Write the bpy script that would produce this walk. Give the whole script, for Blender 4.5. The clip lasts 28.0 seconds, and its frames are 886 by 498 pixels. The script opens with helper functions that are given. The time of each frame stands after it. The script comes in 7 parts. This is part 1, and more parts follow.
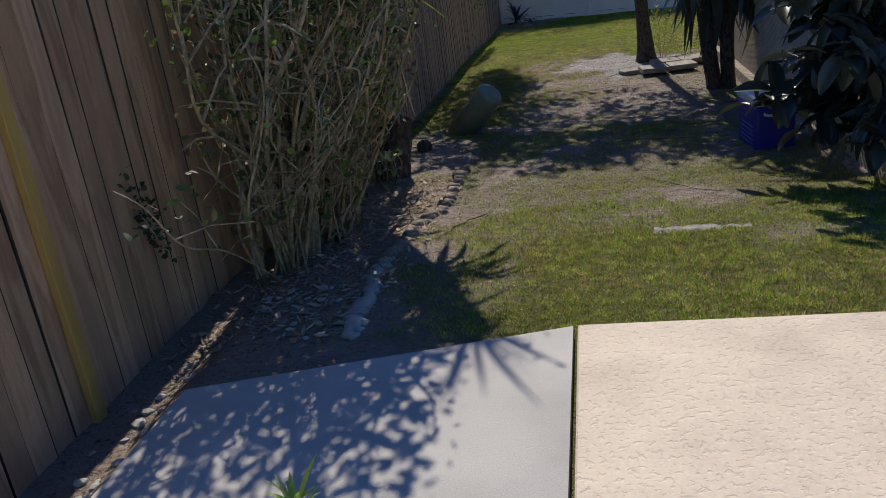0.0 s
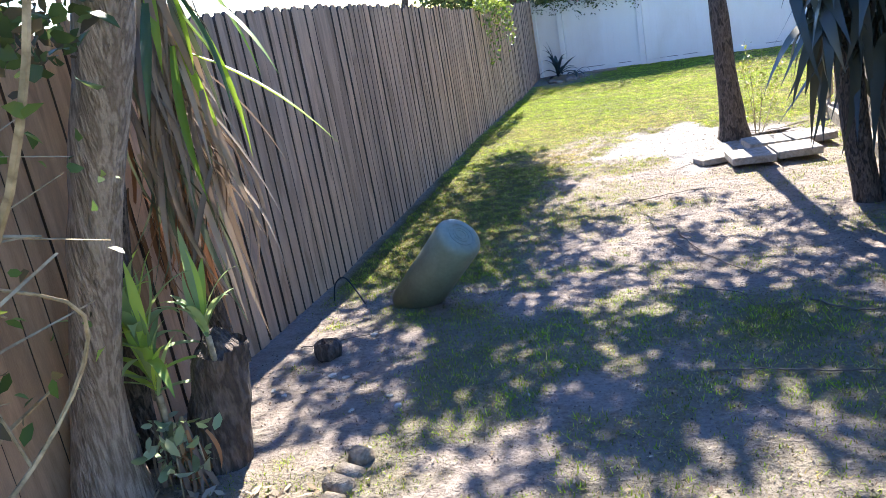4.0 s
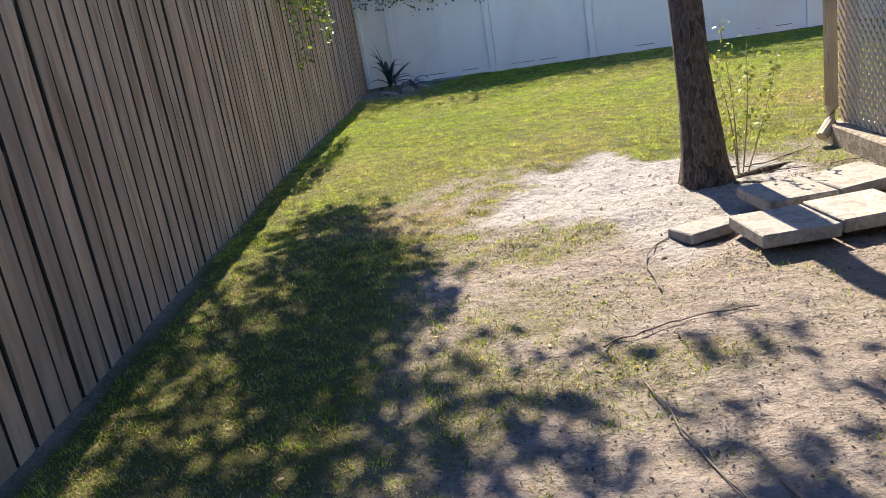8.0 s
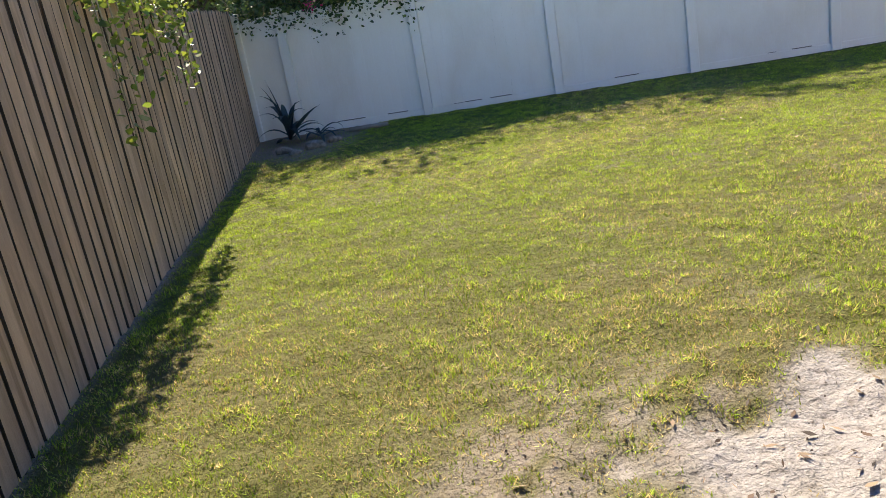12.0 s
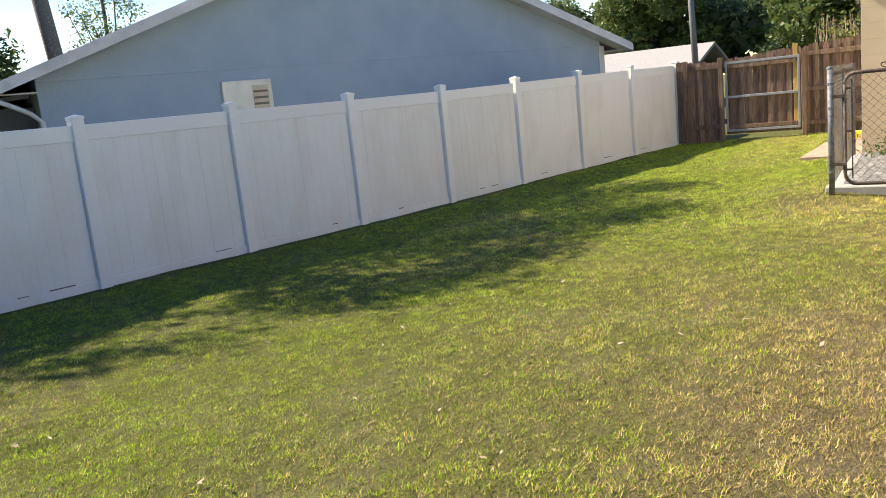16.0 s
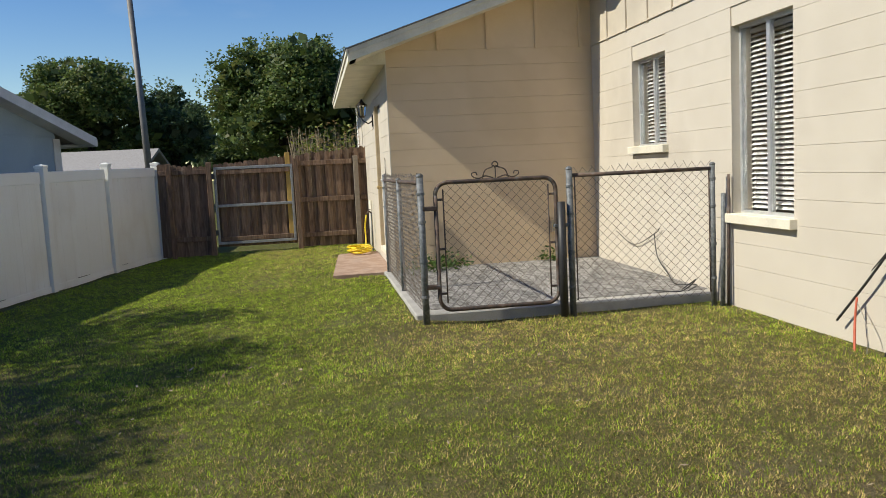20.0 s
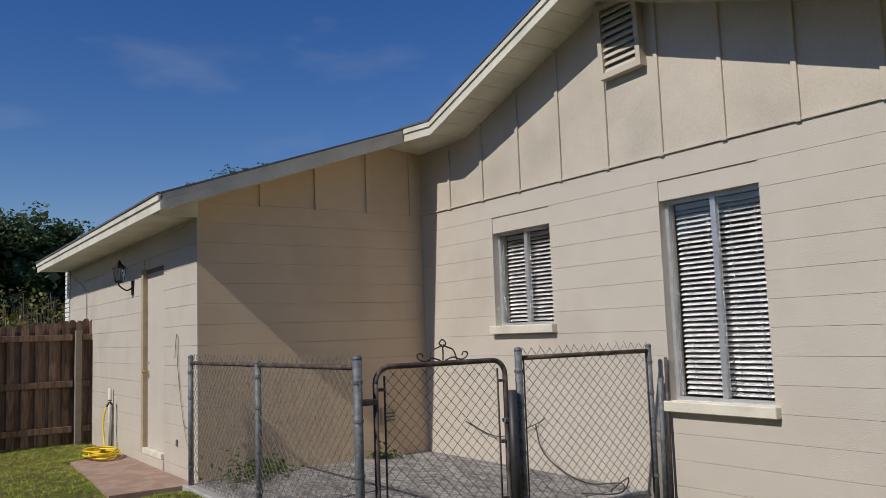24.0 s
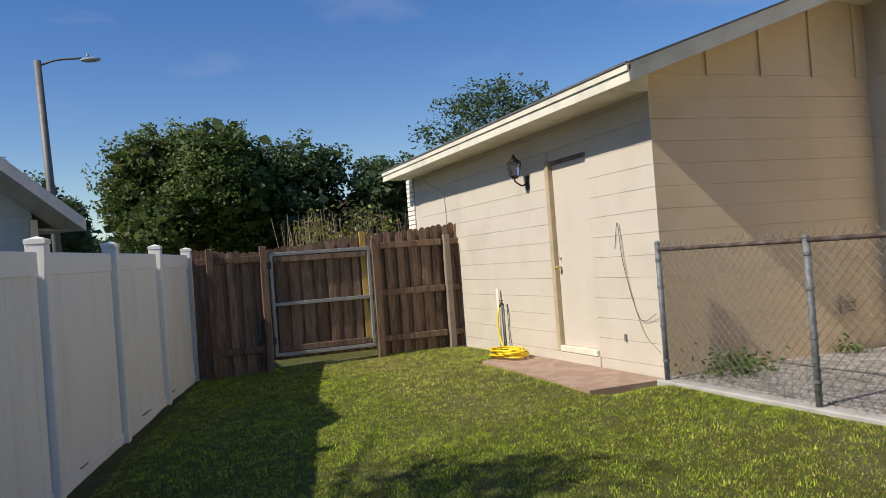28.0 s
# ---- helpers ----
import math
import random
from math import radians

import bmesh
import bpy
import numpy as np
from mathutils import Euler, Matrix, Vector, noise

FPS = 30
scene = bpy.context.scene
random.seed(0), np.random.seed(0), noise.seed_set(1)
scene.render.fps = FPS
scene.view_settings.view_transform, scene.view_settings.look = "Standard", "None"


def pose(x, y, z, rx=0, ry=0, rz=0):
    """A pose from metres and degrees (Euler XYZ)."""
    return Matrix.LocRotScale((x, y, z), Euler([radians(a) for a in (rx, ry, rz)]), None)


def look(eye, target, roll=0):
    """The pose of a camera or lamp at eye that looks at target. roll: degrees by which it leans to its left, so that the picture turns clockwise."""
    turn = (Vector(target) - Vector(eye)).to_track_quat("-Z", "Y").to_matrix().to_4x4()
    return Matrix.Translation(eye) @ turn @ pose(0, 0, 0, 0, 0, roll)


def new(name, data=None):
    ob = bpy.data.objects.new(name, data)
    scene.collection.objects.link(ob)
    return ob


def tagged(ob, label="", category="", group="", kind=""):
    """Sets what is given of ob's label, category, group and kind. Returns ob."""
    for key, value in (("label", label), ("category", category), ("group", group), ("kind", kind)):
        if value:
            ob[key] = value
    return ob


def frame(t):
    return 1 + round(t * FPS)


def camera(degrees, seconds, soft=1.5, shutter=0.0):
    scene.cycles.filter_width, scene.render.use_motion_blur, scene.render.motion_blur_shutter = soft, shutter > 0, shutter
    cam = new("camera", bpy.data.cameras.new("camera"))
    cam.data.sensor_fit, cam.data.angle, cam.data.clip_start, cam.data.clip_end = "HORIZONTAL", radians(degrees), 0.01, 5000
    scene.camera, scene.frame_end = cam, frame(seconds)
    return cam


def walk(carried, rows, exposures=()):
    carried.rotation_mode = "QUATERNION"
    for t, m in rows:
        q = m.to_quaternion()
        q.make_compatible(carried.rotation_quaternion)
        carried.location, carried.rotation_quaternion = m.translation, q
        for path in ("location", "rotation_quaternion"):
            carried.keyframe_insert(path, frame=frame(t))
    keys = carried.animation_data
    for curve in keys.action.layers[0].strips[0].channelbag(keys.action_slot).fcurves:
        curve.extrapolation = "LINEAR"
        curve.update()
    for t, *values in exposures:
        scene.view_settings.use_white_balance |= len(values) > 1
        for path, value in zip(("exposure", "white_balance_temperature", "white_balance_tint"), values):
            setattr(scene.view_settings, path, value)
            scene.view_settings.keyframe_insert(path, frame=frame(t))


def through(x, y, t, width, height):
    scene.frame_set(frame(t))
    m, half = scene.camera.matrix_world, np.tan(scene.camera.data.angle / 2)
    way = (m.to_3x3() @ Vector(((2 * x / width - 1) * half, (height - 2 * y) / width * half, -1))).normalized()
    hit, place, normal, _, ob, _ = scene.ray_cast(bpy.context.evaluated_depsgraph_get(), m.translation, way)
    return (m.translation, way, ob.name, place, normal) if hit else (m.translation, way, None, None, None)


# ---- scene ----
cam = camera(57.1, 28.0, 0.9)
METRES, EYE, TILT, LEAN, TURN = 25.4, 1.5, 0.0, 0.0, 12.0
ROWS = [
    (0.0, 0.0, 0.0, 0.0, -2.69, -20.08, 7.37),
    (0.5, 0.0038, 0.0208, -0.0007, -0.46, -19.89, 4.79),
    (1.0, 0.0129, 0.0425, -0.0013, -1.12, -18.21, 3.72),
    (1.5, 0.0196, 0.0637, -0.0023, -2.7, -18.73, 5.17),
    (2.0, 0.0264, 0.086, -0.0025, -5.11, -19.24, 7.09),
    (2.5, 0.0323, 0.1092, -0.0023, -1.75, -19.47, 7.38),
    (3.0, 0.0344, 0.133, -0.0037, -2.47, -20.27, 8.62),
    (3.5, 0.0417, 0.157, -0.0073, 1.06, -20.04, 8.57),
    (4.0, 0.0421, 0.1805, -0.009, 1.43, -16.43, 9.94),
    (4.5, 0.0426, 0.2019, -0.0118, 2.44, -16.3, 10.55),
    (6.5, 0.041, 0.2871, -0.0226, -2.61, -18.03, 10.77),
    (7.0, 0.0439, 0.3077, -0.0239, -1.36, -16.46, 11.02),
    (7.5, 0.0449, 0.3276, -0.0244, -7.04, -15.68, 10.5),
    (8.0, 0.0505, 0.3449, -0.0264, -10.92, -17.53, 9.16),
    (8.5, 0.0515, 0.3646, -0.0267, -4.67, -18.58, 8.29),
    (9.0, 0.0532, 0.3839, -0.0268, -6.56, -19.15, 10.45),
    (9.5, 0.0563, 0.4052, -0.0259, 0.08, -16.48, 12.03),
    (10.0, 0.0559, 0.4262, -0.0274, -0.05, -17.35, 12.25),
    (10.5, 0.0601, 0.4484, -0.0273, -0.28, -15.02, 11.45),
    (11.0, 0.0605, 0.4708, -0.0279, -11.15, -15.29, 10.92),
    (11.5, 0.0631, 0.489, -0.0276, -16.5, -17.14, 10.37),
    (13.5, 0.0839, 0.5619, -0.0294, -31.4, -14.38, 8.44),
    (14.0, 0.0943, 0.5767, -0.0295, -39.73, -12.62, 8.97),
    (14.5, 0.1034, 0.5898, -0.0286, -46.79, -12.68, 8.5),
    (15.0, 0.1099, 0.6027, -0.0283, -57.02, -12.56, 7.46),
    (15.5, 0.1227, 0.6126, -0.0281, -63.06, -10.9, 6.65),
    (16.0, 0.1326, 0.6246, -0.0274, -71.93, -10.25, 5.76),
    (16.5, 0.1421, 0.6329, -0.0278, -80.07, -11.06, 5.41),
    (17.0, 0.1547, 0.6371, -0.027, -82.53, -8.41, 5.69),
    (17.5, 0.1633, 0.6441, -0.0282, -91.87, -8.05, 4.33),
    (18.0, 0.1727, 0.6512, -0.0286, -98.21, -8.57, 4.07),
    (18.5, 0.1888, 0.6562, -0.0298, -98.66, -8.61, 4.86),
    (19.0, 0.2035, 0.6627, -0.0299, -101.75, -8.57, 4.3),
    (19.5, 0.2197, 0.6694, -0.03, -104.85, -8.91, 4.0),
    (20.0, 0.2368, 0.6731, -0.0274, -110.98, -5.69, 2.79),
    (20.5, 0.2531, 0.6795, -0.0278, -125.95, -3.46, 2.18),
    (21.0, 0.2677, 0.6821, -0.0254, -131.91, 3.19, 1.75),
    (21.5, 0.2797, 0.6886, -0.0238, -134.14, 3.37, 0.56),
    (22.0, 0.2908, 0.6982, -0.0232, -134.52, 3.17, 0.49),
    (22.5, 0.3043, 0.7017, -0.025, -131.95, 2.85, 1.38),
    (24.5, 0.3506, 0.7279, -0.0232, -138.87, 7.71, 1.73),
    (25.0, 0.3587, 0.7378, -0.0218, -140.89, 10.05, 1.41),
    (25.5, 0.3693, 0.7402, -0.0214, -138.99, 13.77, 4.39),
    (26.0, 0.3815, 0.7441, -0.0239, -132.13, 12.46, 1.88),
    (26.5, 0.3933, 0.7529, -0.0276, -129.63, 4.82, 3.3),
    (27.0, 0.4052, 0.7599, -0.0306, -126.08, 1.78, 4.42),
    (27.5, 0.419, 0.7661, -0.0308, -120.86, 2.26, 4.76),
    (28.0, 0.4311, 0.7769, -0.0305, -122.78, 0.85, 4.32),
]
EXPOSURES = [(0.0, 0.35, 6900, 10), (0.8, 1.08, 6800, 10), (1.5, 1.93, 6700, 10), (3.0, 2.12, 6600, 10), (4.0, 2.68, 6600, 10), (6.5, 2.22, 6900, 10), (8.0, 1.98, 7500, 10), (9.5, 2.0, 7500, 8), (11.0, 1.92, 7900, 10), (13.5, 1.96, 8000, 10), (15.0, 1.9, 7900, 9), (17.0, 1.17, 7800, 8), (18, .68, 7600, 5), (19.0, 0.72, 7400, 4), (20.0, 0.55, 7000, 5), (21.0, 0.0, 6600, 10), (22.0, -0.1, 6500, 10), (25.0, -0.17, 6450, 13), (26.0, 0.0, 6400, 12), (27.0, 0.25, 6650, 10), (28.0, 0.46, 7000, 10)]
walk(cam, [(t, pose(0, 0, EYE, TILT, LEAN, TURN) @ pose(METRES * x, METRES * y, METRES * z, 90 + pitch, roll, yaw)) for t, x, y, z, yaw, pitch, roll in ROWS], EXPOSURES)

# ---- light ----
SUN = Vector((-0.09, 0.735, 0.672)).normalized()
world = bpy.data.worlds.new("sky")
scene.world = world
world.use_nodes = True
wn = world.node_tree.nodes
wl = world.node_tree.links
sky = wn.new("ShaderNodeTexSky")
sky.sky_type, sky.sun_disc = "NISHITA", False
sky.sun_elevation, sky.sun_rotation = math.asin(SUN.z), math.atan2(SUN.x, SUN.y)
sky.air_density, sky.dust_density, sky.ozone_density = 1.0, 0.15, 2.0
wn["Background"].inputs["Strength"].default_value = 0.09
sat = wn.new("ShaderNodeHueSaturation")
sat.inputs["Saturation"].default_value, sat.inputs["Hue"].default_value = 1.38, 0.516
wl.new(sky.outputs[0], sat.inputs["Color"])
wc = wn.new("ShaderNodeTexCoord")
wm = wn.new("ShaderNodeMapping")
wm.inputs["Scale"].default_value, wm.inputs["Rotation"].default_value = (1.2, 3.0, 9.0), (0.3, 0.2, 0.5)
wisp = wn.new("ShaderNodeTexNoise")
wisp.inputs["Scale"].default_value, wisp.inputs["Detail"].default_value = 1.6, 7
thin = wn.new("ShaderNodeMapRange")
thin.inputs["From Min"].default_value, thin.inputs["From Max"].default_value, thin.inputs["To Max"].default_value = 0.58, 0.88, 0.28
haze = wn.new("ShaderNodeMixRGB")
haze.inputs[2].default_value = (4.5, 5.0, 5.8, 1)
wl.new(wc.outputs["Generated"], wm.inputs["Vector"])
wl.new(wm.outputs[0], wisp.inputs["Vector"])
wl.new(wisp.outputs["Fac"], thin.inputs["Value"])
wl.new(thin.outputs[0], haze.inputs[0])
wl.new(sat.outputs[0], haze.inputs[1])
wl.new(haze.outputs[0], wn["Background"].inputs["Color"])
sun = new("sun", bpy.data.lights.new("sun", "SUN"))
sun.data.energy, sun.data.angle, sun.data.color = 3.6, radians(0.53), (1.0, 0.96, 0.89)
sun.matrix_world = look(SUN * 60, (0, 0, 0))


# ---- materials ----
def mat(name, base, rough=0.8, spots=(), scale=6.0, bump=0.0, bump_scale=60.0, metal=0.0, random_tint=0.0, stretch=(1, 1, 1), coat=0.0, spec=0.5, depth=0.01):
    """Base colour broken up at two scales, with fine relief. spots: further colours for the coarse pattern."""
    m = bpy.data.materials.new(name)
    m.use_nodes = True
    nt = m.node_tree
    b = nt.nodes["Principled BSDF"]
    b.inputs["Roughness"].default_value, b.inputs["Metallic"].default_value = rough, metal
    b.inputs["Coat Weight"].default_value = coat
    b.inputs["Specular IOR Level"].default_value = spec
    co = nt.nodes.new("ShaderNodeNewGeometry")
    mp = nt.nodes.new("ShaderNodeMapping")
    mp.inputs["Scale"].default_value = stretch
    nt.links.new(co.outputs["Position"], mp.inputs["Vector"])
    n1 = nt.nodes.new("ShaderNodeTexNoise")
    n1.inputs["Scale"].default_value, n1.inputs["Detail"].default_value = scale, 5
    nt.links.new(mp.outputs[0], n1.inputs["Vector"])
    ramp = nt.nodes.new("ShaderNodeValToRGB")
    cols = [base, *spots] if spots else [[c * 0.86 for c in base], base, [min(1, c * 1.1) for c in base]]
    el = ramp.color_ramp.elements
    el[0].position, el[1].position = 0.32, 0.68
    el[0].color, el[1].color = (*cols[0], 1), (*cols[-1], 1)
    for i, c in enumerate(cols[1:-1]):
        e = el.new(0.32 + 0.36 * (i + 1) / (len(cols) - 1))
        e.color = (*c, 1)
    nt.links.new(n1.outputs["Fac"], ramp.inputs["Fac"])
    n2 = nt.nodes.new("ShaderNodeTexNoise")
    n2.inputs["Scale"].default_value, n2.inputs["Detail"].default_value = bump_scale, 3
    nt.links.new(mp.outputs[0], n2.inputs["Vector"])
    mix = nt.nodes.new("ShaderNodeMixRGB")
    mix.blend_type, mix.inputs["Fac"].default_value = "OVERLAY", 0.22
    nt.links.new(ramp.outputs[0], mix.inputs[1])
    nt.links.new(n2.outputs["Fac"], mix.inputs[2])
    out = mix.outputs[0]
    if random_tint:
        inf = nt.nodes.new("ShaderNodeObjectInfo")
        hsv = nt.nodes.new("ShaderNodeHueSaturation")
        mr = nt.nodes.new("ShaderNodeMapRange")
        mr.inputs["To Min"].default_value, mr.inputs["To Max"].default_value = 1 - random_tint, 1 + random_tint
        nt.links.new(inf.outputs["Random"], mr.inputs["Value"])
        nt.links.new(mr.outputs[0], hsv.inputs["Value"])
        nt.links.new(out, hsv.inputs["Color"])
        out = hsv.outputs[0]
    nt.links.new(out, b.inputs["Base Color"])
    if bump:
        bp = nt.nodes.new("ShaderNodeBump")
        bp.inputs["Strength"].default_value, bp.inputs["Distance"].default_value = bump, depth
        nt.links.new(n2.outputs["Fac"], bp.inputs["Height"])
        nt.links.new(bp.outputs[0], b.inputs["Normal"])
    return m


def leaf_mat(name, rough=0.5, through=0.35, spec=0.4):
    """Leaves and blades: each has its own tint, kept with the mesh; some light passes through them."""
    m = bpy.data.materials.new(name)
    m.use_nodes = True
    nt = m.node_tree
    b = nt.nodes["Principled BSDF"]
    b.inputs["Roughness"].default_value, b.inputs["Specular IOR Level"].default_value = rough, spec
    at = nt.nodes.new("ShaderNodeAttribute")
    at.attribute_name = "tint"
    nt.links.new(at.outputs["Color"], b.inputs["Base Color"])
    tr = nt.nodes.new("ShaderNodeBsdfTranslucent")
    hs = nt.nodes.new("ShaderNodeHueSaturation")
    hs.inputs["Value"].default_value, hs.inputs["Hue"].default_value = 1.5, 0.485
    nt.links.new(at.outputs["Color"], hs.inputs["Color"])
    nt.links.new(hs.outputs[0], tr.inputs["Color"])
    mx = nt.nodes.new("ShaderNodeMixShader")
    mx.inputs[0].default_value = through
    nt.links.new(b.outputs[0], mx.inputs[1])
    nt.links.new(tr.outputs[0], mx.inputs[2])
    nt.links.new(mx.outputs[0], nt.nodes["Material Output"].inputs["Surface"])
    return m


WALL = mat("cream_wall_paint", (0.57, 0.512, 0.425), 0.75, scale=1.3, bump=0.35, bump_scale=140, spots=((0.60, 0.542, 0.453), (0.54, 0.482, 0.398)), random_tint=0.006)
# tan paint, its colour warmed further to hold light bounced off the sunlit gable
WALLTAN = mat("tan_wall_paint_with_bounce", (0.67, 0.51, 0.33), 0.75, scale=1.1, bump=0.3, bump_scale=120, spots=((0.69, 0.53, 0.35), (0.64, 0.485, 0.31), (0.675, 0.515, 0.335)))
GABLE = mat("cream_panel_paint", (0.57, 0.505, 0.405), 0.7, scale=1.5, bump=0.1, bump_scale=90)
TRIM = mat("ivory_trim_paint", (0.74, 0.69, 0.56), 0.55, scale=3, bump=0.06, bump_scale=60)
TAN = mat("tan_door_trim", (0.46, 0.37, 0.24), 0.6, scale=5, bump=0.1)
SHINGLE = mat("grey_shingles", (0.12, 0.12, 0.115), 0.9, scale=14, bump=0.5, bump_scale=150)
VINYL = mat("white_vinyl", (0.90, 0.875, 0.81), 0.42, scale=0.9, spots=((0.91, 0.89, 0.83), (0.88, 0.855, 0.79), (0.90, 0.875, 0.81)), bump=0.02)
VINYL_DIRTY = mat("white_vinyl_soiled", (0.90, 0.87, 0.80), 0.5, scale=0.8, spots=((0.91, 0.885, 0.82), (0.85, 0.81, 0.73), (0.90, 0.875, 0.81), (0.87, 0.84, 0.765)), bump=0.02, stretch=(1, 1, 0.5))
ALU = mat("window_aluminium", (0.62, 0.63, 0.64), 0.35, metal=0.6, scale=8)
GALV = mat("galvanised_steel", (0.15, 0.16, 0.165), 0.65, metal=0.25, scale=18, bump=0.15, spots=((0.12, 0.13, 0.135), (0.21, 0.22, 0.23), (0.15, 0.155, 0.16)))
GALVPALE = mat("pale_galvanised_steel", (0.36, 0.36, 0.355), 0.55, metal=0.2, scale=14, bump=0.1, spots=((0.30, 0.30, 0.295), (0.42, 0.42, 0.415)))
RUST = mat("rusty_steel", (0.11, 0.08, 0.065), 0.75, metal=0.35, scale=10, bump=0.3, spots=((0.07, 0.056, 0.05), (0.15, 0.10, 0.075), (0.19, 0.18, 0.17)))
WIRE = mat("chain_link_wire", (0.17, 0.15, 0.13), 0.75, metal=0.2, scale=9, spots=((0.18, 0.165, 0.15), (0.13, 0.095, 0.07), (0.20, 0.185, 0.17)))
BLACK = mat("black_pipe_paint", (0.03, 0.03, 0.032), 0.5, scale=12, bump=0.05)
GRIME = mat("dark_grime", (0.11, 0.095, 0.08), 0.95, scale=30, bump=0.3)
CABLE = mat("black_cable", (0.03, 0.03, 0.03), 0.55, scale=30)
CABLE_PALE = mat("beige_cable", (0.30, 0.27, 0.22), 0.6, scale=30)
ORANGE = mat("orange_cable", (0.55, 0.12, 0.06), 0.5, scale=30)
BOXGREY = mat("grey_utility_plastic", (0.29, 0.325, 0.375), 0.5, scale=6, bump=0.04)
HOSE = mat("yellow_hose", (0.85, 0.62, 0.03), 0.4, scale=20)
PAD = mat("worn_terracotta_pad", (0.36, 0.245, 0.175), 0.9, scale=4, bump=0.4, bump_scale=120, spots=((0.32, 0.21, 0.15), (0.41, 0.29, 0.215), (0.35, 0.25, 0.19)))
SLAB = mat("smooth_concrete", (0.46, 0.435, 0.40), 0.85, scale=2.2, bump=0.15, bump_scale=160)
POOLDECK = mat("cream_textured_deck", (0.66, 0.55, 0.43), 0.85, scale=3, bump=0.0)
PATIO = mat("stained_patio_concrete", (0.32, 0.31, 0.29), 0.92, scale=2.4, bump=0.5, bump_scale=45, spots=((0.09, 0.083, 0.077), (0.30, 0.285, 0.265), (0.13, 0.122, 0.113), (0.38, 0.36, 0.335), (0.19, 0.18, 0.167), (0.33, 0.315, 0.295)), stretch=(1, 2.6, 1))
CONC = mat("pale_concrete_edge", (0.40, 0.385, 0.355), 0.9, scale=5, bump=0.3, bump_scale=120)
PAVER = mat("weathered_concrete_paver", (0.30, 0.27, 0.235), 0.92, scale=9, bump=0.7, bump_scale=90, random_tint=0.12, spots=((0.22, 0.195, 0.165), (0.34, 0.31, 0.275), (0.27, 0.24, 0.205), (0.37, 0.34, 0.30)))
CURB = mat("mossy_concrete_edging", (0.28, 0.225, 0.17), 0.92, scale=14, bump=0.7, bump_scale=90, random_tint=0.14, spots=((0.17, 0.135, 0.10), (0.33, 0.275, 0.215), (0.25, 0.20, 0.15)))
FENCEWOOD = mat("weathered_fence_wood", (0.45, 0.272, 0.16), 0.88, scale=1.6, bump=0.35, bump_scale=60, random_tint=0.2, stretch=(4, 4, 0.5), spots=((0.34, 0.205, 0.115), (0.55, 0.345, 0.21), (0.47, 0.29, 0.175), (0.39, 0.245, 0.152), (0.51, 0.33, 0.21)))
# fence wood darkened to near-black: the shade of the board gaps as colour
FENCESHADE = mat("shade_dark_fence_wood", (0.07, 0.05, 0.037), 0.9, scale=1.6, bump=0.35, bump_scale=60, random_tint=0.15, stretch=(4, 4, 0.5))
GATEWOOD = mat("brown_gate_wood", (0.20, 0.122, 0.077), 0.85, scale=3, bump=0.35, bump_scale=55, random_tint=0.3, stretch=(4, 4, 0.4), spots=((0.125, 0.073, 0.046), (0.25, 0.16, 0.105), (0.17, 0.105, 0.067), (0.28, 0.195, 0.135)))
NEWWOOD = mat("yellow_new_lumber", (0.52, 0.33, 0.09), 0.75, scale=3, bump=0.2, bump_scale=50, stretch=(4, 4, 0.3))
RAILWOOD = mat("grey_rail_wood", (0.28, 0.23, 0.18), 0.85, scale=4, bump=0.3, stretch=(3, 0.4, 3), random_tint=0.1)
BARK = mat("rough_bark", (0.10, 0.075, 0.055), 0.95, scale=16, bump=1.0, bump_scale=30, depth=0.06, stretch=(1.7, 1.7, 0.55), spots=((0.028, 0.021, 0.016), (0.17, 0.13, 0.10), (0.07, 0.052, 0.04), (0.13, 0.10, 0.078)))
OAKBARK = mat("dark_oak_bark", (0.04, 0.034, 0.03), 0.95, scale=6, bump=1.0, bump_scale=22, depth=0.04, stretch=(1.5, 1.5, 0.6), spots=((0.022, 0.019, 0.017), (0.055, 0.046, 0.04), (0.033, 0.028, 0.025)))
DRIFT = mat("bleached_scrap_wood", (0.27, 0.245, 0.21), 0.9, scale=9, bump=0.6, bump_scale=40, spots=((0.13, 0.11, 0.09), (0.33, 0.305, 0.27), (0.24, 0.215, 0.185), (0.17, 0.16, 0.11)))
PALEBARK = mat("pale_mottled_bark", (0.33, 0.26, 0.205), 0.95, scale=11, bump=1.0, bump_scale=34, depth=0.03, stretch=(2.6, 2.6, 0.4), spots=((0.19, 0.145, 0.11), (0.42, 0.34, 0.275), (0.28, 0.215, 0.165)))
STUMP = mat("dark_rotten_wood", (0.085, 0.062, 0.05), 0.95, scale=12, bump=1.0, bump_scale=22, depth=0.05, stretch=(1.6, 1.6, 0.5), spots=((0.045, 0.032, 0.026), (0.13, 0.10, 0.082), (0.07, 0.05, 0.04)))
DEADWOOD = mat("grey_dead_wood", (0.20, 0.155, 0.12), 0.9, scale=12, bump=0.4, bump_scale=50, spots=((0.13, 0.10, 0.08), (0.27, 0.22, 0.175)))
TWIG = mat("dry_twig", (0.45, 0.345, 0.21), 0.85, scale=10, spots=((0.25, 0.19, 0.11), (0.49, 0.385, 0.24), (0.36, 0.28, 0.17)))
LATTICE = mat("cream_lattice", (0.52, 0.43, 0.32), 0.6, scale=4, bump=0.05)
URN = mat("sage_green_paint", (0.215, 0.25, 0.19), 0.5, scale=7, bump=0.12, bump_scale=40)
COOLBLUE = mat("blue_cooler_plastic", (0.018, 0.022, 0.30), 0.4, scale=6)
COOLWHITE = mat("white_cooler_plastic", (0.72, 0.73, 0.74), 0.45, scale=6)
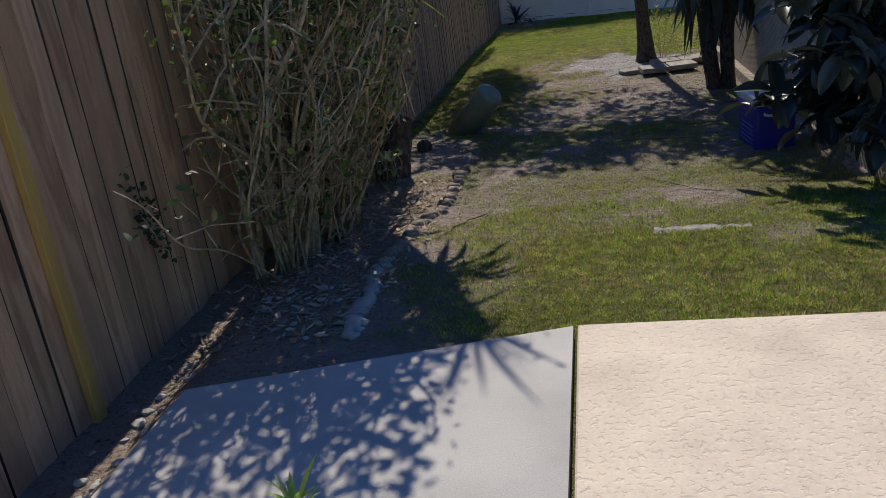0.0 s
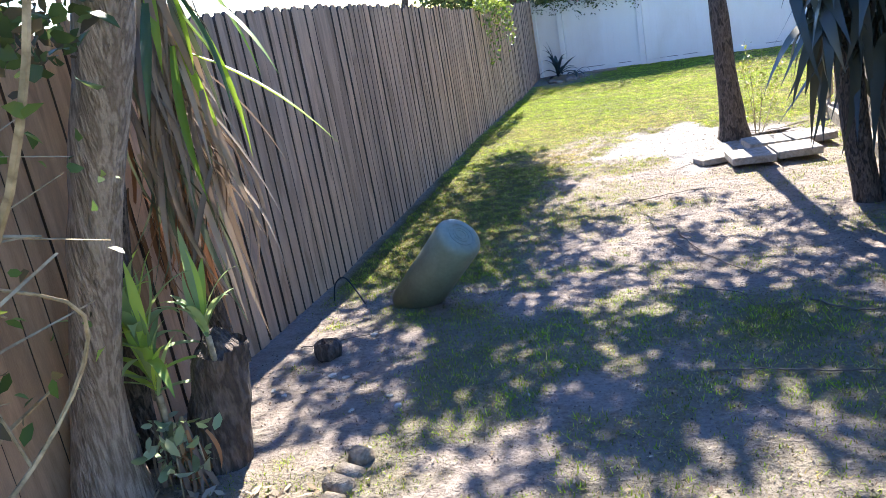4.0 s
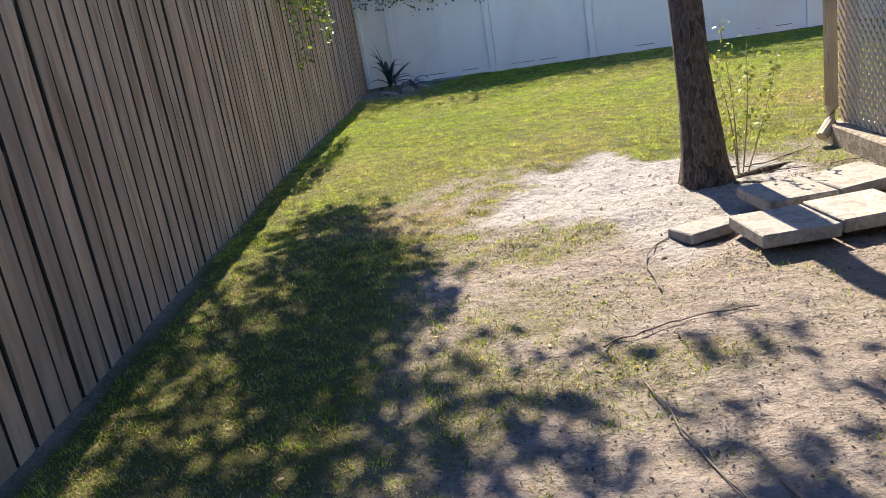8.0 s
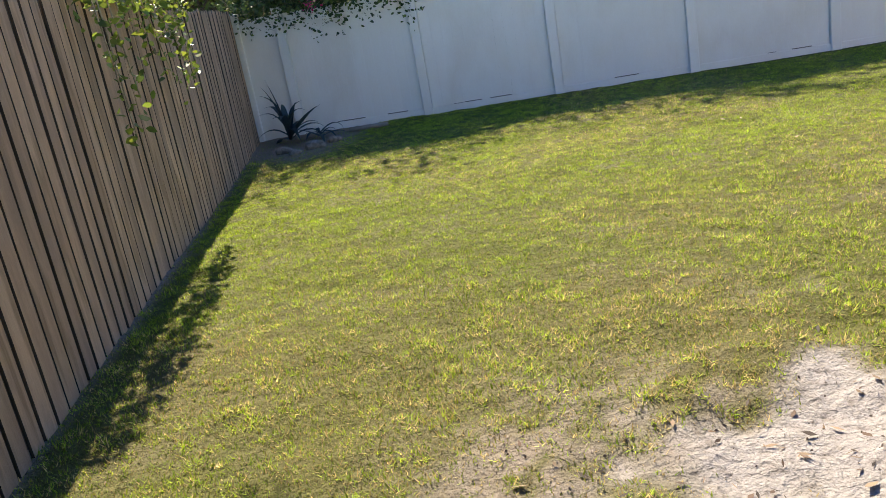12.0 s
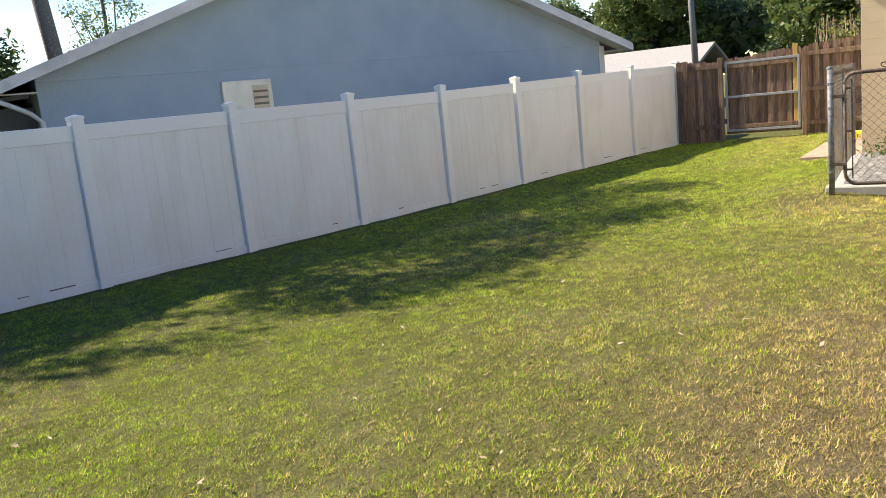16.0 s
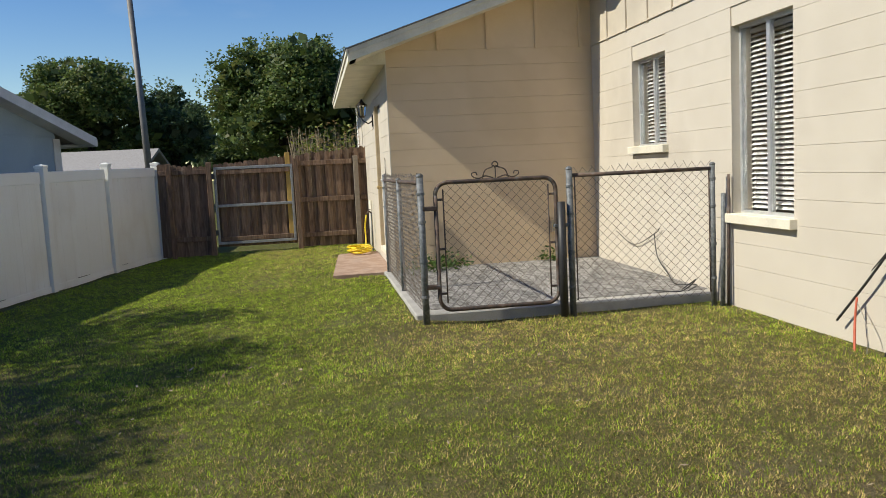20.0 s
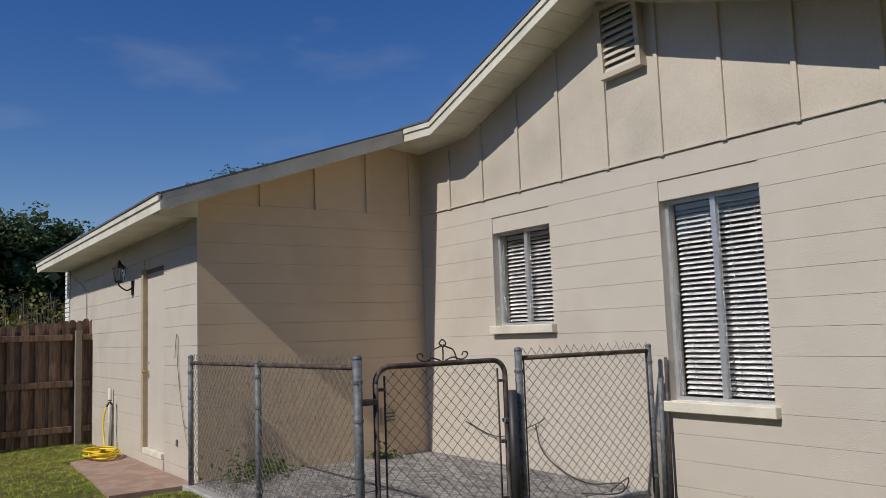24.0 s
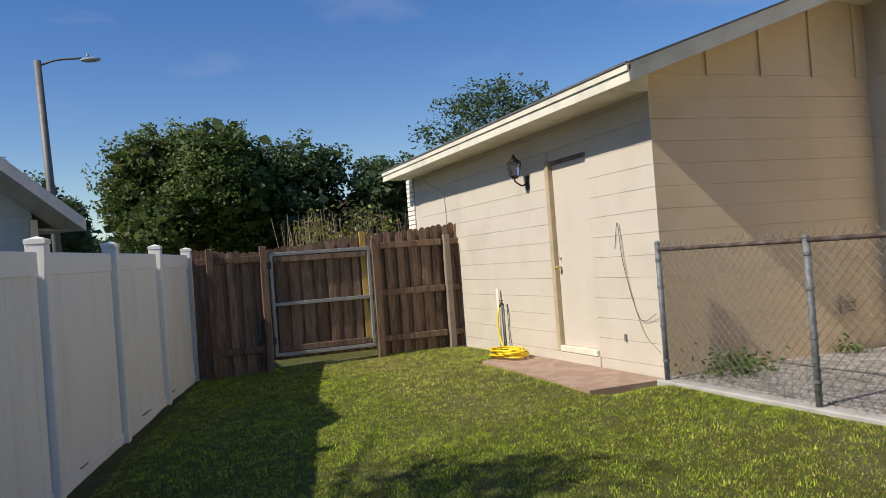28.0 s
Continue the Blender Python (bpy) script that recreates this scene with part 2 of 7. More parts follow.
BLUEWALL = mat("blue_stucco", (0.285, 0.36, 0.415), 0.85, scale=0.8, bump=0.1, spots=((0.265, 0.34, 0.40), (0.30, 0.375, 0.43), (0.275, 0.35, 0.40)))
GREYTRIM = mat("grey_white_trim", (0.55, 0.54, 0.52), 0.6, scale=3)
ROOFPALE = mat("pale_shingle_roof", (0.33, 0.31, 0.29), 0.9, scale=12, bump=0.3)
# dark grey that carries indoor dimness in its colour; also the neighbour's window slats
DARKROOM = mat("dim_painted_grey", (0.10, 0.10, 0.10), 0.9)
BLIND = mat("white_blind", (0.44, 0.45, 0.455), 0.5, scale=5)
METALPOLE = mat("lamp_pole_metal", (0.17, 0.16, 0.15), 0.6, metal=0.3, scale=6)
LANTERN = mat("dark_bronze_lantern", (0.035, 0.028, 0.022), 0.45, metal=0.4, scale=12)
BRICK = mat("red_brown_brick", (0.33, 0.20, 0.15), 0.9, scale=20, bump=0.4, random_tint=0.15)
CACTUS = mat("cactus_green", (0.09, 0.14, 0.08), 0.7, scale=9, bump=0.2)
GLASS = bpy.data.materials.new("window_glass")
GLASS.use_nodes = True
GLASS.node_tree.nodes["Principled BSDF"].inputs["Transmission Weight"].default_value = 1.0
GLASS.node_tree.nodes["Principled BSDF"].inputs["Roughness"].default_value = 0.0
GLASS.node_tree.nodes["Principled BSDF"].inputs["IOR"].default_value = 1.45
LEAF = leaf_mat("leaf_green", 0.55, 0.3)
GLOSSLEAF = leaf_mat("leaf_glossy", 0.36, 0.08, 0.55)
GRASS = leaf_mat("grass_blades", 0.6, 0.3, 0.15)
LITTER = leaf_mat("dry_leaf_litter", 0.85, 0.1)


# ---- building helpers ----
def part(name, bm, material, parent=None, label="", at=None):
    """Links a bmesh as one mesh object under a thing or part."""
    me = bpy.data.meshes.new(name)
    bm.to_mesh(me)
    bm.free()
    me.materials.append(material)
    ob = new(name, me)
    if parent:
        ob.parent = parent
    if at is not None:
        ob.matrix_basis = at
    if label:
        ob["label"] = label
    return ob


def thing(name, label, category, at=(0, 0, 0), rz=0.0, group="", kind=""):
    ob = new(name)
    ob.empty_display_size = 0.1
    ob.matrix_basis = pose(*at, 0, 0, rz)
    return tagged(ob, label, category, group, kind)


def add_box(bm, lo, hi, m=None):
    """A box from corner to corner, put into bm."""
    lo, hi = [min(a, b) for a, b in zip(lo, hi)], [max(a, b) for a, b in zip(lo, hi)]
    vs = [bm.verts.new((x, y, z)) for x in (lo[0], hi[0]) for y in (lo[1], hi[1]) for z in (lo[2], hi[2])]
    if m is not None:
        for v in vs:
            v.co = m @ v.co
    for f in ((0, 1, 3, 2), (4, 6, 7, 5), (0, 4, 5, 1), (2, 3, 7, 6), (0, 2, 6, 4), (1, 5, 7, 3)):
        bm.faces.new([vs[i] for i in f])
    return vs


def box(lo, hi, bevel=0.0, m=None, segs=1):
    bm = bmesh.new()
    add_box(bm, lo, hi, m)
    if bevel:
        bmesh.ops.bevel(bm, geom=bm.edges[:], offset=bevel, segments=segs, affect="EDGES", profile=0.5)
    return bm


def add_tube(bm, pts, radii, sides=8, cap=True):
    """A tube along points, with a radius at each."""
    pts = [Vector(p) for p in pts]
    if isinstance(radii, (int, float)):
        radii = [radii] * len(pts)
    rings = []
    ref = Vector((0.31, 0.17, 0.93))
    for i, p in enumerate(pts):
        d = (pts[min(i + 1, len(pts) - 1)] - pts[max(i - 1, 0)]).normalized()
        if abs(d.dot(ref)) > 0.95:
            ref = Vector((0.93, 0.2, 0.1))
        a = d.cross(ref).normalized()
        b = d.cross(a)
        rings.append([bm.verts.new(p + radii[i] * (a * math.cos(2 * math.pi * k / sides) + b * math.sin(2 * math.pi * k / sides))) for k in range(sides)])
    for r0, r1 in zip(rings, rings[1:]):
        for k in range(sides):
            bm.faces.new((r0[k], r0[(k + 1) % sides], r1[(k + 1) % sides], r1[k]))
    if cap:
        bm.faces.new(rings[0][::-1])
        bm.faces.new(rings[-1])


def tube(pts, radii, sides=8, smooth=True):
    bm = bmesh.new()
    add_tube(bm, pts, radii, sides)
    bmesh.ops.recalc_face_normals(bm, faces=bm.faces)
    for f in bm.faces:
        f.smooth = smooth and len(f.verts) == 4
    return bm


def curve_pts(ctrl, n=16):
    """A smooth run of points through the given ones."""
    c = [Vector(p) for p in ctrl]
    c = [2 * c[0] - c[1], *c, 2 * c[-1] - c[-2]]
    out = []
    seg = len(c) - 3
    for i in range(seg):
        for k in range(n):
            t = k / n
            a, b, d, e = c[i:i + 4]
            out.append(0.5 * (2 * b + (d - a) * t + (2 * a - 5 * b + 4 * d - e) * t * t + (3 * b - a - 3 * d + e) * t ** 3))
    out.append(c[-2])
    return out


def slab_poly(pts, dz):
    """A plate: the polygon pts as its top, dz thick downwards."""
    bm = bmesh.new()
    top = [bm.verts.new(p) for p in pts]
    low = [bm.verts.new((p[0], p[1], p[2] - dz)) for p in pts]
    bm.faces.new(top)
    bm.faces.new(low[::-1])
    for i in range(len(pts)):
        j = (i + 1) % len(pts)
        bm.faces.new((top[i], low[i], low[j], top[j]))
    bmesh.ops.recalc_face_normals(bm, faces=bm.faces)
    return bm


rng = np.random.default_rng(7)


def raw_mesh(name, verts, faces_n, material, tint=None, parent=None, smooth=False):
    """A mesh straight from arrays: verts (n, k, 3) are n separate faces of k corners each."""
    n, k = verts.shape[:2]
    me = bpy.data.meshes.new(name)
    me.vertices.add(n * k)
    me.vertices.foreach_set("co", verts.reshape(-1).astype(np.float32))
    me.loops.add(n * k)
    me.loops.foreach_set("vertex_index", np.arange(n * k, dtype=np.int32))
    me.polygons.add(n)
    me.polygons.foreach_set("loop_start", np.arange(0, n * k, k, dtype=np.int32))
    if tint is not None:
        at = me.color_attributes.new("tint", "FLOAT_COLOR", "POINT")
        col = np.ones((n, k, 4), np.float32)
        col[:, :, :3] = tint[:, None, :]
        at.data.foreach_set("color", col.reshape(-1))
    me.update(calc_edges=True)
    me.materials.append(material)
    ob = new(name, me)
    if parent:
        ob.parent = parent
    return ob


def tints(n, colours, jitter=0.25):
    c = np.array(colours)[rng.integers(0, len(colours), n)]
    return c * rng.uniform(1 - jitter, 1 + jitter, (n, 1))


def leaf_cloud(name, centres, size, aspect, colours, material, parent=None, droop=0.0, jitter=0.3, simple=False):
    """Leaves as folded six-cornered blades at the given centres, turned at random."""
    n = len(centres)
    a = rng.normal(size=(n, 3))
    a[:, 2] = a[:, 2] * 0.6 - droop
    a /= np.linalg.norm(a, axis=1, keepdims=True)
    b = np.cross(a, rng.normal(size=(n, 3)))
    b /= np.linalg.norm(b, axis=1, keepdims=True)
    c = np.cross(a, b)
    s = size * rng.uniform(0.6, 1.3, (n, 1))
    w = s * aspect
    shape = ((-0.5, 0.0, 0.0), (-0.2, 0.42, 0.10), (0.2, 0.38, 0.10), (0.55, 0.0, -0.06), (0.2, -0.38, 0.10), (-0.2, -0.42, 0.10))
    if simple:
        shape = ((-0.5, 0.0, 0.0), (0.0, 0.45, 0.08), (0.5, 0.0, -0.05), (0.0, -0.45, 0.08))
    v = np.stack([centres + a * s * p + b * w * q + c * s * r for p, q, r in shape], axis=1)
    return raw_mesh(name, v, len(shape), material, tints(n, colours, jitter), parent)


def noise2(x, y, cell, seed):
    """Smooth value noise between 0 and 1."""
    r = np.random.default_rng(seed).random((64, 64))
    u, v = np.asarray(x) / cell, np.asarray(y) / cell
    i, j = np.floor(u).astype(int), np.floor(v).astype(int)
    f, g = u - i, v - j
    f, g = f * f * (3 - 2 * f), g * g * (3 - 2 * g)
    a = r[i % 64, j % 64] * (1 - f) + r[(i + 1) % 64, j % 64] * f
    b = r[i % 64, (j + 1) % 64] * (1 - f) + r[(i + 1) % 64, (j + 1) % 64] * f
    return a * (1 - g) + b * g


def fbm(x, y, cell, seed):
    return 0.55 * noise2(x, y, cell, seed) + 0.3 * noise2(x, y, cell / 2.3, seed + 1) + 0.15 * noise2(x, y, cell / 5.1, seed + 2)


def step(a, b, x):
    t = np.clip((x - a) / (b - a), 0, 1)
    return t * t * (3 - 2 * t)


# ---- the lie of the land ----
FENCE_A, FENCE_K = Vector((-0.13, 24.73, 0)), Vector((18.25, 20.86, 0))


def height(x, y):
    """Height of the ground."""
    x, y = np.asarray(x, float), np.asarray(y, float)
    h = -0.20 - 0.32 * step(3.2, 6.8, y) - 0.13 * step(7, 11, y) - 0.11 * step(16, 23, y)
    h = h - 0.17 * (1 - step(-2.15, -1.85, x)) * (1 - step(3.0, 5.5, y))
    near = step(3.5, 6.0, x) * (1 - step(14.2, 19.0, y))
    h = h * (1 - near) + near * -0.60
    h = h + 0.08 * step(9.5, 17, x) * step(15, 18, y)
    h = h + 0.085 * np.exp(-((y - 17.35) / 0.6) ** 2) * step(9.0, 9.6, x) * (1 - step(15.5, 16.6, x))
    h = h - 0.06 * step(12.7, 13.0, x) * (1 - step(15.8, 15.95, x)) * step(16.5, 16.8, y) * (1 - step(17.62, 17.82, y))
    far = step(30, 60, np.hypot(x - 8, y - 14))
    h = h * (1 - far) - 0.7 * far
    return h + 0.03 * (fbm(x, y, 1.7, 11) - 0.5) * step(3.3, 4.5, y) + 0.036 * (fbm(x, y, 0.2, 17) - 0.5) * step(3.4, 4.2, y) * (1 - step(2.2, 3.2, x)) + (0.014 + 0.09 * (np.hypot((x - 0.5) / 1.2, (y - 14.2) / 1.6) < 1)) * (fbm(x, y, 0.28, 14) - 0.5)


def zones(x, y):
    """How far the ground is grass, pale sand and dark mulch at a place, each 0 to 1."""
    x, y = np.asarray(x, float), np.asarray(y, float)
    wob = (fbm(x, y, 1.1, 21) - 0.5)
    fine = fbm(x, y, 0.35, 31)
    lawn = step(14.5, 15.4, y + 1.3 * wob + 1.0 * (fine - 0.5) + 1.3 * np.clip(0.2 - x, 0, 1.4))
    strip = step(9.4, 10.6, y + wob) * (1 - step(-1.3, -0.7, x + 0.7 * wob))
    first = (1 - step(5.2, 6.2, y + 1.0 * wob)) * step(-0.95, -0.5, x + 0.5 * wob - 0.12 * (y - 3.3))
    first = first * (1 - 0.8 * step(0.75, 1.15, x + 0.5 * wob) * step(4.5, 5.2, y + wob))
    mixed = (1 - step(6.6, 7.8, y + 1.4 * wob)) * step(-1.2, -0.7, x + 0.4 * wob) * 0.6 * step(0.3, 0.55, fbm(x, y, 0.7, 41))
    lawn = np.maximum(lawn, step(2.3, 3.4, x))
    spots = np.where(x < -0.5, 0.5, 0.42) * step(0.56, 0.70, fbm(x, y, 0.9, 51)) * (y > 7)
    tuft = 0.7 * (1 - step(0.25, 0.65, np.hypot(x - 0.45, (y - 8.9) * 0.8) + 0.8 * wob))
    g = np.maximum.reduce([lawn, strip, first, mixed, spots, tuft])
    sandy = 1 - step(0.6, 1.25, np.hypot((x - 0.50) / 0.95, (y - 14.25) / 1.35) + 0.9 * wob + 1.5 * (fine - 0.5))
    g = g * (1 - sandy)
    worn = 1 - step(0.5, 1.5, np.hypot((x + 0.45) / 0.85, (y - 14.75) / 1.0) + 0.8 * wob)
    g = g * (1 - 0.8 * worn * step(0.44, 0.60, fbm(x, y, 0.13, 57)))
    g = g * step(-2.47, -2.33, x + 0.0085 * (y - 3) + 0.14 * wob)
    mulch = (1 - step(-1.55, -1.2, x + 0.4 * wob)) * (1 - step(6.9, 7.8, y + wob))
    corner = 1 - step(0.8, 1.5, np.hypot(x + 2.0, (y - 24.4) * 0.8) + wob)
    mulch = np.maximum(mulch, 0.9 * corner)
    sprigs = 0.42 * step(0.44, 0.66, fbm(x, y, 0.3, 54)) * (x < 2.3) * (y > 3.4) * (1 - 0.75 * sandy) * (1 - 0.7 * step(-0.5, 0.1, x) * step(9.6, 10.4, y) * (1 - step(2.0, 2.3, x)))
    g = np.maximum(g, sprigs * step(-2.4, -2.2, x))
    return np.clip(g * (1 - mulch) * (0.75 + 0.5 * fine), 0, 1), sandy, mulch


def brownness(x, y):
    """How dry the lawn is."""
    b = step(0.5, 0.75, fbm(x, y, 2.3, 61)) * 0.35
    b = np.maximum(b, 0.85 * (1 - step(0.3, 2.5, np.hypot((x - 4.3) * 0.75, y - 16.2) + 1.5 * (fbm(x, y, 0.8, 71) - 0.5))))
    b = np.maximum(b, 0.6 * (1 - step(0.3, 1.6, np.hypot((x - 7.2) * 0.5, y - 15.2))))
    b = np.maximum(b, 0.6 * (1 - step(0.5, 2.6, np.hypot((x - 8.6) * 0.5, y - 15.8) + 1.2 * (fbm(x, y, 0.9, 73) - 0.5))))
    b = np.maximum(b, 0.85 * (1 - step(0.2, 0.9, np.hypot(x + 1.25, y - 14.3) + 0.8 * (fbm(x, y, 0.3, 78) - 0.5))))
    b = np.maximum(b, 0.32 * (1 - step(0.8, 3.2, np.hypot((x - 3.4) * 0.8, y - 16.9) + 2.0 * (fbm(x, y, 0.5, 79) - 0.5))))
    b = np.maximum(b, 0.26 * step(0.4, 0.7, fbm(x, y, 0.8, 77)) * (1 - step(6.5, 7.5, y)))
    return b


# ---- ground ----
def ground_sheet():
    def line(lo, hi, d):
        fine_ = np.arange(lo, hi + d / 2, d)
        grow = np.array([0.3, 0.8, 1.6, 3, 6, 12, 25, 50, 100, 250, 700])
        return np.concatenate([lo - grow[::-1], fine_, hi + grow])
    xs, ys = line(-2.7, 19.2, 0.075), line(2.6, 25.4, 0.075)
    X, Y = np.meshgrid(xs, ys, indexing="ij")
    Z = height(X, Y)
    g, s, mu = zones(X, Y)
    far = np.hypot(X - 8, Y - 14) > 25
    g = np.where(far | (X < -2.7) | (Y > 25.3), 0.9, g)
    nx, ny = X.shape
    idx = np.arange(nx * ny).reshape(nx, ny)
    quads = np.stack([idx[:-1, :-1], idx[1:, :-1], idx[1:, 1:], idx[:-1, 1:]], -1).reshape(-1, 4)
    me = bpy.data.meshes.new("ground")
    me.vertices.add(nx * ny)
    me.vertices.foreach_set("co", np.stack([X, Y, Z], -1).reshape(-1).astype(np.float32))
    me.loops.add(quads.size)
    me.loops.foreach_set("vertex_index", quads.reshape(-1).astype(np.int32))
    me.polygons.add(len(quads))
    me.polygons.foreach_set("loop_start", np.arange(0, quads.size, 4, dtype=np.int32))
    me.polygons.foreach_set("use_smooth", np.ones(len(quads), bool))
    at = me.color_attributes.new("cover", "FLOAT_COLOR", "POINT")
    at.data.foreach_set("color", np.stack([g, s, mu, brownness(X, Y)], -1).reshape(-1).astype(np.float32))
    me.update(calc_edges=True)
    m = bpy.data.materials.new("garden_soil")
    m.use_nodes = True
    nt = m.node_tree
    L = nt.links.new
    b = nt.nodes["Principled BSDF"]
    b.inputs["Roughness"].default_value = 0.95
    b.inputs["Specular IOR Level"].default_value = 0.2
    a = nt.nodes.new("ShaderNodeAttribute")
    a.attribute_name = "cover"
    sep = nt.nodes.new("ShaderNodeSeparateColor")
    L(a.outputs["Color"], sep.inputs[0])
    co = nt.nodes.new("ShaderNodeTexCoord")

    def ramp(scale, cols, detail=6):
        n = nt.nodes.new("ShaderNodeTexNoise")
        n.inputs["Scale"].default_value, n.inputs["Detail"].default_value, n.inputs["Roughness"].default_value = scale, detail, 0.65
        L(co.outputs["Object"], n.inputs["Vector"])
        r = nt.nodes.new("ShaderNodeValToRGB")
        e = r.color_ramp.elements
        e[0].position, e[1].position = 0.3, 0.7
        e[0].color, e[1].color = (*cols[0], 1), (*cols[-1], 1)
        for i, c in enumerate(cols[1:-1]):
            e.new(0.3 + 0.4 * (i + 1) / (len(cols) - 1)).color = (*c, 1)
        L(n.outputs["Fac"], r.inputs["Fac"])
        return r.outputs[0], n.outputs["Fac"]

    def mix(fac, p, q):
        x = nt.nodes.new("ShaderNodeMixRGB")
        L(fac, x.inputs[0])
        L(p, x.inputs[1])
        L(q, x.inputs[2])
        return x.outputs[0]
    dirt, f1 = ramp(9.0, [(0.23, 0.182, 0.15), (0.34, 0.278, 0.235), (0.41, 0.345, 0.295)])
    grain, f2 = ramp(38, [(0.07, 0.052, 0.041), (0.31, 0.25, 0.21), (0.45, 0.38, 0.325)], 8)
    x = nt.nodes.new("ShaderNodeMixRGB")
    x.inputs[0].default_value = 0.4
    L(dirt, x.inputs[1])
    L(grain, x.inputs[2])
    sand, f3 = ramp(14, [(0.24, 0.208, 0.185), (0.39, 0.355, 0.33), (0.45, 0.415, 0.39), (0.33, 0.295, 0.27)])
    # near-black ends of t1 and t3 paint the tiny shadows between blades
    t1, f4 = ramp(170, [(0.006, 0.007, 0.002), (0.10, 0.108, 0.022), (0.27, 0.265, 0.075)], 5)
    t2, f6 = ramp(6, [(0.075, 0.105, 0.018), (0.135, 0.13, 0.04), (0.09, 0.115, 0.025)])
    tm = nt.nodes.new("ShaderNodeMixRGB")
    tm.inputs[0].default_value = 0.4
    L(t1, tm.inputs[1])
    L(t2, tm.inputs[2])
    t3, f7 = ramp(120, [(0.012, 0.008, 0.004), (0.17, 0.128, 0.068), (0.33, 0.255, 0.15)], 5)
    thatch = mix(a.outputs["Alpha"], tm.outputs[0], t3)
    bark, f5 = ramp(26, [(0.13, 0.10, 0.078), (0.38, 0.30, 0.235), (0.24, 0.19, 0.15)])
    col = mix(sep.outputs["Green"], x.outputs[0], sand)
    col = mix(sep.outputs["Red"], col, thatch)
    col = mix(sep.outputs["Blue"], col, bark)
    L(col, b.inputs["Base Color"])
    bp = nt.nodes.new("ShaderNodeBump")
    bp.inputs["Strength"].default_value, bp.inputs["Distance"].default_value = 0.9, 0.03
    L(f2, bp.inputs["Height"])
    bp2 = nt.nodes.new("ShaderNodeBump")
    bp2.inputs["Strength"].default_value, bp2.inputs["Distance"].default_value = 0.9, 0.10
    L(f1, bp2.inputs["Height"])
    L(bp.outputs[0], bp2.inputs["Normal"])
    L(bp2.outputs[0], b.inputs["Normal"])
    me.materials.append(m)
    return tagged(new("ground", me), "sandy yard ground with worn lawn and mulch", "ground", kind="structure")


ground_sheet()


def hz(x, y):
    return float(height(x, y))


# ---- concrete by the start ----
def deck():
    ob = thing("pavement", "concrete walk slab beside a cream textured deck", "pavement", kind="structure")
    part("slab", slab_poly([(-1.85, -3.0, -0.15), (-0.165, -3.0, -0.15), (-0.165, 3.35, -0.15), (-1.85, 2.89, -0.15)], 0.19), SLAB, ob, "smooth grey concrete slab")
    bm = box((-0.145, -3.0, -0.34), (6.5, 3.36, -0.148), 0.008)
    part("slab", bm, POOLDECK, ob, "cream knock-down textured deck slab")
    n = POOLDECK.node_tree
    v = n.nodes.new("ShaderNodeTexVoronoi")
    v.feature, v.inputs["Scale"].default_value = "DISTANCE_TO_EDGE", 22
    no = n.nodes.new("ShaderNodeTexNoise")
    no.inputs["Scale"].default_value, no.inputs["Detail"].default_value = 34, 7
    co = n.nodes.new("ShaderNodeTexCoord")
    n.links.new(co.outputs["Object"], no.inputs["Vector"])
    bp = n.nodes.new("ShaderNodeBump")
    bp.inputs["Strength"].default_value, bp.inputs["Distance"].default_value = 0.42, 0.007
    r = n.nodes.new("ShaderNodeValToRGB")
    r.color_ramp.elements[0].position, r.color_ramp.elements[1].position = 0.36, 0.46
    n.links.new(no.outputs["Fac"], r.inputs["Fac"])
    n.links.new(r.outputs[0], bp.inputs["Height"])
    n.links.new(bp.outputs[0], n.nodes["Principled BSDF"].inputs["Normal"])


deck()


# ---- wooden privacy fence ----
def picket(w, h, t, seed):
    """A board with a slightly bent, worn outline and clipped top corners."""
    bm = bmesh.new()
    r = random.Random(seed)
    prof = [(-w / 2, 0), (w / 2, 0), (w / 2 + r.uniform(-.003, .003), h * .5), (w / 2, h - 0.03), (w / 2 - 0.03, h), (-w / 2 + 0.03, h), (-w / 2, h - 0.03), (-w / 2 + r.uniform(-.003, .003), h * .5)]
    a = [bm.verts.new((0, y, z)) for y, z in prof]
    b = [bm.verts.new((t, y, z)) for y, z in prof]
    bm.faces.new(a[::-1])
    bm.faces.new(b)
    for i in range(8):
        j = (i + 1) % 8
        bm.faces.new((a[i], a[j], b[j], b[i]))
    bmesh.ops.recalc_face_normals(bm, faces=bm.faces)
    # the narrow edges take the second material
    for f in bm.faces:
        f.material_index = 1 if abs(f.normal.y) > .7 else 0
    return bm


def mesh_of(name, bm, material, second=None):
    me = bpy.data.meshes.new(name)
    bm.to_mesh(me)
    bm.free()
    me.materials.append(material)
    if second:
        me.materials.append(second)
    return me


def child(name, me, parent, m):
    ob = new(name, me)
    ob.parent = parent
    ob.matrix_basis = m
    return ob


def fence_top(y):
    return 1.50 - 0.40 * float(step(9.5, 21.5, y)) + (0.0 if y > 5 else 0.12)


def fence_x(y):
    """The fence's front face drifts a little outwards on its way to the corner."""
    return -2.44 - 0.0085 * (y - 3.0)


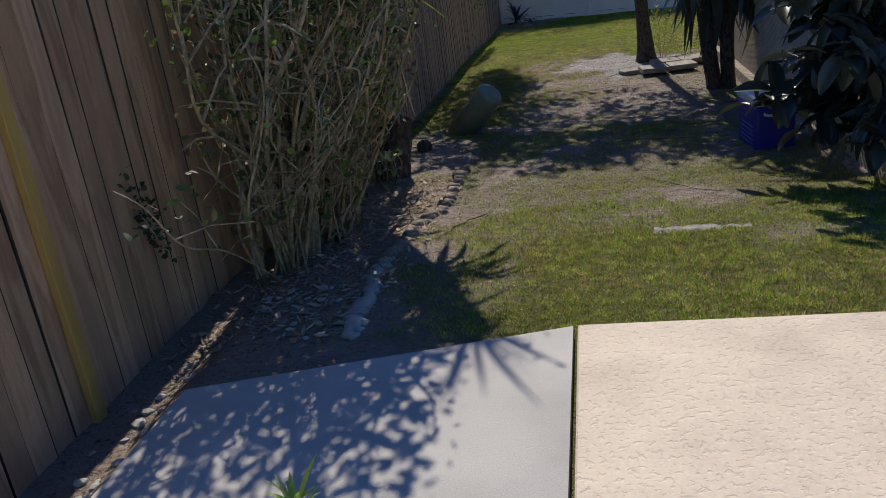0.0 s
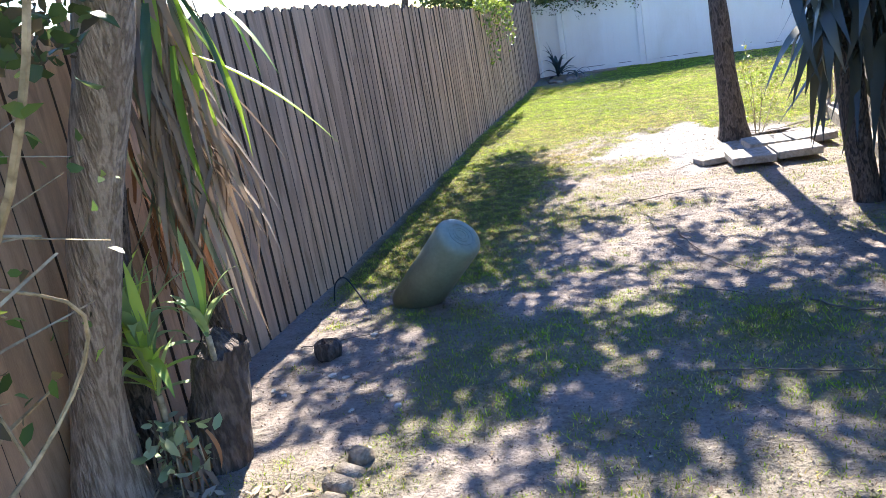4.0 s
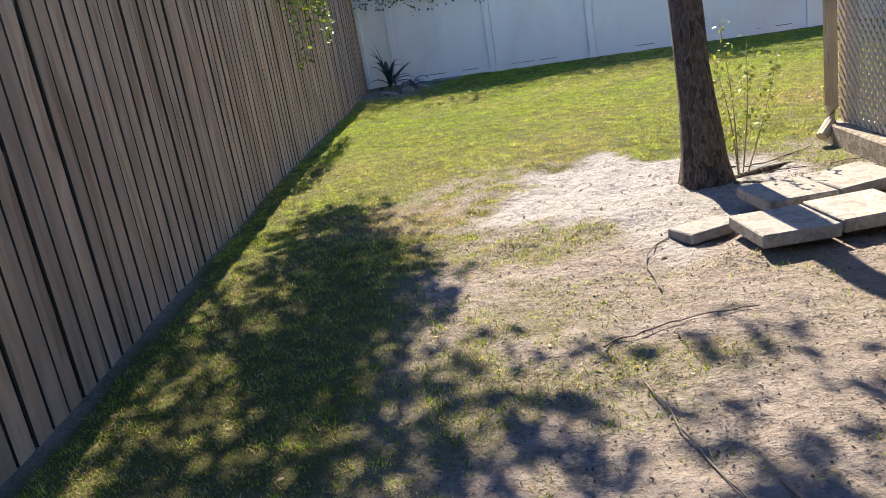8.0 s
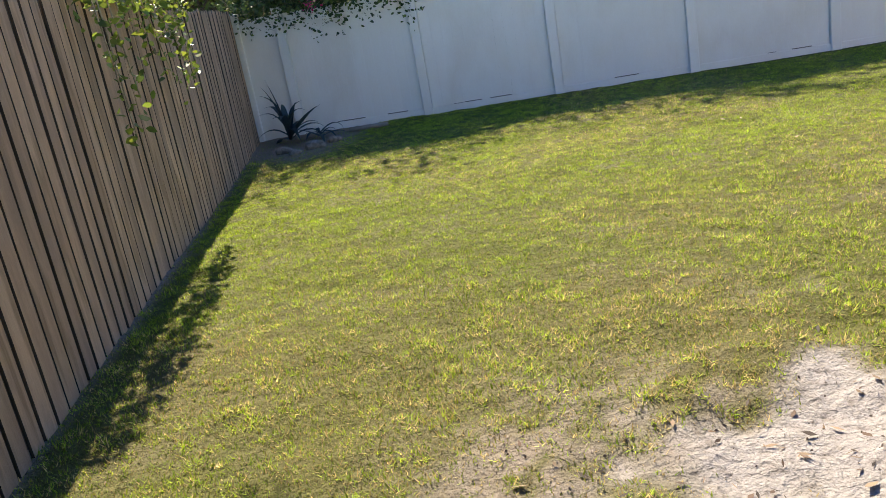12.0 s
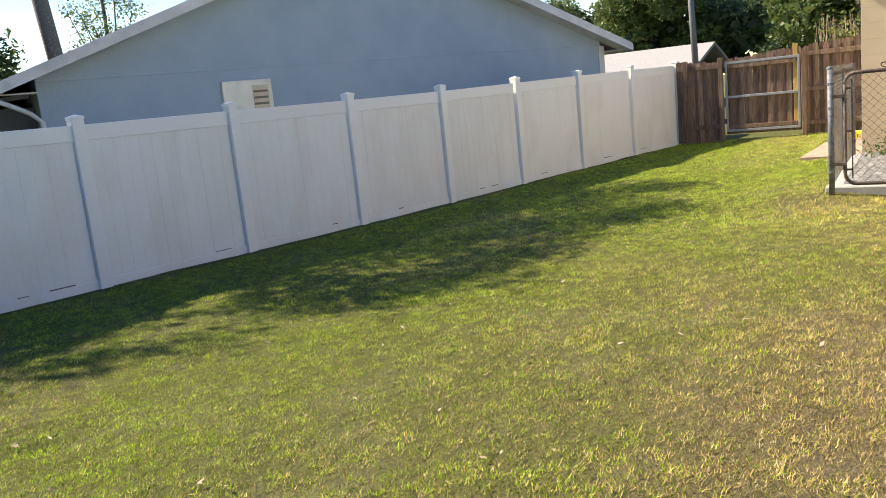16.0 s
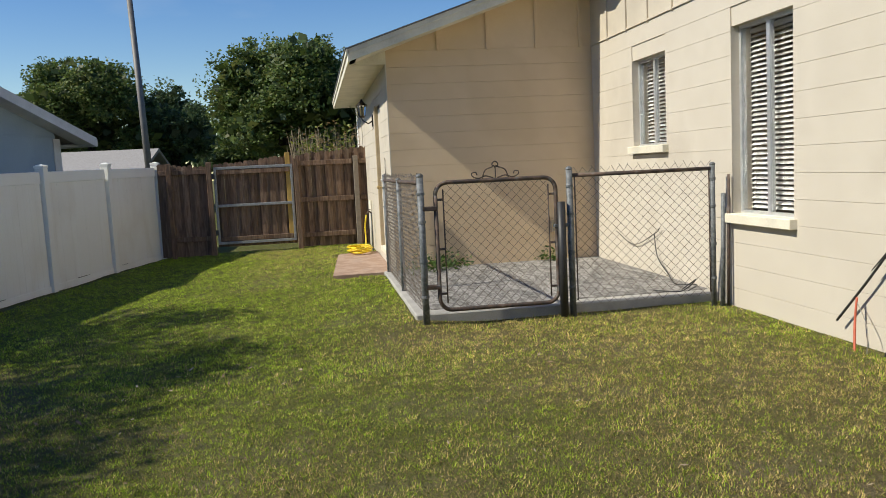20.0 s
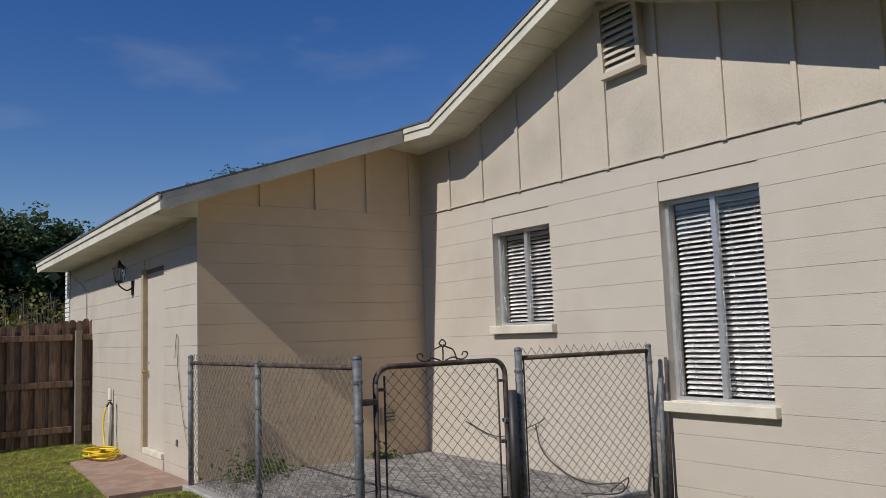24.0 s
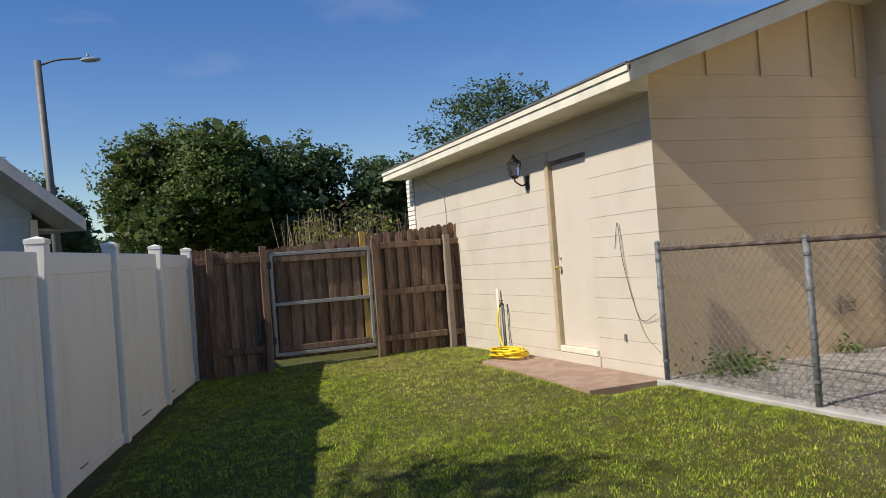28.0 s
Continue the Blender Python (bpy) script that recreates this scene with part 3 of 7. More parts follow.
def wood_fence():
    f = thing("privacy_fence", "weathered brown board-on-board wooden privacy fence", "fence", (0, 0, 0))
    # gap shade is painted on: dark edges, back boards and rails
    front = [mesh_of("board", picket(w, 2.0, 0.014, k), FENCEWOOD, FENCESHADE) for k, w in enumerate((0.113, 0.117, 0.110, 0.119, 0.115, 0.112, 0.118, 0.114))]
    back = [mesh_of("board", picket(0.143, 2.0, 0.016, 20 + k), FENCESHADE, FENCESHADE) for k in range(4)]
    y, i = 0.0, 0
    while y < 25.1:
        z0 = hz(-2.42, max(y, 3.4)) - 0.02
        hgt = fence_top(y) - z0 + random.uniform(-0.018, 0.018)
        lean = random.gauss(0, 0.28)
        x = fence_x(y)
        m = pose(x - 0.014 + random.uniform(-.003, .003), y + random.uniform(-.004, .004), z0 + random.uniform(-.01, .015), lean, random.uniform(-.2, .2), random.uniform(-2, 2)) @ Matrix.Diagonal((1, 1, hgt / 2.0, 1))
        split = abs(y - 15.95) < 0.08
        wide = 1.24 if y < 8.0 else 1.05
        child("board", front[random.randrange(8)], f, m @ Matrix.Diagonal((1, 0.9 if split else wide, 1, 1)))
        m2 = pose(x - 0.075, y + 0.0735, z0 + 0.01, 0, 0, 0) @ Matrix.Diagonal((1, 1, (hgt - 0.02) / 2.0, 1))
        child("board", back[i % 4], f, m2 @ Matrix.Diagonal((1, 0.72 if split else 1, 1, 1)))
        y += 0.147
        i += 1
    turn = math.degrees(math.atan(0.0085))
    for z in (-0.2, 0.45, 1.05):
        part("rail", box((-.0578, 0, z - 0.045), (-.0155, 24.9, z + 0.045), 0.004), FENCESHADE, f, at=pose(fence_x(0), 0, 0, 0, 0, turn))
    part("batten", box((-2.435, 2.99, hz(-2.4, 3.4) - 0.12), (-2.395, 3.065, 1.62), 0.004), NEWWOOD, f, "yellow new lumber upright")
    return f


wood_fence()


# ---- white vinyl fence ----
def vinyl_fence():
    f = thing("vinyl_fence", "white vinyl privacy fence with square posts and soiled panels", "fence")
    sp, n = 1.879, 10
    d = Vector((math.cos(-0.174), math.sin(-0.174), 0))
    posts, p, a = [FENCE_A - d * sp], FENCE_A.copy(), -0.174
    for i in range(n + 1):
        posts.append(p.copy())
        p += Vector((math.cos(a), math.sin(a), 0)) * sp
        a -= 0.007
    ang = math.degrees(-0.174)
    corner = FENCE_A - d * (sp + 0.64)
    base = lambda p: hz(p.x, p.y) - 0.02
    H = 1.81
    post = mesh_of("post", box((-0.064, -0.064, 0), (0.064, 0.064, H - 0.02), 0.006), VINYL)
    cap = bmesh.new()
    add_box(cap, (-0.069, -0.069, H - 0.02), (0.069, 0.069, H + 0.012))
    top = cap.verts.new((0, 0, H + 0.035))
    q = [cap.verts.new((x, y, H + 0.012)) for x, y in ((-.069, -.069), (.069, -.069), (.069, .069), (-.069, .069))]
    for i in range(4):
        cap.faces.new((q[i], q[(i + 1) % 4], top))
    cap = mesh_of("cap", cap, VINYL)
    # one panel: grooved planks between a top and a bottom rail
    pl = mesh_of("plank", box((-0.0718, -0.014, 0.07), (0.0718, 0.014, H - 0.20), 0.0010), VINYL_DIRTY)
    rail_top = mesh_of("rail", box((-sp / 2 + .062, -0.025, H - 0.24), (sp / 2 - .062, 0.025, H - 0.075), 0.006), VINYL)
    channel = mesh_of("channel", box((-0.03, 0.018, 0.05), (0.03, 0.026, H - 0.2), 0.002), VINYL)
    rail_low = mesh_of("rail", box((-sp / 2 + .062, -0.025, -0.06), (sp / 2 - .062, 0.025, 0.115), 0.006), VINYL_DIRTY)
    for p in posts:
        po = child("post", post, f, pose(p.x, p.y, base(p), 0, 0, ang))
        child("cap", cap, po, Matrix())
    for a, b in zip(posts, posts[1:]):
        c = (a + b) / 2
        z = (base(a) + base(b)) / 2
        ang = math.degrees(math.atan2(b.y - a.y, b.x - a.x))
        tilt = math.degrees(math.atan2(base(b) - base(a), sp))
        M = pose(c.x, c.y, z, 0, 0, ang) @ pose(0, 0, 0, 0, -tilt, 0)
        child("rail", rail_top, f, M)
        child("rail", rail_low, f, M)
        for s in (-1, 1):
            child("channel", channel, f, M @ pose(s * (sp / 2 - 0.064), 0, 0))
        for k in range(random.randint(1, 3)):
            w, u = random.uniform(.04, .2), random.uniform(-.6, .6)
            part("dirt_streak", box((u - w, -.0275, .116), (u + w, -.0145, .116 + random.uniform(.004, .010)), .001), GRIME, f, at=M)
        for k in range(12):
            child("plank", pl, f, M @ pose(-0.7925 + k * 0.1441, random.uniform(-.001, .001), 0))
    c = (corner + posts[0]) / 2
    ang = math.degrees(-0.174)
    M = pose(c.x, c.y, base(posts[0]), 0, 0, ang)
    part("panel", box((-0.32, -0.014, -0.05), (0.32, 0.014, H - 0.08), 0.004), VINYL_DIRTY, f, at=M)
    po = child("post", post, f, pose(corner.x, corner.y, base(posts[0]), 0, 0, ang))
    child("cap", cap, po, Matrix())


vinyl_fence()


# ---- the cream house ----
GX, GY, WX, WY = 13.0, 14.2, 20.04, 16.98   # inner corner, gable wall, far end, wing wall
RIDGE_X, RIDGE_Z, SLOPE = 9.8, 4.02, 0.355
house = thing("house", "single-storey cream painted block house with gable and wing", "house")


def wall_cells(openings, a0, a1, z0, z1):
    """Splits a wall, seen flat, into rectangles that leave the openings free."""
    xs = sorted({a0, a1, *[v for o in openings for v in o[:2] if a0 < v < a1]})
    out = []
    for p, q in zip(xs, xs[1:]):
        cuts = sorted((o[2], o[3]) for o in openings if o[0] <= p + 1e-6 and o[1] >= q - 1e-6)
        z = z0
        for c0, c1 in cuts:
            if c0 > z:
                out.append((p, q, z, c0))
            z = c1
        if z < z1:
            out.append((p, q, z, z1))
    return out


WIN1, WIN2 = (10.69, 11.61, 0.94, 1.94), (8.33, 9.30, 0.26, 1.94)
DOOR = (14.20, 15.06, -0.42, 1.79)
BAND = 2.335


def walls():
    main = [part("wall", box((p, GY - 0.20, z0), (q, GY - 0.012, z1)), WALL, house) for p, q, z0, z1 in wall_cells([WIN1, WIN2], 5.0, GX + 0.2, -0.8, BAND)][0]
    side = [part("wall", box((p, WY - 0.20, z0), (q, WY - 0.012, z1)), WALL, house) for p, q, z0, z1 in wall_cells([DOOR], GX + 0.012, 19.9, -0.8, 2.42)][0]
    bm = bmesh.new()
    add_box(bm, (GX + 0.012, GY - 0.012, -0.8), (GX + 0.2, WY - 0.2, BAND))
    front = part("wall", bm, WALLTAN, house)
    for lo, hi in (((5.0, 5.0, -0.8), (5.2, GY - 0.2, 2.25)), ((19.7, 5.0, -0.8), (19.9, WY - 0.2, 2.3)), ((5.0, 4.8, -0.8), (19.9, 5.0, 2.2))):
        part("wall", box(lo, hi), WALL, house)
    return main, side, front


W_MAIN, W_SIDE, W_FRONT = walls()


def gable():
    bm = bmesh.new()
    v = [(5.34, BAND), (GX, BAND), (GX, 3.16), (12.05, 3.16), (RIDGE_X, RIDGE_Z - 0.06)]
    a = [bm.verts.new((x, GY + 0.004, z)) for x, z in v]
    b = [bm.verts.new((x, GY - 0.2, z)) for x, z in v]
    bm.faces.new(a)
    bm.faces.new(b[::-1])
    for i in range(len(v)):
        j = (i + 1) % len(v)
        bm.faces.new((a[i], b[i], b[j], a[j]))
    bmesh.ops.recalc_face_normals(bm, faces=bm.faces)
    g = part("gable_panel", bm, GABLE, house)
    x = 12.37
    while x > 5.1:
        top = min(RIDGE_Z - 0.1 - SLOPE * abs(x - RIDGE_X), 3.2)  if x > 12.1 else RIDGE_Z - 0.1 - SLOPE * abs(x - RIDGE_X)
        part("batten", box((x - 0.022, GY + 0.004, BAND - 0.02), (x + 0.022, GY + 0.026, top), 0.003), GABLE, g)
        x -= 0.63
    part("drip_edge", box((5.0, GY - 0.01, BAND - 0.012), (GX, GY + 0.018, BAND + 0.008), 0.003), GABLE, house)
    # the wing's front above its blocks
    bm = bmesh.new()
    v = [(GY + 0.004, BAND), (WY, BAND), (WY, 2.40), (GY + 0.004, 3.28)]
    a = [bm.verts.new((GX - 0.004, y, z)) for y, z in v]
    b = [bm.verts.new((GX + 0.2, y, z)) for y, z in v]
    bm.faces.new(a[::-1])
    bm.faces.new(b)
    for i in range(len(v)):
        j = (i + 1) % len(v)
        bm.faces.new((a[i], a[j], b[j], b[i]))
    bmesh.ops.recalc_face_normals(bm, faces=bm.faces)
    g = part("gable_panel", bm, WALLTAN, house)
    for y in (16.28, 15.62, 14.96, 14.36):
        part("batten", box((GX - 0.026, y - 0.022, BAND - 0.015), (GX - 0.004, y + 0.022, 2.30 + 0.333 * (17.2 - y)), 0.003), WALLTAN, g)


gable()


def roof():
    t = 0.09
    zr = RIDGE_Z
    part("roof", slab_poly([(RIDGE_X, 14.67, zr), (RIDGE_X, 5, zr), (12.9, 5, zr - SLOPE * 3.1), (12.9, 13.2, zr - SLOPE * 3.1), (12.02, 14.1, zr - SLOPE * 2.22), (12.02, 14.67, zr - SLOPE * 2.22)], t), SHINGLE, house)
    part("roof", slab_poly([(4.4, 14.67, zr - SLOPE * 5.4), (4.4, 5, zr - SLOPE * 5.4), (RIDGE_X, 5, zr), (RIDGE_X, 14.67, zr)], t), SHINGLE, house)
    ws, we = 0.345, 2.315
    wz = lambda y: we + ws * (17.45 - y)
    part("roof", slab_poly([(12.6, 17.45, we), (20.04, 17.45, we), (20.04, 11.2, wz(11.2)), (12.0, 11.2, wz(11.2)), (12.0, 14.67, wz(14.67)), (12.6, 14.67, wz(14.67))][::-1], t), SHINGLE, house)
    part("roof", slab_poly([(12.0, 11.2, wz(11.2)), (20.04, 11.2, wz(11.2)), (20.04, 5, wz(11.2) - 2.0), (12.0, 5, wz(11.2) - 2.0)][::-1], t), SHINGLE, house)

    # boards along the roof edges: a deep one with a shallower one over it
    def edge(p, q, out):
        p, q, out = Vector(p), Vector(q), Vector(out)
        d = q - p
        for o0, o1, z0, z1, name, m_ in ((0.0, 0.022, -0.155, -0.012, "fascia", TRIM), (0.0222, 0.040, -0.062, -0.004, "fascia", TRIM), (0.0, 0.052, -0.003, 0.016, "shingle_edge", SHINGLE)):
            bm = bmesh.new()
            c = [p + out * o0, q + out * o0, q + out * o1, p + out * o1]
            lo = [bm.verts.new(v + Vector((0, 0, z0))) for v in c]
            hi = [bm.verts.new(v + Vector((0, 0, z1))) for v in c]
            bm.faces.new(lo[::-1])
            bm.faces.new(hi)
            for i in range(4):
                j = (i + 1) % 4
                bm.faces.new((lo[i], lo[j], hi[j], hi[i]))
            bmesh.ops.recalc_face_normals(bm, faces=bm.faces)
            part(name, bm, m_, house)
    zk = zr - SLOPE * 2.22
    edge((RIDGE_X, 14.67, zr), (4.4, 14.67, zr - SLOPE * 5.4), (0, 1, 0))
    edge((12.02, 14.67, zk), (RIDGE_X, 14.67, zr), (0, 1, 0))
    edge((12.62, 14.67, wz(14.67)), (12.02, 14.67, zk), (0, 1, 0))
    edge((12.6, 14.65, wz(14.67)), (12.6, 17.47, we), (-1, 0, 0))
    edge((12.56, 17.45, we), (20.04, 17.45, we), (0, 1, 0))

    # soffits, with their board joints
    def soffit(pts):
        part("soffit", slab_poly(pts, 0.012), TRIM, house)
    n = 10
    for i in range(n):
        a, b = RIDGE_X + 2.22 * i / n, RIDGE_X + 2.22 * (i + 1) / n - 0.006
        f = lambda x: zr - 0.13 - SLOPE * abs(x - RIDGE_X)
        soffit([(a, GY, f(a)), (b, GY, f(b)), (b, 14.665, f(b)), (a, 14.665, f(a))])
    for i in range(24):
        a, b = RIDGE_X - 5.2 * i / 24, RIDGE_X - 5.2 * (i + 1) / 24 + 0.006
        f = lambda x: zr - 0.13 - SLOPE * abs(x - RIDGE_X)
        soffit([(b, GY, f(b)), (a, GY, f(a)), (a, 14.665, f(a)), (b, 14.665, f(b))])
    soffit([(12.02, GY, zk - 0.13), (13.0, GY, zk - 0.13), (13.0, 14.665, wz(14.67) - 0.13), (12.02, 14.665, zk - 0.13)])
    for i in range(5):
        a, b = 14.665 + 2.7 * i / 5, 14.665 + 2.7 * (i + 1) / 5 - 0.006
        soffit([(12.605, a, wz(a) - 0.13), (GX, a, wz(a) - 0.13), (GX, b, wz(b) - 0.13), (12.605, b, wz(b) - 0.13)])
    bm = bmesh.new()
    for x in (GX - 0.004, GX + 0.03):
        bm.faces.new([bm.verts.new(p) for p in ((x, WY - .01, we - .145), (x, 17.44, we - .145), (x, WY - .01, wz(WY) - .10))])
    part("soffit_return", bm, TRIM, house)
    for i in range(10):
        a, b = GX + 7.0 * i / 10, GX + 7.0 * (i + 1) / 10 - 0.006
        soffit([(a, WY, we - 0.13), (b, WY, we - 0.13), (b, 17.445, we - 0.135), (a, 17.445, we - 0.135)])


roof()


def window(o, y, slats, name):
    x0, x1, z0, z1 = o
    w = thing(name, "sliding aluminium window with white horizontal blinds", "window", (0, 0, 0), kind="structure")
    yb = y - 0.13
    fr = bmesh.new()
    for lo, hi in (((x0, yb, z0), (x0 + 0.035, yb + 0.05, z1)), ((x1 - 0.035, yb, z0), (x1, yb + 0.05, z1)), ((x0 + .035, yb, z0), (x1 - .035, yb + 0.05, z0 + 0.03)), ((x0 + .035, yb, z1 - 0.03), (x1 - .035, yb + 0.05, z1))):
        add_box(fr, lo, hi)
    part("window_frame", fr, ALU, w)
    xm = (x0 + x1) / 2
    part("mullion", box((xm - 0.025, yb + 0.005, z0 + 0.03), (xm + 0.025, yb + 0.056, z1 - 0.03), 0.003), ALU, w)
    for a, b, yy in ((x0 + 0.035, xm - 0.025, yb + 0.032), (xm + 0.025, x1 - 0.035, yb + 0.02)):
        p = part("pane", box((a, yy, z0 + 0.03), (b, yy + 0.004, z1 - 0.03)), GLASS, w)
        p.visible_shadow = False
    # blinds: the slat nearest the middle stile is cut in two
    for a, b in ((x0 + 0.05, xm - 0.03), (xm - 0.02, x1 - 0.04)):
        me = mesh_of("slat", box((a, -0.022, -0.0012), (b, 0.022, 0.0012), 0.0), BLIND)
        for k in range(slats):
            z = z1 - 0.10 - (z1 - z0 - 0.16) * k / (slats - 1)
            child("slat", me, w, pose(0, yb - 0.055, z, -38, 0, 0))
    part("headrail", box((x0 + 0.04, yb - 0.08, z1 - 0.075), (x1 - 0.04, yb - 0.035, z1 - 0.035), 0.004), BLIND, w)
    for xx in (x0 + 0.16, xm - 0.1, xm + 0.12, x1 - 0.14):
        part("cord", tube([(xx, yb - 0.03, z1 - 0.06), (xx, yb - 0.03, z0 + 0.06)], 0.0018, 5), BLIND, w)
    s = box((x0 - 0.045, y - 0.14, z0 - 0.085), (x1 + 0.03, y + 0.07, z0 + 0.002), 0.006)
    part("window_sill", s, TRIM, w, "ivory painted sill")
    # added box as the room, its walls coloured dark to look dim
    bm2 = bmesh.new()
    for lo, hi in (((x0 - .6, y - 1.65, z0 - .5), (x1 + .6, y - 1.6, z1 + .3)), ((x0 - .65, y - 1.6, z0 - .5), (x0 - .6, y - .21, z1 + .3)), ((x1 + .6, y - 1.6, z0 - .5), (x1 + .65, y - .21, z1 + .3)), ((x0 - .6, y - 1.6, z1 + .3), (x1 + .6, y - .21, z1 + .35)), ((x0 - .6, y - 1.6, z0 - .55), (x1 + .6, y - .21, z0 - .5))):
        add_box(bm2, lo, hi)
    tagged(part("room", bm2, DARKROOM), "plain added room box behind the blinds, dimness painted dark grey", "room", kind="structure")
    return w


window(WIN1, GY, 21, "window_1")
window(WIN2, GY, 36, "window_2")


def side_door():
    d = thing("door_1", "cream flush side door, closed, in a tan frame", "door", kind="structure")
    x0, x1, z0, z1 = DOOR
    y = WY
    part("door_leaf", box((x0 + 0.03, y - 0.075, z0 + 0.07), (x1 - 0.04, y - 0.035, z1 - 0.05), 0.004), WALL, d)
    part("jamb", box((x1 - 0.035, y - 0.18, z0), (x1 + 0.045, y + 0.022, z1 + 0.01), 0.005), TAN, d, "tan jamb with worn paint")
    part("jamb", box((x0 - 0.002, y - 0.18, z0), (x0 + 0.03, y - 0.01, z1 - 0.05), 0.004), WALL, d)
    part("lintel", box((x0, y - 0.18, z1 - 0.05), (x1 - 0.035, y - 0.03, z1), 0.004), DEADWOOD, d, "bare weathered wood head")
    part("threshold", box((x0 + 0.02, y - 0.12, z0), (x1 - 0.04, y + 0.03, z0 + 0.068), 0.006), TRIM, d)
    part("plinth", box((x0 - 0.02, y - 0.01, z0 - 0.14), (x1 + 0.04, y + 0.02, z0 - 0.002), 0.006), WALL, d)
    k = bmesh.new()
    bmesh.ops.create_uvsphere(k, u_segments=14, v_segments=8, radius=0.028, matrix=pose(x1 - 0.10, y + 0.02, 0.55))
    add_tube(k, [(x1 - 0.10, y - 0.04, 0.55), (x1 - 0.10, y + 0.02, 0.55)], 0.012, 8)
    for f in k.faces:
        f.smooth = True
    part("knob", k, mat("brass", (0.55, 0.40, 0.18), 0.35, metal=0.9), d, "brass knob")
    part("deadbolt", tube([(x1 - 0.10, y - 0.04, 0.66), (x1 - 0.10, y - 0.02, 0.66)], 0.02, 12), ALU, d)


side_door()


def gable_vent():
    v = thing("gable_vent", "cream louvred gable vent, slightly askew", "vent", (0, 0, 0))
    M = pose(9.58, GY + 0.004, 3.49, 0, 2.0, 0) @ Matrix.Diagonal((0.9, 1, 0.93, 1))
    fr = bmesh.new()
    for lo, hi in (((-.27, 0, -.38), (-.215, .085, .38)), ((.215, 0, -.38), (.27, .085, .38)), ((-.215, 0, -.38), (.215, .085, -.32)), ((-.215, 0, .32), (.215, .085, .38))):
        add_box(fr, lo, hi)
    part("vent_frame", fr, GABLE, v, at=M)
    part("backing", box((-.215, 0.002, -.32), (.215, .01, .32)), BOXGREY, v, at=M)
    for k in range(9):
        part("louvre", box((-.214, -0.004, -0.040), (.214, 0.006, 0.040), 0.002), GABLE, v, at=M @ pose(0, 0.045, -.285 + k * .071, 36, 0, 0))


gable_vent()


def lantern():
    v = thing("wall_lantern", "dark bronze carriage lantern on the wall", "wall lamp")
    cx, cy, cz = 15.58, 17.19, 1.80
    part("back_plate", box((cx - .05, WY, cz - .30), (cx + .05, WY + 0.025, cz - .08), 0.012, segs=2), LANTERN, v)
    part("arm", tube(curve_pts([(cx, WY + .02, cz - .19), (cx, WY + .10, cz - .23), (cx, cy, cz - .16), (cx, cy, cz - .11)], 6), 0.012, 8), LANTERN, v)
    b = bmesh.new()
    bmesh.ops.create_cone(b, cap_ends=True, segments=6, radius1=0.045, radius2=0.075, depth=0.04, matrix=pose(cx, cy, cz - .10))
    part("base_cup", b, LANTERN, v)
    g = bmesh.new()
    bmesh.ops.create_cone(g, cap_ends=True, segments=6, radius1=0.068, radius2=0.098, depth=0.19, matrix=pose(cx, cy, cz + .015))
    p = part("glass_shade", g, GLASS, v, "clear bevelled glass")
    for k in range(6):
        a = math.pi * k / 3
        part("rib", tube([(cx + .072 * math.cos(a), cy + .072 * math.sin(a), cz - .085), (cx + .102 * math.cos(a), cy + .102 * math.sin(a), cz + .115)], 0.006, 6), LANTERN, v)
    r = bmesh.new()
    bmesh.ops.create_cone(r, cap_ends=True, segments=6, radius1=0.125, radius2=0.04, depth=0.075, matrix=pose(cx, cy, cz + .15))
    bmesh.ops.create_cone(r, cap_ends=True, segments=8, radius1=0.035, radius2=0.008, depth=0.06, matrix=pose(cx, cy, cz + .215))
    part("cap", r, LANTERN, v)
    hold = Vector((cx, WY, cz - .20))
    v.matrix_basis = Matrix.Translation(hold) @ Matrix.Scale(.82, 4) @ Matrix.Translation(-hold)


lantern()


# ---- patio, chain-link run ----
PADZ = -0.53


def patio():
    p = thing("patio", "stained concrete patio slab with a pale poured edge", "patio", kind="structure")
    for x0, x1 in ((9.80, 11.28), (11.29, 12.998)):
        for y0, y1 in ((14.204, 15.60), (15.61, 16.96)):
            part("slab", box((x0, y0, -0.75), (x1, y1, -0.505), 0.006), PATIO, p)
    part("edge", box((9.58, 14.204, -0.78), (9.795, 17.14, -0.512), 0.012), CONC, p, "pale chipped concrete edge")
    part("edge", box((9.80, 16.965, -0.78), (12.998, 17.14, -0.514), 0.012), CONC, p, "pale concrete edge")
    q = thing("doorstep_pad", "weathered terracotta-coloured concrete pad by the side door", "pad")
    part("pad", slab_poly([(13.02, 17.0, PADZ), (15.98, 17.0, PADZ), (15.90, 17.55, PADZ - .006), (15.84, 17.66, PADZ - .01), (13.06, 17.81, PADZ - .01)], 0.12), PAD, q)


patio()


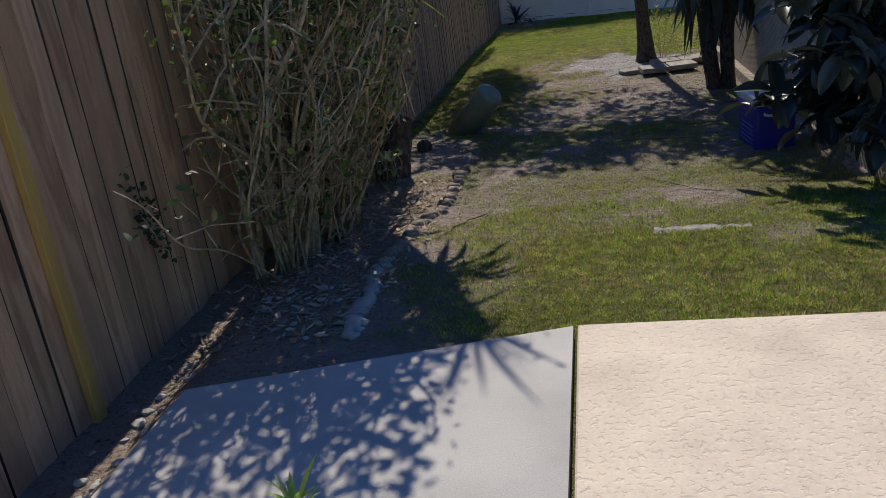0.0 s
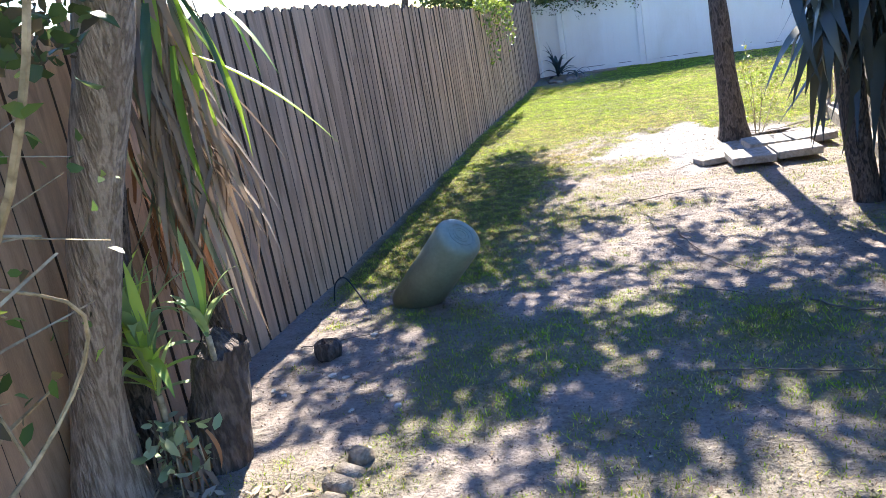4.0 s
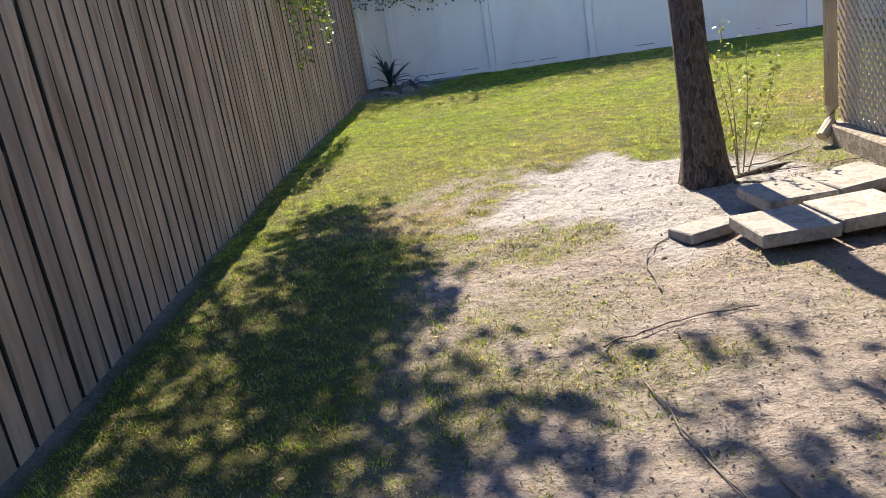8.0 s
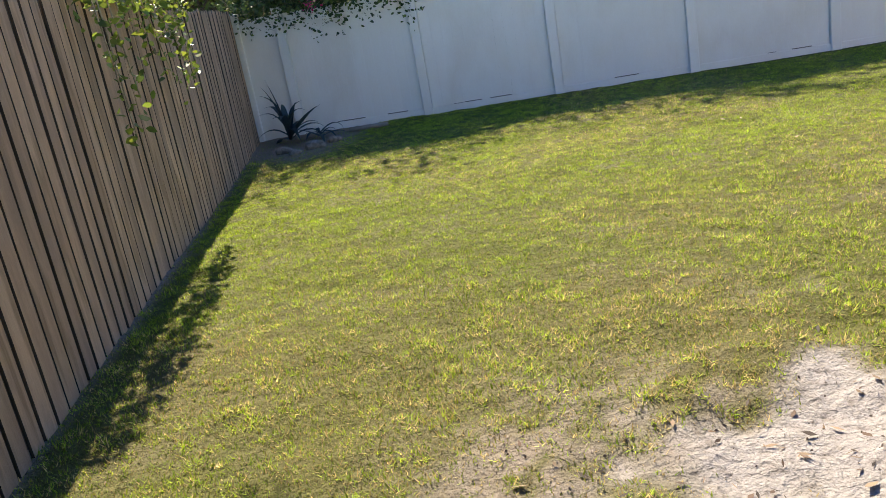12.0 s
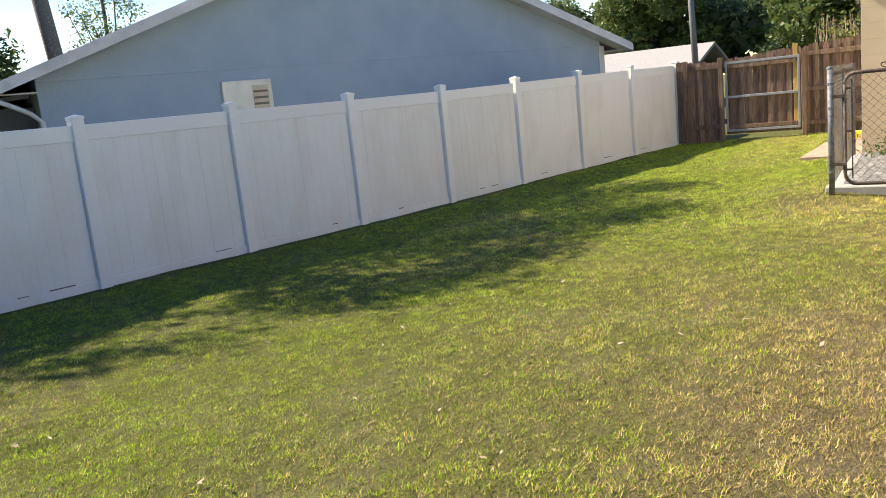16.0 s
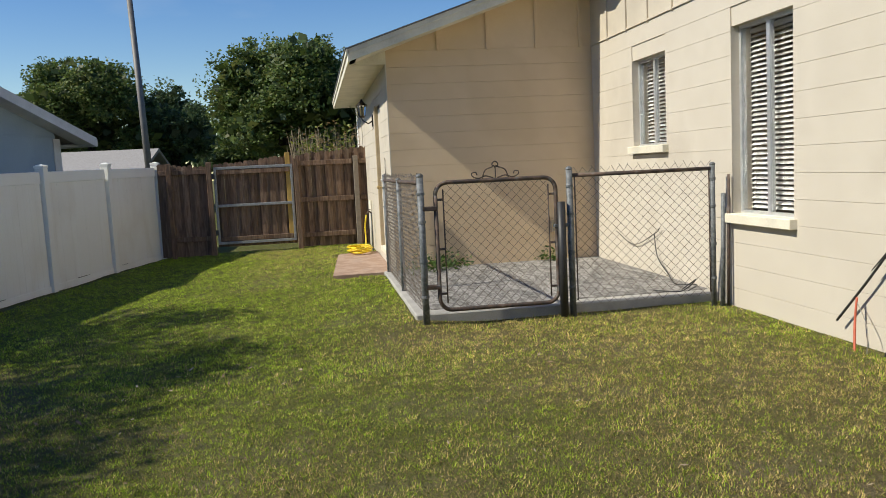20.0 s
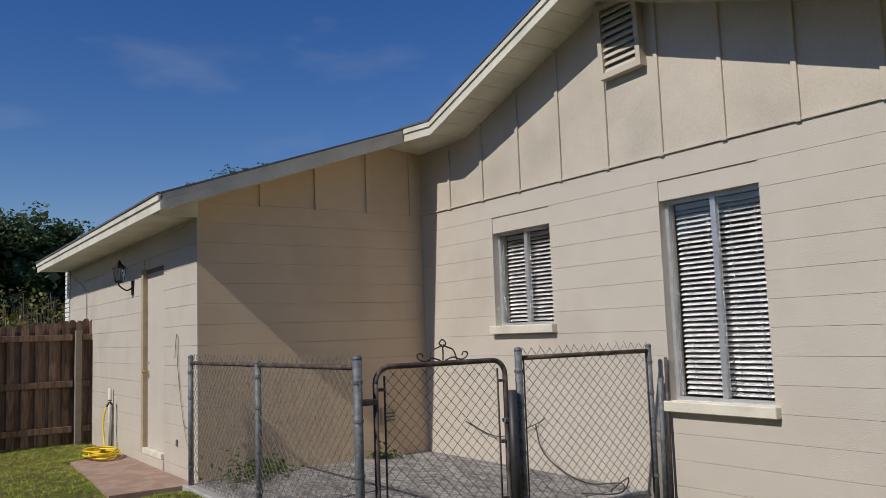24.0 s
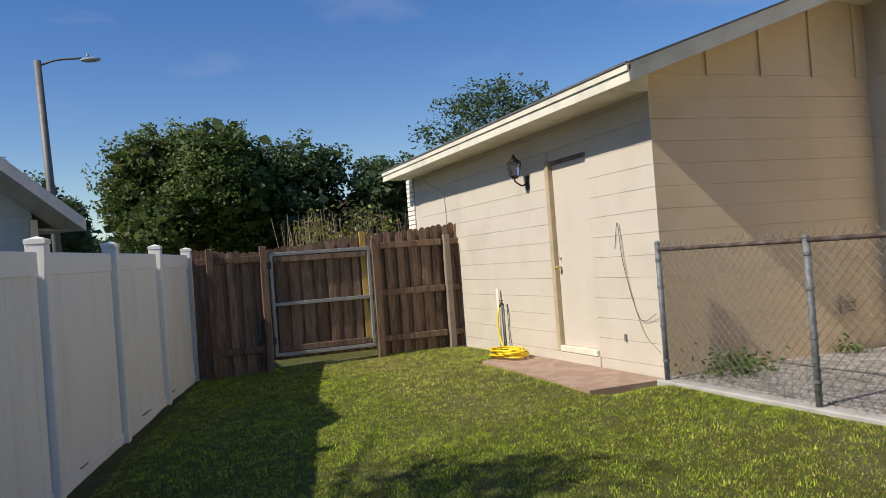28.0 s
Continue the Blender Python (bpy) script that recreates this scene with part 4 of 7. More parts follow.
def chain_mesh(p, q, z0, z1, name="wire_mesh", parent=None, cell=0.085, ragged=0.07, bulge=0.0):
    """Diamond wire between two upright lines; the cut wire ends stick up over the rail."""
    p, q = Vector(p), Vector(q)
    L = (q - p).length
    d = (q - p) / L
    nrm = Vector((-d.y, d.x, 0))
    bm = bmesh.new()
    H = z1 - z0
    r = 0.0022

    def pt(s, z, o):
        return Vector((p.x + d.x * s, p.y + d.y * s, z0 + z)) + nrm * o

    def wire(s0, h0, s1, h1, o):
        a, b = pt(s0, h0, o), pt(s1, h1, o)
        w = (b - a).normalized()
        u = w.cross(nrm).normalized() * r
        v = nrm * r
        ra = [bm.verts.new(a + x) for x in (u, v - u * .5, -v - u * .5)]
        rb = [bm.verts.new(b + x) for x in (u, v - u * .5, -v - u * .5)]
        for i in range(3):
            j = (i + 1) % 3
            bm.faces.new((ra[i], ra[j], rb[j], rb[i]))
    s = -H
    while s < L:
        for sg in (1, -1):
            a, b = (s, s + H) if sg == 1 else (s + H, s)
            h0, h1 = 0.0, H
            s0, s1 = a, b
            # keep the wire between the posts
            if min(s0, s1) < 0:
                f = (0 - a) / (b - a)
                if a < 0:
                    h0, s0 = H * f, 0.0
                else:
                    h1, s1 = H * f, 0.0
            if max(s0, s1) > L:
                f = (L - a) / (b - a)
                if b > L:
                    h1, s1 = H * f, L
                else:
                    h0, s0 = H * f, L
            if h1 - h0 > 0.02:
                wire(s0, h0, s1, h1, 0.003 * sg)
                if h1 >= H - 1e-4:
                    wire(s1, H, s1 + sg * ragged * 0.7 + random.uniform(-.01, .01), H + ragged * random.uniform(.7, 1.15), 0.003 * sg)
        s += cell
    return part(name, bm, WIRE, parent)


def chain_link():
    f = thing("chain_link_fence", "old galvanised chain-link fence with rusty top rails", "fence")
    zb, zt = -0.515, 0.68
    C, E, M2, F2, M1 = (9.46, 17.06), (9.37, 14.36), (11.13, 17.08), (12.90, 17.08), (9.45, 15.70)
    for (x, y), r, top in ((C, 0.031, 0.74), (E, 0.024, 0.72), (M2, 0.026, 0.70), (F2, 0.026, 0.74), (M1, 0.029, 0.74)):
        po = part("post", tube([(x, y, zb - .1), (x, y, top)], r, 14), GALV, f)
        b = bmesh.new()
        bmesh.ops.create_uvsphere(b, u_segments=12, v_segments=6, radius=r * 1.15, matrix=pose(x, y, top) @ Matrix.Diagonal((1, 1, 0.7, 1)))
        part("post_cap", b, GALV, po)
        for z in (zb + .18, zb + .5, zb + .85, zb + 1.1):
            part("tension_band", tube([(x, y, z - .011), (x, y, z + .011)], r + 0.006, 12, False), GALV, po)
    for a, b in ((C, M2), (M2, F2), (M1, E)):
        part("top_rail", tube([(a[0], a[1], zt), (b[0], b[1], zt)], 0.018, 10), RUST, f, "rusted top rail")
        chain_mesh((a[0], a[1], 0), (b[0], b[1], 0), zb + 0.02, zt + 0.01, parent=f)
    part("tension_bar", tube([(E[0] - .002, E[1] + .035, zb + .05), (E[0], E[1] + .035, zt)], 0.006, 6), RUST, f)
    part("tension_bar", tube([(M1[0], M1[1] - .05, zb + .05), (M1[0], M1[1] - .05, zt)], 0.006, 6), RUST, f)
    g = thing("chain_link_gate", "chain-link gate with rusty frame and scroll crest, closed", "gate")
    y0, y1, x = 15.83, 16.93, 9.455
    z0, z1 = zb + .05, 0.675
    r = 0.11
    loop = []
    for cy, cz, a0 in ((y1 - r, z1 - r, 0), (y0 + r, z1 - r, 90), (y0 + r, z0 + r, 180), (y1 - r, z0 + r, 270)):
        for k in range(7):
            a = radians(a0 + 15 * k)
            loop.append((x, cy + r * math.cos(a), cz + r * math.sin(a)))
    loop.append(loop[0])
    part("gate_frame", tube(loop, 0.019, 10), RUST, g, "rusty tube frame")
    for yy in (y0 + .07, y1 - .07):
        part("tension_bar", tube([(x, yy, z0 + .06), (x, yy, z1 - .06)], 0.007, 6), RUST, g)
        for z in (z0 + .15, z0 + .55, z1 - .15):
            part("clip", box((x - .012, min(yy, yy + .07 * (1 if yy > 16.4 else -1)), z - .01), (x + .012, max(yy, yy + .07 * (1 if yy > 16.4 else -1)), z + .01), 0.003), RUST, g)
    chain_mesh((x, y0 + .07, 0), (x, y1 - .07, 0), z0 + .02, z1 - .01, parent=g, ragged=0.0)
    ym = (y0 + y1) / 2

    def scroll(pts):
        part("scroll", tube(curve_pts(pts, 6), 0.0055, 6), RUST, g)
    for sg in (-1, 1):
        scroll([(x, ym + sg * .02, z1 + .02), (x, ym + sg * .09, z1 + .04), (x, ym + sg * .15, z1 + .022), (x, ym + sg * .20, z1 + .035), (x, ym + sg * .215, z1 + .065), (x, ym + sg * .18, z1 + .075), (x, ym + sg * .165, z1 + .05)])
        scroll([(x, ym + sg * .12, z1 + .02), (x, ym + sg * .09, z1 + .09), (x, ym + sg * .03, z1 + .115), (x, ym + sg * .005, z1 + .13)])
    scroll([(x, ym + .0, z1 + .02), (x, ym, z1 + .11), (x, ym + .028, z1 + .138), (x, ym, z1 + .166), (x, ym - .028, z1 + .138), (x, ym, z1 + .11)])
    part("latch", box((x - .02, 15.70, .22), (x + .02, 15.86, .25), 0.004), GALV, g)
    for z in (-.25, .45):
        part("hinge", box((x - .025, 16.92, z - .02), (x + .025, 17.05, z + .02), 0.006), RUST, g)
    b = thing("steel_pipe_stake", "short black pipe standing beside the gate post", "pipe")
    part("pipe", tube([(9.43, 15.79, -0.6), (9.43, 15.79, 0.45)], 0.037, 14), BLACK, b)
    for (xx, yy, top, rr, m_) in ((9.34, 14.27, .45, .022, GALV), (9.30, 14.235, .62, .014, RUST)):
        o = thing("leaning_pipe", "old metal pipe leaning at the wall corner", "pipe")
        part("pipe", tube([(xx, yy + .02, -0.6), (xx, yy, top)], rr, 10), m_, o)


chain_link()


# ---- wooden gate at the end of the side yard ----
def wood_gate():
    X = 18.05
    f = thing("wood_fence", "brown dog-eared wooden fence section beside the gate", "fence")
    brd = [mesh_of("board", picket(0.10, 1.62, 0.018, 40 + k), GATEWOOD, GATEWOOD) for k in range(5)]

    def boards(owner, y0, y1, z0, top0, top1, xo=0.02):
        y, i = y0, 0
        while y < y1 - 0.04:
            t = (y - y0) / (y1 - y0)
            h = top0 + (top1 - top0) * t - z0 + random.uniform(-.015, .015)
            off = 0.0 if i % 2 == 0 else 0.03
            child("board", brd[i % 5], owner, pose(X + xo + off, y + 0.05, z0, random.uniform(-.4, .4), 0, 0) @ Matrix.Diagonal((1, 1, h / 1.62, 1)))
            y += 0.092
            i += 1
    boards(f, 16.92, 18.30, -0.56, 1.30, 1.18)
    boards(f, 19.92, 20.85, -0.62, 1.05, 1.12)
    for z in (-0.34, 0.33, 1.02):
        part("rail", box((X - .025, 17.25, z - .045), (X + .015, 18.28, z + .045), 0.004), GATEWOOD, f)
        part("rail", box((X - .025, 16.9, z - .045), (X + .015, 17.12, z + .045), 0.004), GATEWOOD, f)
    for z in (-0.3, 0.95):
        part("rail", box((X - .025, 19.95, z - .045), (X + .015, 20.8, z + .045), 0.004), GATEWOOD, f)
    for y, m_ in ((17.18, RAILWOOD), (18.30, GATEWOOD), (19.90, GATEWOOD), (20.62, GATEWOOD)):
        part("post", box((X - .075, y - .045, -0.8), (X + .012, y + .045, 1.12), 0.006), m_, f)
    g = thing("wood_gate", "brown wooden yard gate on a galvanised steel frame, closed", "gate")
    y0, y1, z0, z1 = 18.37, 19.82, -0.40, 1.0
    boards(g, y0 - .02, y1 + .03, z0 - .08, 1.19, 1.07)
    for lo, hi in (((X - .03, y0, z1 - .03), (X + .016, y1, z1 + .02)), ((X - .03, y0, z0 - .03), (X + .016, y1, z0 + .02)), ((X - .03, y0, .27), (X + .016, y1, .32)), ((X - .032, y0, z0 + .02), (X + .014, y0 + .045, z1 - .03)), ((X - .032, y1 - .045, z0 + .02), (X + .014, y1, z1 - .03))):
        part("gate_frame", box(lo, hi, 0.004), GALVPALE, g, "galvanised frame rail")
    part("rail", box((X - .028, y0 + .06, z1 - .12), (X + .012, y1 - .06, z1 - .04), 0.004), GATEWOOD, g)
    part("rail", box((X - .028, y0 + .06, z0 + .03), (X + .012, y1 - .06, z0 + .11), 0.004), GATEWOOD, g)
    part("upright", box((X + .0165, 18.41, z0 - .05), (X + .05, 18.50, 1.24), 0.004), NEWWOOD, g, "yellow new lumber upright")
    for z in (-.2, .85):
        part("hinge", box((X - .06, 19.80, z - .05), (X - .03, 19.95, z + .05), 0.006), BLACK, g)


wood_gate()


# ---- trees ----
def crown_points(c, r, clumps, per, spread, shell=0.45, floor=-1e9):
    """Leaf places in lumpy clumps through an ellipsoid."""
    d = rng.normal(size=(clumps, 3))
    d /= np.linalg.norm(d, axis=1, keepdims=True)
    rad = rng.uniform(shell, 1.0, (clumps, 1)) ** 0.7
    lump = 0.8 + 0.4 * rng.random((clumps, 1))
    cc = np.array(c) + d * rad * lump * np.array(r)
    cc[:, 2] = np.maximum(cc[:, 2], floor)
    sp = spread * rng.uniform(0.6, 1.3, (clumps, 1, 1))
    p = cc[:, None, :] + np.clip(rng.normal(size=(clumps, per, 3)), -1.5, 1.5) * sp * np.array([1, 1, 0.7])
    return p.reshape(-1, 3), cc


def make_tree(name, label, base, bend, crown, radii, trunk_r, clumps, per, spread, leaf, colours, bark=BARK, limbs=9, floor=-1e9, flare=1.5, aspect=0.6, group="", limb_from=0.35, crest=None, limb_r=(0.3, 0.5), simple=False, shell=0.45):
    t = thing(name, label, "tree", group=group)
    b, c = Vector(base), Vector(crown)
    top = Vector(crest) if crest else c + Vector((0, 0, radii[2] * 0.35))
    pts = curve_pts([b - Vector((0, 0, .15)), b + Vector((0, 0, .25)), Vector((b.x, b.y, b.z + 0.42 * (top.z - b.z))) + Vector(bend), top], 6)
    n = len(pts)
    rr = [trunk_r * (1 + (flare - 1) * max(0, 1 - i / 8) ** 1.6) * (1 - 0.75 * max(0, i / n - 0.25)) for i in range(n)]
    bm = bmesh.new()
    add_tube(bm, pts, rr, 14)
    for v in bm.verts:
        k = noise.noise(v.co * 5.0) * 0.02 + noise.noise(v.co * 1.7) * 0.04
        v.co += Vector((v.co.x - b.x, v.co.y - b.y, 0)).normalized() * k * trunk_r * 5
    for f in bm.faces:
        f.smooth = True
    part("trunk", bm, bark, t)
    p, cc = crown_points(crown, radii, clumps, per, spread, shell, floor)
    order = rng.permutation(len(cc))[:limbs]
    for k in order:
        e = Vector(cc[k])
        s = pts[min(n - 2, int(n * random.uniform(limb_from, 0.85)))]
        m = s.lerp(e, 0.5) + Vector((random.uniform(-.2, .2), random.uniform(-.2, .2), 0.12 * (e - s).length))
        r0 = trunk_r * random.uniform(*limb_r)
        part("limb", tube(curve_pts([s, m, e], 6), [r0 * (1 - 0.8 * i / 12) for i in range(13)], 8), bark, t)
    leaf_cloud("crown", p, leaf, aspect, colours, LEAF, t, simple=simple)
    return t


OAK = ((0.075, 0.12, 0.028), (0.10, 0.145, 0.036), (0.055, 0.09, 0.024), (0.125, 0.15, 0.045))
LIVE = ((0.06, 0.105, 0.045), (0.085, 0.13, 0.05), (0.065, 0.095, 0.04))
BRIGHT = ((0.12, 0.16, 0.03), (0.09, 0.14, 0.03), (0.06, 0.10, 0.025))

# the yard tree by the stepping stones
YARD_TREE = make_tree("yard_tree", "rough-barked yard tree with a straight trunk", (0.86, 14.15, -0.72), (-0.07, 0.03, 0), (0.45, 14.3, 4.3), (1.2, 1.1, 0.8), 0.125, 12, 50, 0.28, 0.13, OAK, limbs=6, floor=3.2, flare=2.7, limb_from=0.8, crest=(0.70, 14.3, 3.3), limb_r=(0.05, 0.1))
# loose leaf clumps out of view, added only to cast dappled shade on the ground
for at_, size_, clumps_ in (((-1.95, 15.8, 4.25), (1.2, 2.3, 0.8), 105), ((-1.7, 13.8, 4.2), (1.5, 1.3, 0.7), 62), ((-0.1, 15.7, 4.3), (1.5, 2.4, 0.8), 42), ((-0.5, 13.5, 4.2), (1.1, 1.0, 0.6), 36), ((0.25, 14.0, 4.3), (1.2, 1.2, 0.8), 50), ((-2.1, 17.8, 4.2), (0.7, 1.2, 0.6), 34), ((-2.3, 19.3, 4.2), (0.5, 1.0, 0.4), 31)):
    shade_spray, _ = crown_points(at_, size_, clumps_, 36, 0.17, shell=0.1, floor=3.2)
    leaf_cloud("shade_casting_spray", shade_spray, 0.115, 0.6, OAK, LEAF, YARD_TREE)
# a small unseen tree over the wooden fence, added to shade the strip below
make_tree("overhanging_shade_tree", "unseen leafy tree over the wooden fence, added for its shade", (-3.7, 17.9, -0.8), (0, 0, 0), (-2.55, 18.0, 4.2), (0.75, 2.0, 0.4), 0.07, 22, 70, 0.2, 0.12, OAK, limbs=4, floor=3.6, limb_from=0.7, limb_r=(0.2, 0.35))


def surface_roots():
    for pts, r in (([(0.75, 14.1, -.66), (0.45, 14.2, -.67), (0.25, 14.25, -.72)], .03), ([(1.0, 14.1, -.64), (1.35, 14.35, -.66), (1.75, 14.55, -.70)], .028), ([(1.0, 14.0, -.64), (1.3, 13.95, -.66), (1.7, 14.05, -.71)], .022)):
        o = thing("tree_root", "exposed root of the yard tree on bare sand", "root")
        part("root", tube(curve_pts(pts, 5), [r * (1 - .06 * i) for i in range(11)], 8), BARK, o)
    # a sapling with a few yellow-green leaves
    s = thing("sapling", "thin sapling with small yellow-green leaves", "sapling")
    tips = []
    for a, b in (((1.10, 14.2, -.68), (1.05, 14.3, .38)), ((1.12, 14.2, -.68), (1.22, 14.3, .22)), ((1.15, 14.22, -.68), (1.42, 14.3, .12)), ((1.1, 14.2, -.68), (1.0, 14.25, .1))):
        part("stem", tube(curve_pts([a, Vector(a).lerp(Vector(b), .5) + Vector((.02, 0, .02)), b], 4), [.006, .0055, .005, .0045, .004, .0035, .003, .0025, .002], 5), TWIG, s)
        for k in range(60):
            tips.append(Vector(a).lerp(Vector(b), random.uniform(.3, 1)) + Vector((random.gauss(0, .035), random.gauss(0, .035), random.gauss(0, .03))))
    leaf_cloud("leaves", np.array(tips), 0.036, 0.7, ((0.24, 0.27, 0.04), (0.17, 0.22, 0.04)), LEAF, s)


surface_roots()


def oak_beyond():
    t = thing("oak_tree", "large old oak with long low limbs beyond the fence", "tree")
    part("trunk", tube(curve_pts([(4.45, 31.7, -.9), (4.4, 31.6, .4), (4.32, 31.5, 1.5), (4.28, 31.5, 2.2)], 6), [.55, .48, .43, .40, .38] + [.36] * 9 + [.31] * 5, 16), OAKBARK, t)
    for p, r in (([(4.25, 31.5, 1.9), (3.85, 31.4, 2.55), (3.3, 31.2, 3.4), (2.8, 31.0, 5.2)], .21), ([(4.35, 31.5, 1.9), (4.6, 31.5, 2.6), (4.75, 31.4, 3.6), (4.6, 31.2, 6.0)], .20), ([(4.45, 31.5, 1.8), (5.0, 31.5, 2.6), (5.15, 31.5, 3.6), (5.4, 31.4, 5.5)], .16),
                 ([(4.3, 31.6, .6), (3.4, 31.4, 1.4), (2.8, 31.3, 1.85), (1.35, 31.0, 2.08), (-1, 30.6, 2.3), (-4.5, 29.8, 3.0)], .25), ([(3.75, 31.4, 2.65), (3.0, 31.2, 2.62), (2.2, 31.1, 2.35), (0.6, 30.8, 2.35), (-2, 30.4, 2.9)], .10), ([(3.2, 31.2, 3.5), (1.8, 29.4, 4.0), (-.6, 28.0, 4.4)], .12),
                 ([(4.9, 31.4, 4.0), (6.5, 29.5, 5.2), (8.4, 28.0, 6.2), (10.5, 27.4, 6.6)], .06), ([(6.5, 29.5, 5.2), (9.5, 28.6, 6.1), (12.5, 27.6, 6.6)], .045), ([(4.6, 31.2, 5.5), (2, 31.5, 7), (-2, 31.5, 7.5)], .13)):
        c = curve_pts(p, 6)
        part("limb", tube(c, [r * (1 - .7 * i / len(c)) for i in range(len(c))], 10), OAKBARK, t)
    pts = []
    for c, r, n, per, fl in (((-2.5, 29.2, 4.5), (3.6, 2.2, 1.4), 70, 60, 2.7), ((2.5, 29.4, 5.1), (4.2, 1.2, 0.8), 74, 70, 3.9), ((8.7, 28.0, 6.5), (2.5, 1.2, 0.8), 84, 70, 5.3), ((6.2, 27.8, 5.9), (2.7, 1.1, 0.7), 78, 75, 4.9), ((4, 34.5, 8), (6, 4, 2), 110, 70, 3.5), ((0, 37, 4.5), (9, 1.5, 3.5), 170, 80, 0.5), ((-3.5, 33, 4), (4, 3, 2.6), 110, 90, 0.6), ((1.2, 35, 3.0), (4, 3, 2.4), 130, 90, 0.2)):
        pts.append(crown_points(c, r, n, per, 0.33, floor=fl)[0])
    leaf_cloud("crown", np.concatenate(pts), 0.13, 0.6, OAK + LIVE + BRIGHT, LEAF, t, simple=True)


oak_beyond()

# shrubs and trees past the white fence, seen over it
make_tree("garden_tree", "sunlit green tree behind the neighbouring lanai", (3.8, 36.5, -.8), (0, 0, 0), (3.6, 36.5, 2.6), (3.0, 2.0, 2.4), 0.2, 110, 90, 0.35, 0.16, BRIGHT, group="trees past the fence")
make_tree("garden_tree", "dense green tree behind the white fence corner", (-4.2, 33.5, -.8), (0, 0, 0), (-4.2, 33.5, 3.2), (3.2, 2.4, 3.0), 0.25, 120, 90, 0.4, 0.16, OAK, group="trees past the fence")
for x, y, top, lab, cols in ((-7.0, 44.0, 8.8, "hazy green oak far behind the fence corner", OAK), (-0.5, 47.0, 9.4, "tall green oak behind the neighbouring garden", LIVE), (6.0, 46.0, 8.6, "sunlit tree behind the neighbouring garden", BRIGHT), (11.5, 48.0, 8.8, "green tree beside the neighbouring house", OAK)):
    make_tree("garden_tree", lab, (x, y, -.9), (0, 0, 0), (x, y, top - 4.6), (4.3, 2.2, 4.6), 0.3, 230, 80, 0.5, 0.26, cols, limbs=5, floor=0.4, group="trees past the fence", simple=True, shell=0.3)
# street trees past the wooden gate
def street_tree(label, x, y, top, rx, ry, colours, lobes, leaf=0.19, low=0.3):
    """A broad crown of rounded lobes: close small leaves outside, foliage within tinted darker as painted shade."""
    t = thing("street_tree", label, "tree", group="street trees")
    base, mid = Vector((x, y, -0.9)), (top + low) / 2
    part("trunk", tube(curve_pts([base, (x + .1, y, .6), (x - .1, y + .2, mid)], 6), [.42 - .02 * i for i in range(13)], 10), OAKBARK, t)
    r = random.Random(label)
    outer, inner = [], []
    hz_ = (top - low) / 2
    for k in range(lobes):
        u, a = r.uniform(-0.75, 0.85), r.uniform(0, 2 * math.pi)
        w = math.sqrt(1 - u * u) * r.uniform(0.45, 0.75)
        size = r.uniform(0.30, 0.44)
        c = Vector((x + rx * w * math.cos(a), y + ry * w * math.sin(a), mid + hz_ * u * 0.66))
        rad = Vector((rx * size, ry * size, hz_ * size * 0.95))
        p, cc = crown_points(c, rad, 34, 44, 0.26, shell=0.62, floor=low)
        outer.append(p)
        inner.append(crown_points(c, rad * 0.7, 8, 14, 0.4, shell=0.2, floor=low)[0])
        if k % 3 == 0:
            part("limb", tube(curve_pts([(x, y, mid - hz_ * .6), Vector((x, y, mid - hz_ * .3)).lerp(c, .5), c], 5), [.16 - .012 * i for i in range(11)], 7), OAKBARK, t)
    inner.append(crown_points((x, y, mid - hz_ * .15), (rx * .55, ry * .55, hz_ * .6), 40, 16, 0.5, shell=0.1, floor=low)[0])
    # same colours twice: lightened outside, darkened inside to paint the crown's inner shade
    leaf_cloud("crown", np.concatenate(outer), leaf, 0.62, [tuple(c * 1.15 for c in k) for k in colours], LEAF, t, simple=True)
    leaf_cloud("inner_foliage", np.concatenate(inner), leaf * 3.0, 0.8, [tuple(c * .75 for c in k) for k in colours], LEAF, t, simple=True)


for lab, x, y, top, rx, ry, cols, lobes in (
        ("broad rounded green oak across the street", 42.5, 19.0, 7.7, 4.0, 4.1, OAK, 26),
        ("dark green oak across the street", 42.5, 14.2, 6.7, 3.2, 3.0, LIVE, 18),
        ("dark green oak beside the far road", 41.5, 10.2, 5.9, 3.0, 2.8, LIVE, 15),
        ("small dark tree behind the house roof", 40.0, 7.0, 6.2, 2.6, 2.4, LIVE, 11),
        ("distant oak with a wide crown behind the blue house", 49.0, 29.6, 7.9, 4.0, 4.7, OAK, 26),
        ("distant dark green tree beside the wide oak", 49.5, 25.4, 6.3, 2.4, 2.2, LIVE, 13),
        ("distant green tree behind the blue house", 50.0, 34.8, 7.0, 3.2, 3.2, OAK, 14),
        ("low hazy tree far down the road", 60.0, 23.0, 3.9, 4.0, 3.4, LIVE, 12),
        ("low green tree far down the road", 60.0, 17.0, 3.9, 4.0, 3.6, OAK, 12),
        ("green tree beyond the blue house roof", 47.0, 40.0, 8.8, 4.4, 4.4, OAK, 15),
        ("low hazy tree past the palm trunk", 20.5, 50.0, 4.6, 2.6, 2.4, OAK, 12),
        ("tall oak rising beyond the blue house roof", 16.6, 47.0, 8.0, 3.8, 4.0, OAK, 16)):
    street_tree(lab, x, y, top, rx, ry, cols, lobes)
make_tree("street_tree", "thin weeping tree behind the blue house roof", (25.8, 48.5, -.9), (0, 0, 0), (25.8, 48.5, 6.2), (2.0, 1.6, 2.4), 0.16, 60, 50, 0.34, 0.14, OAK, limbs=12, floor=2.5, group="street trees", simple=True, shell=0.2)
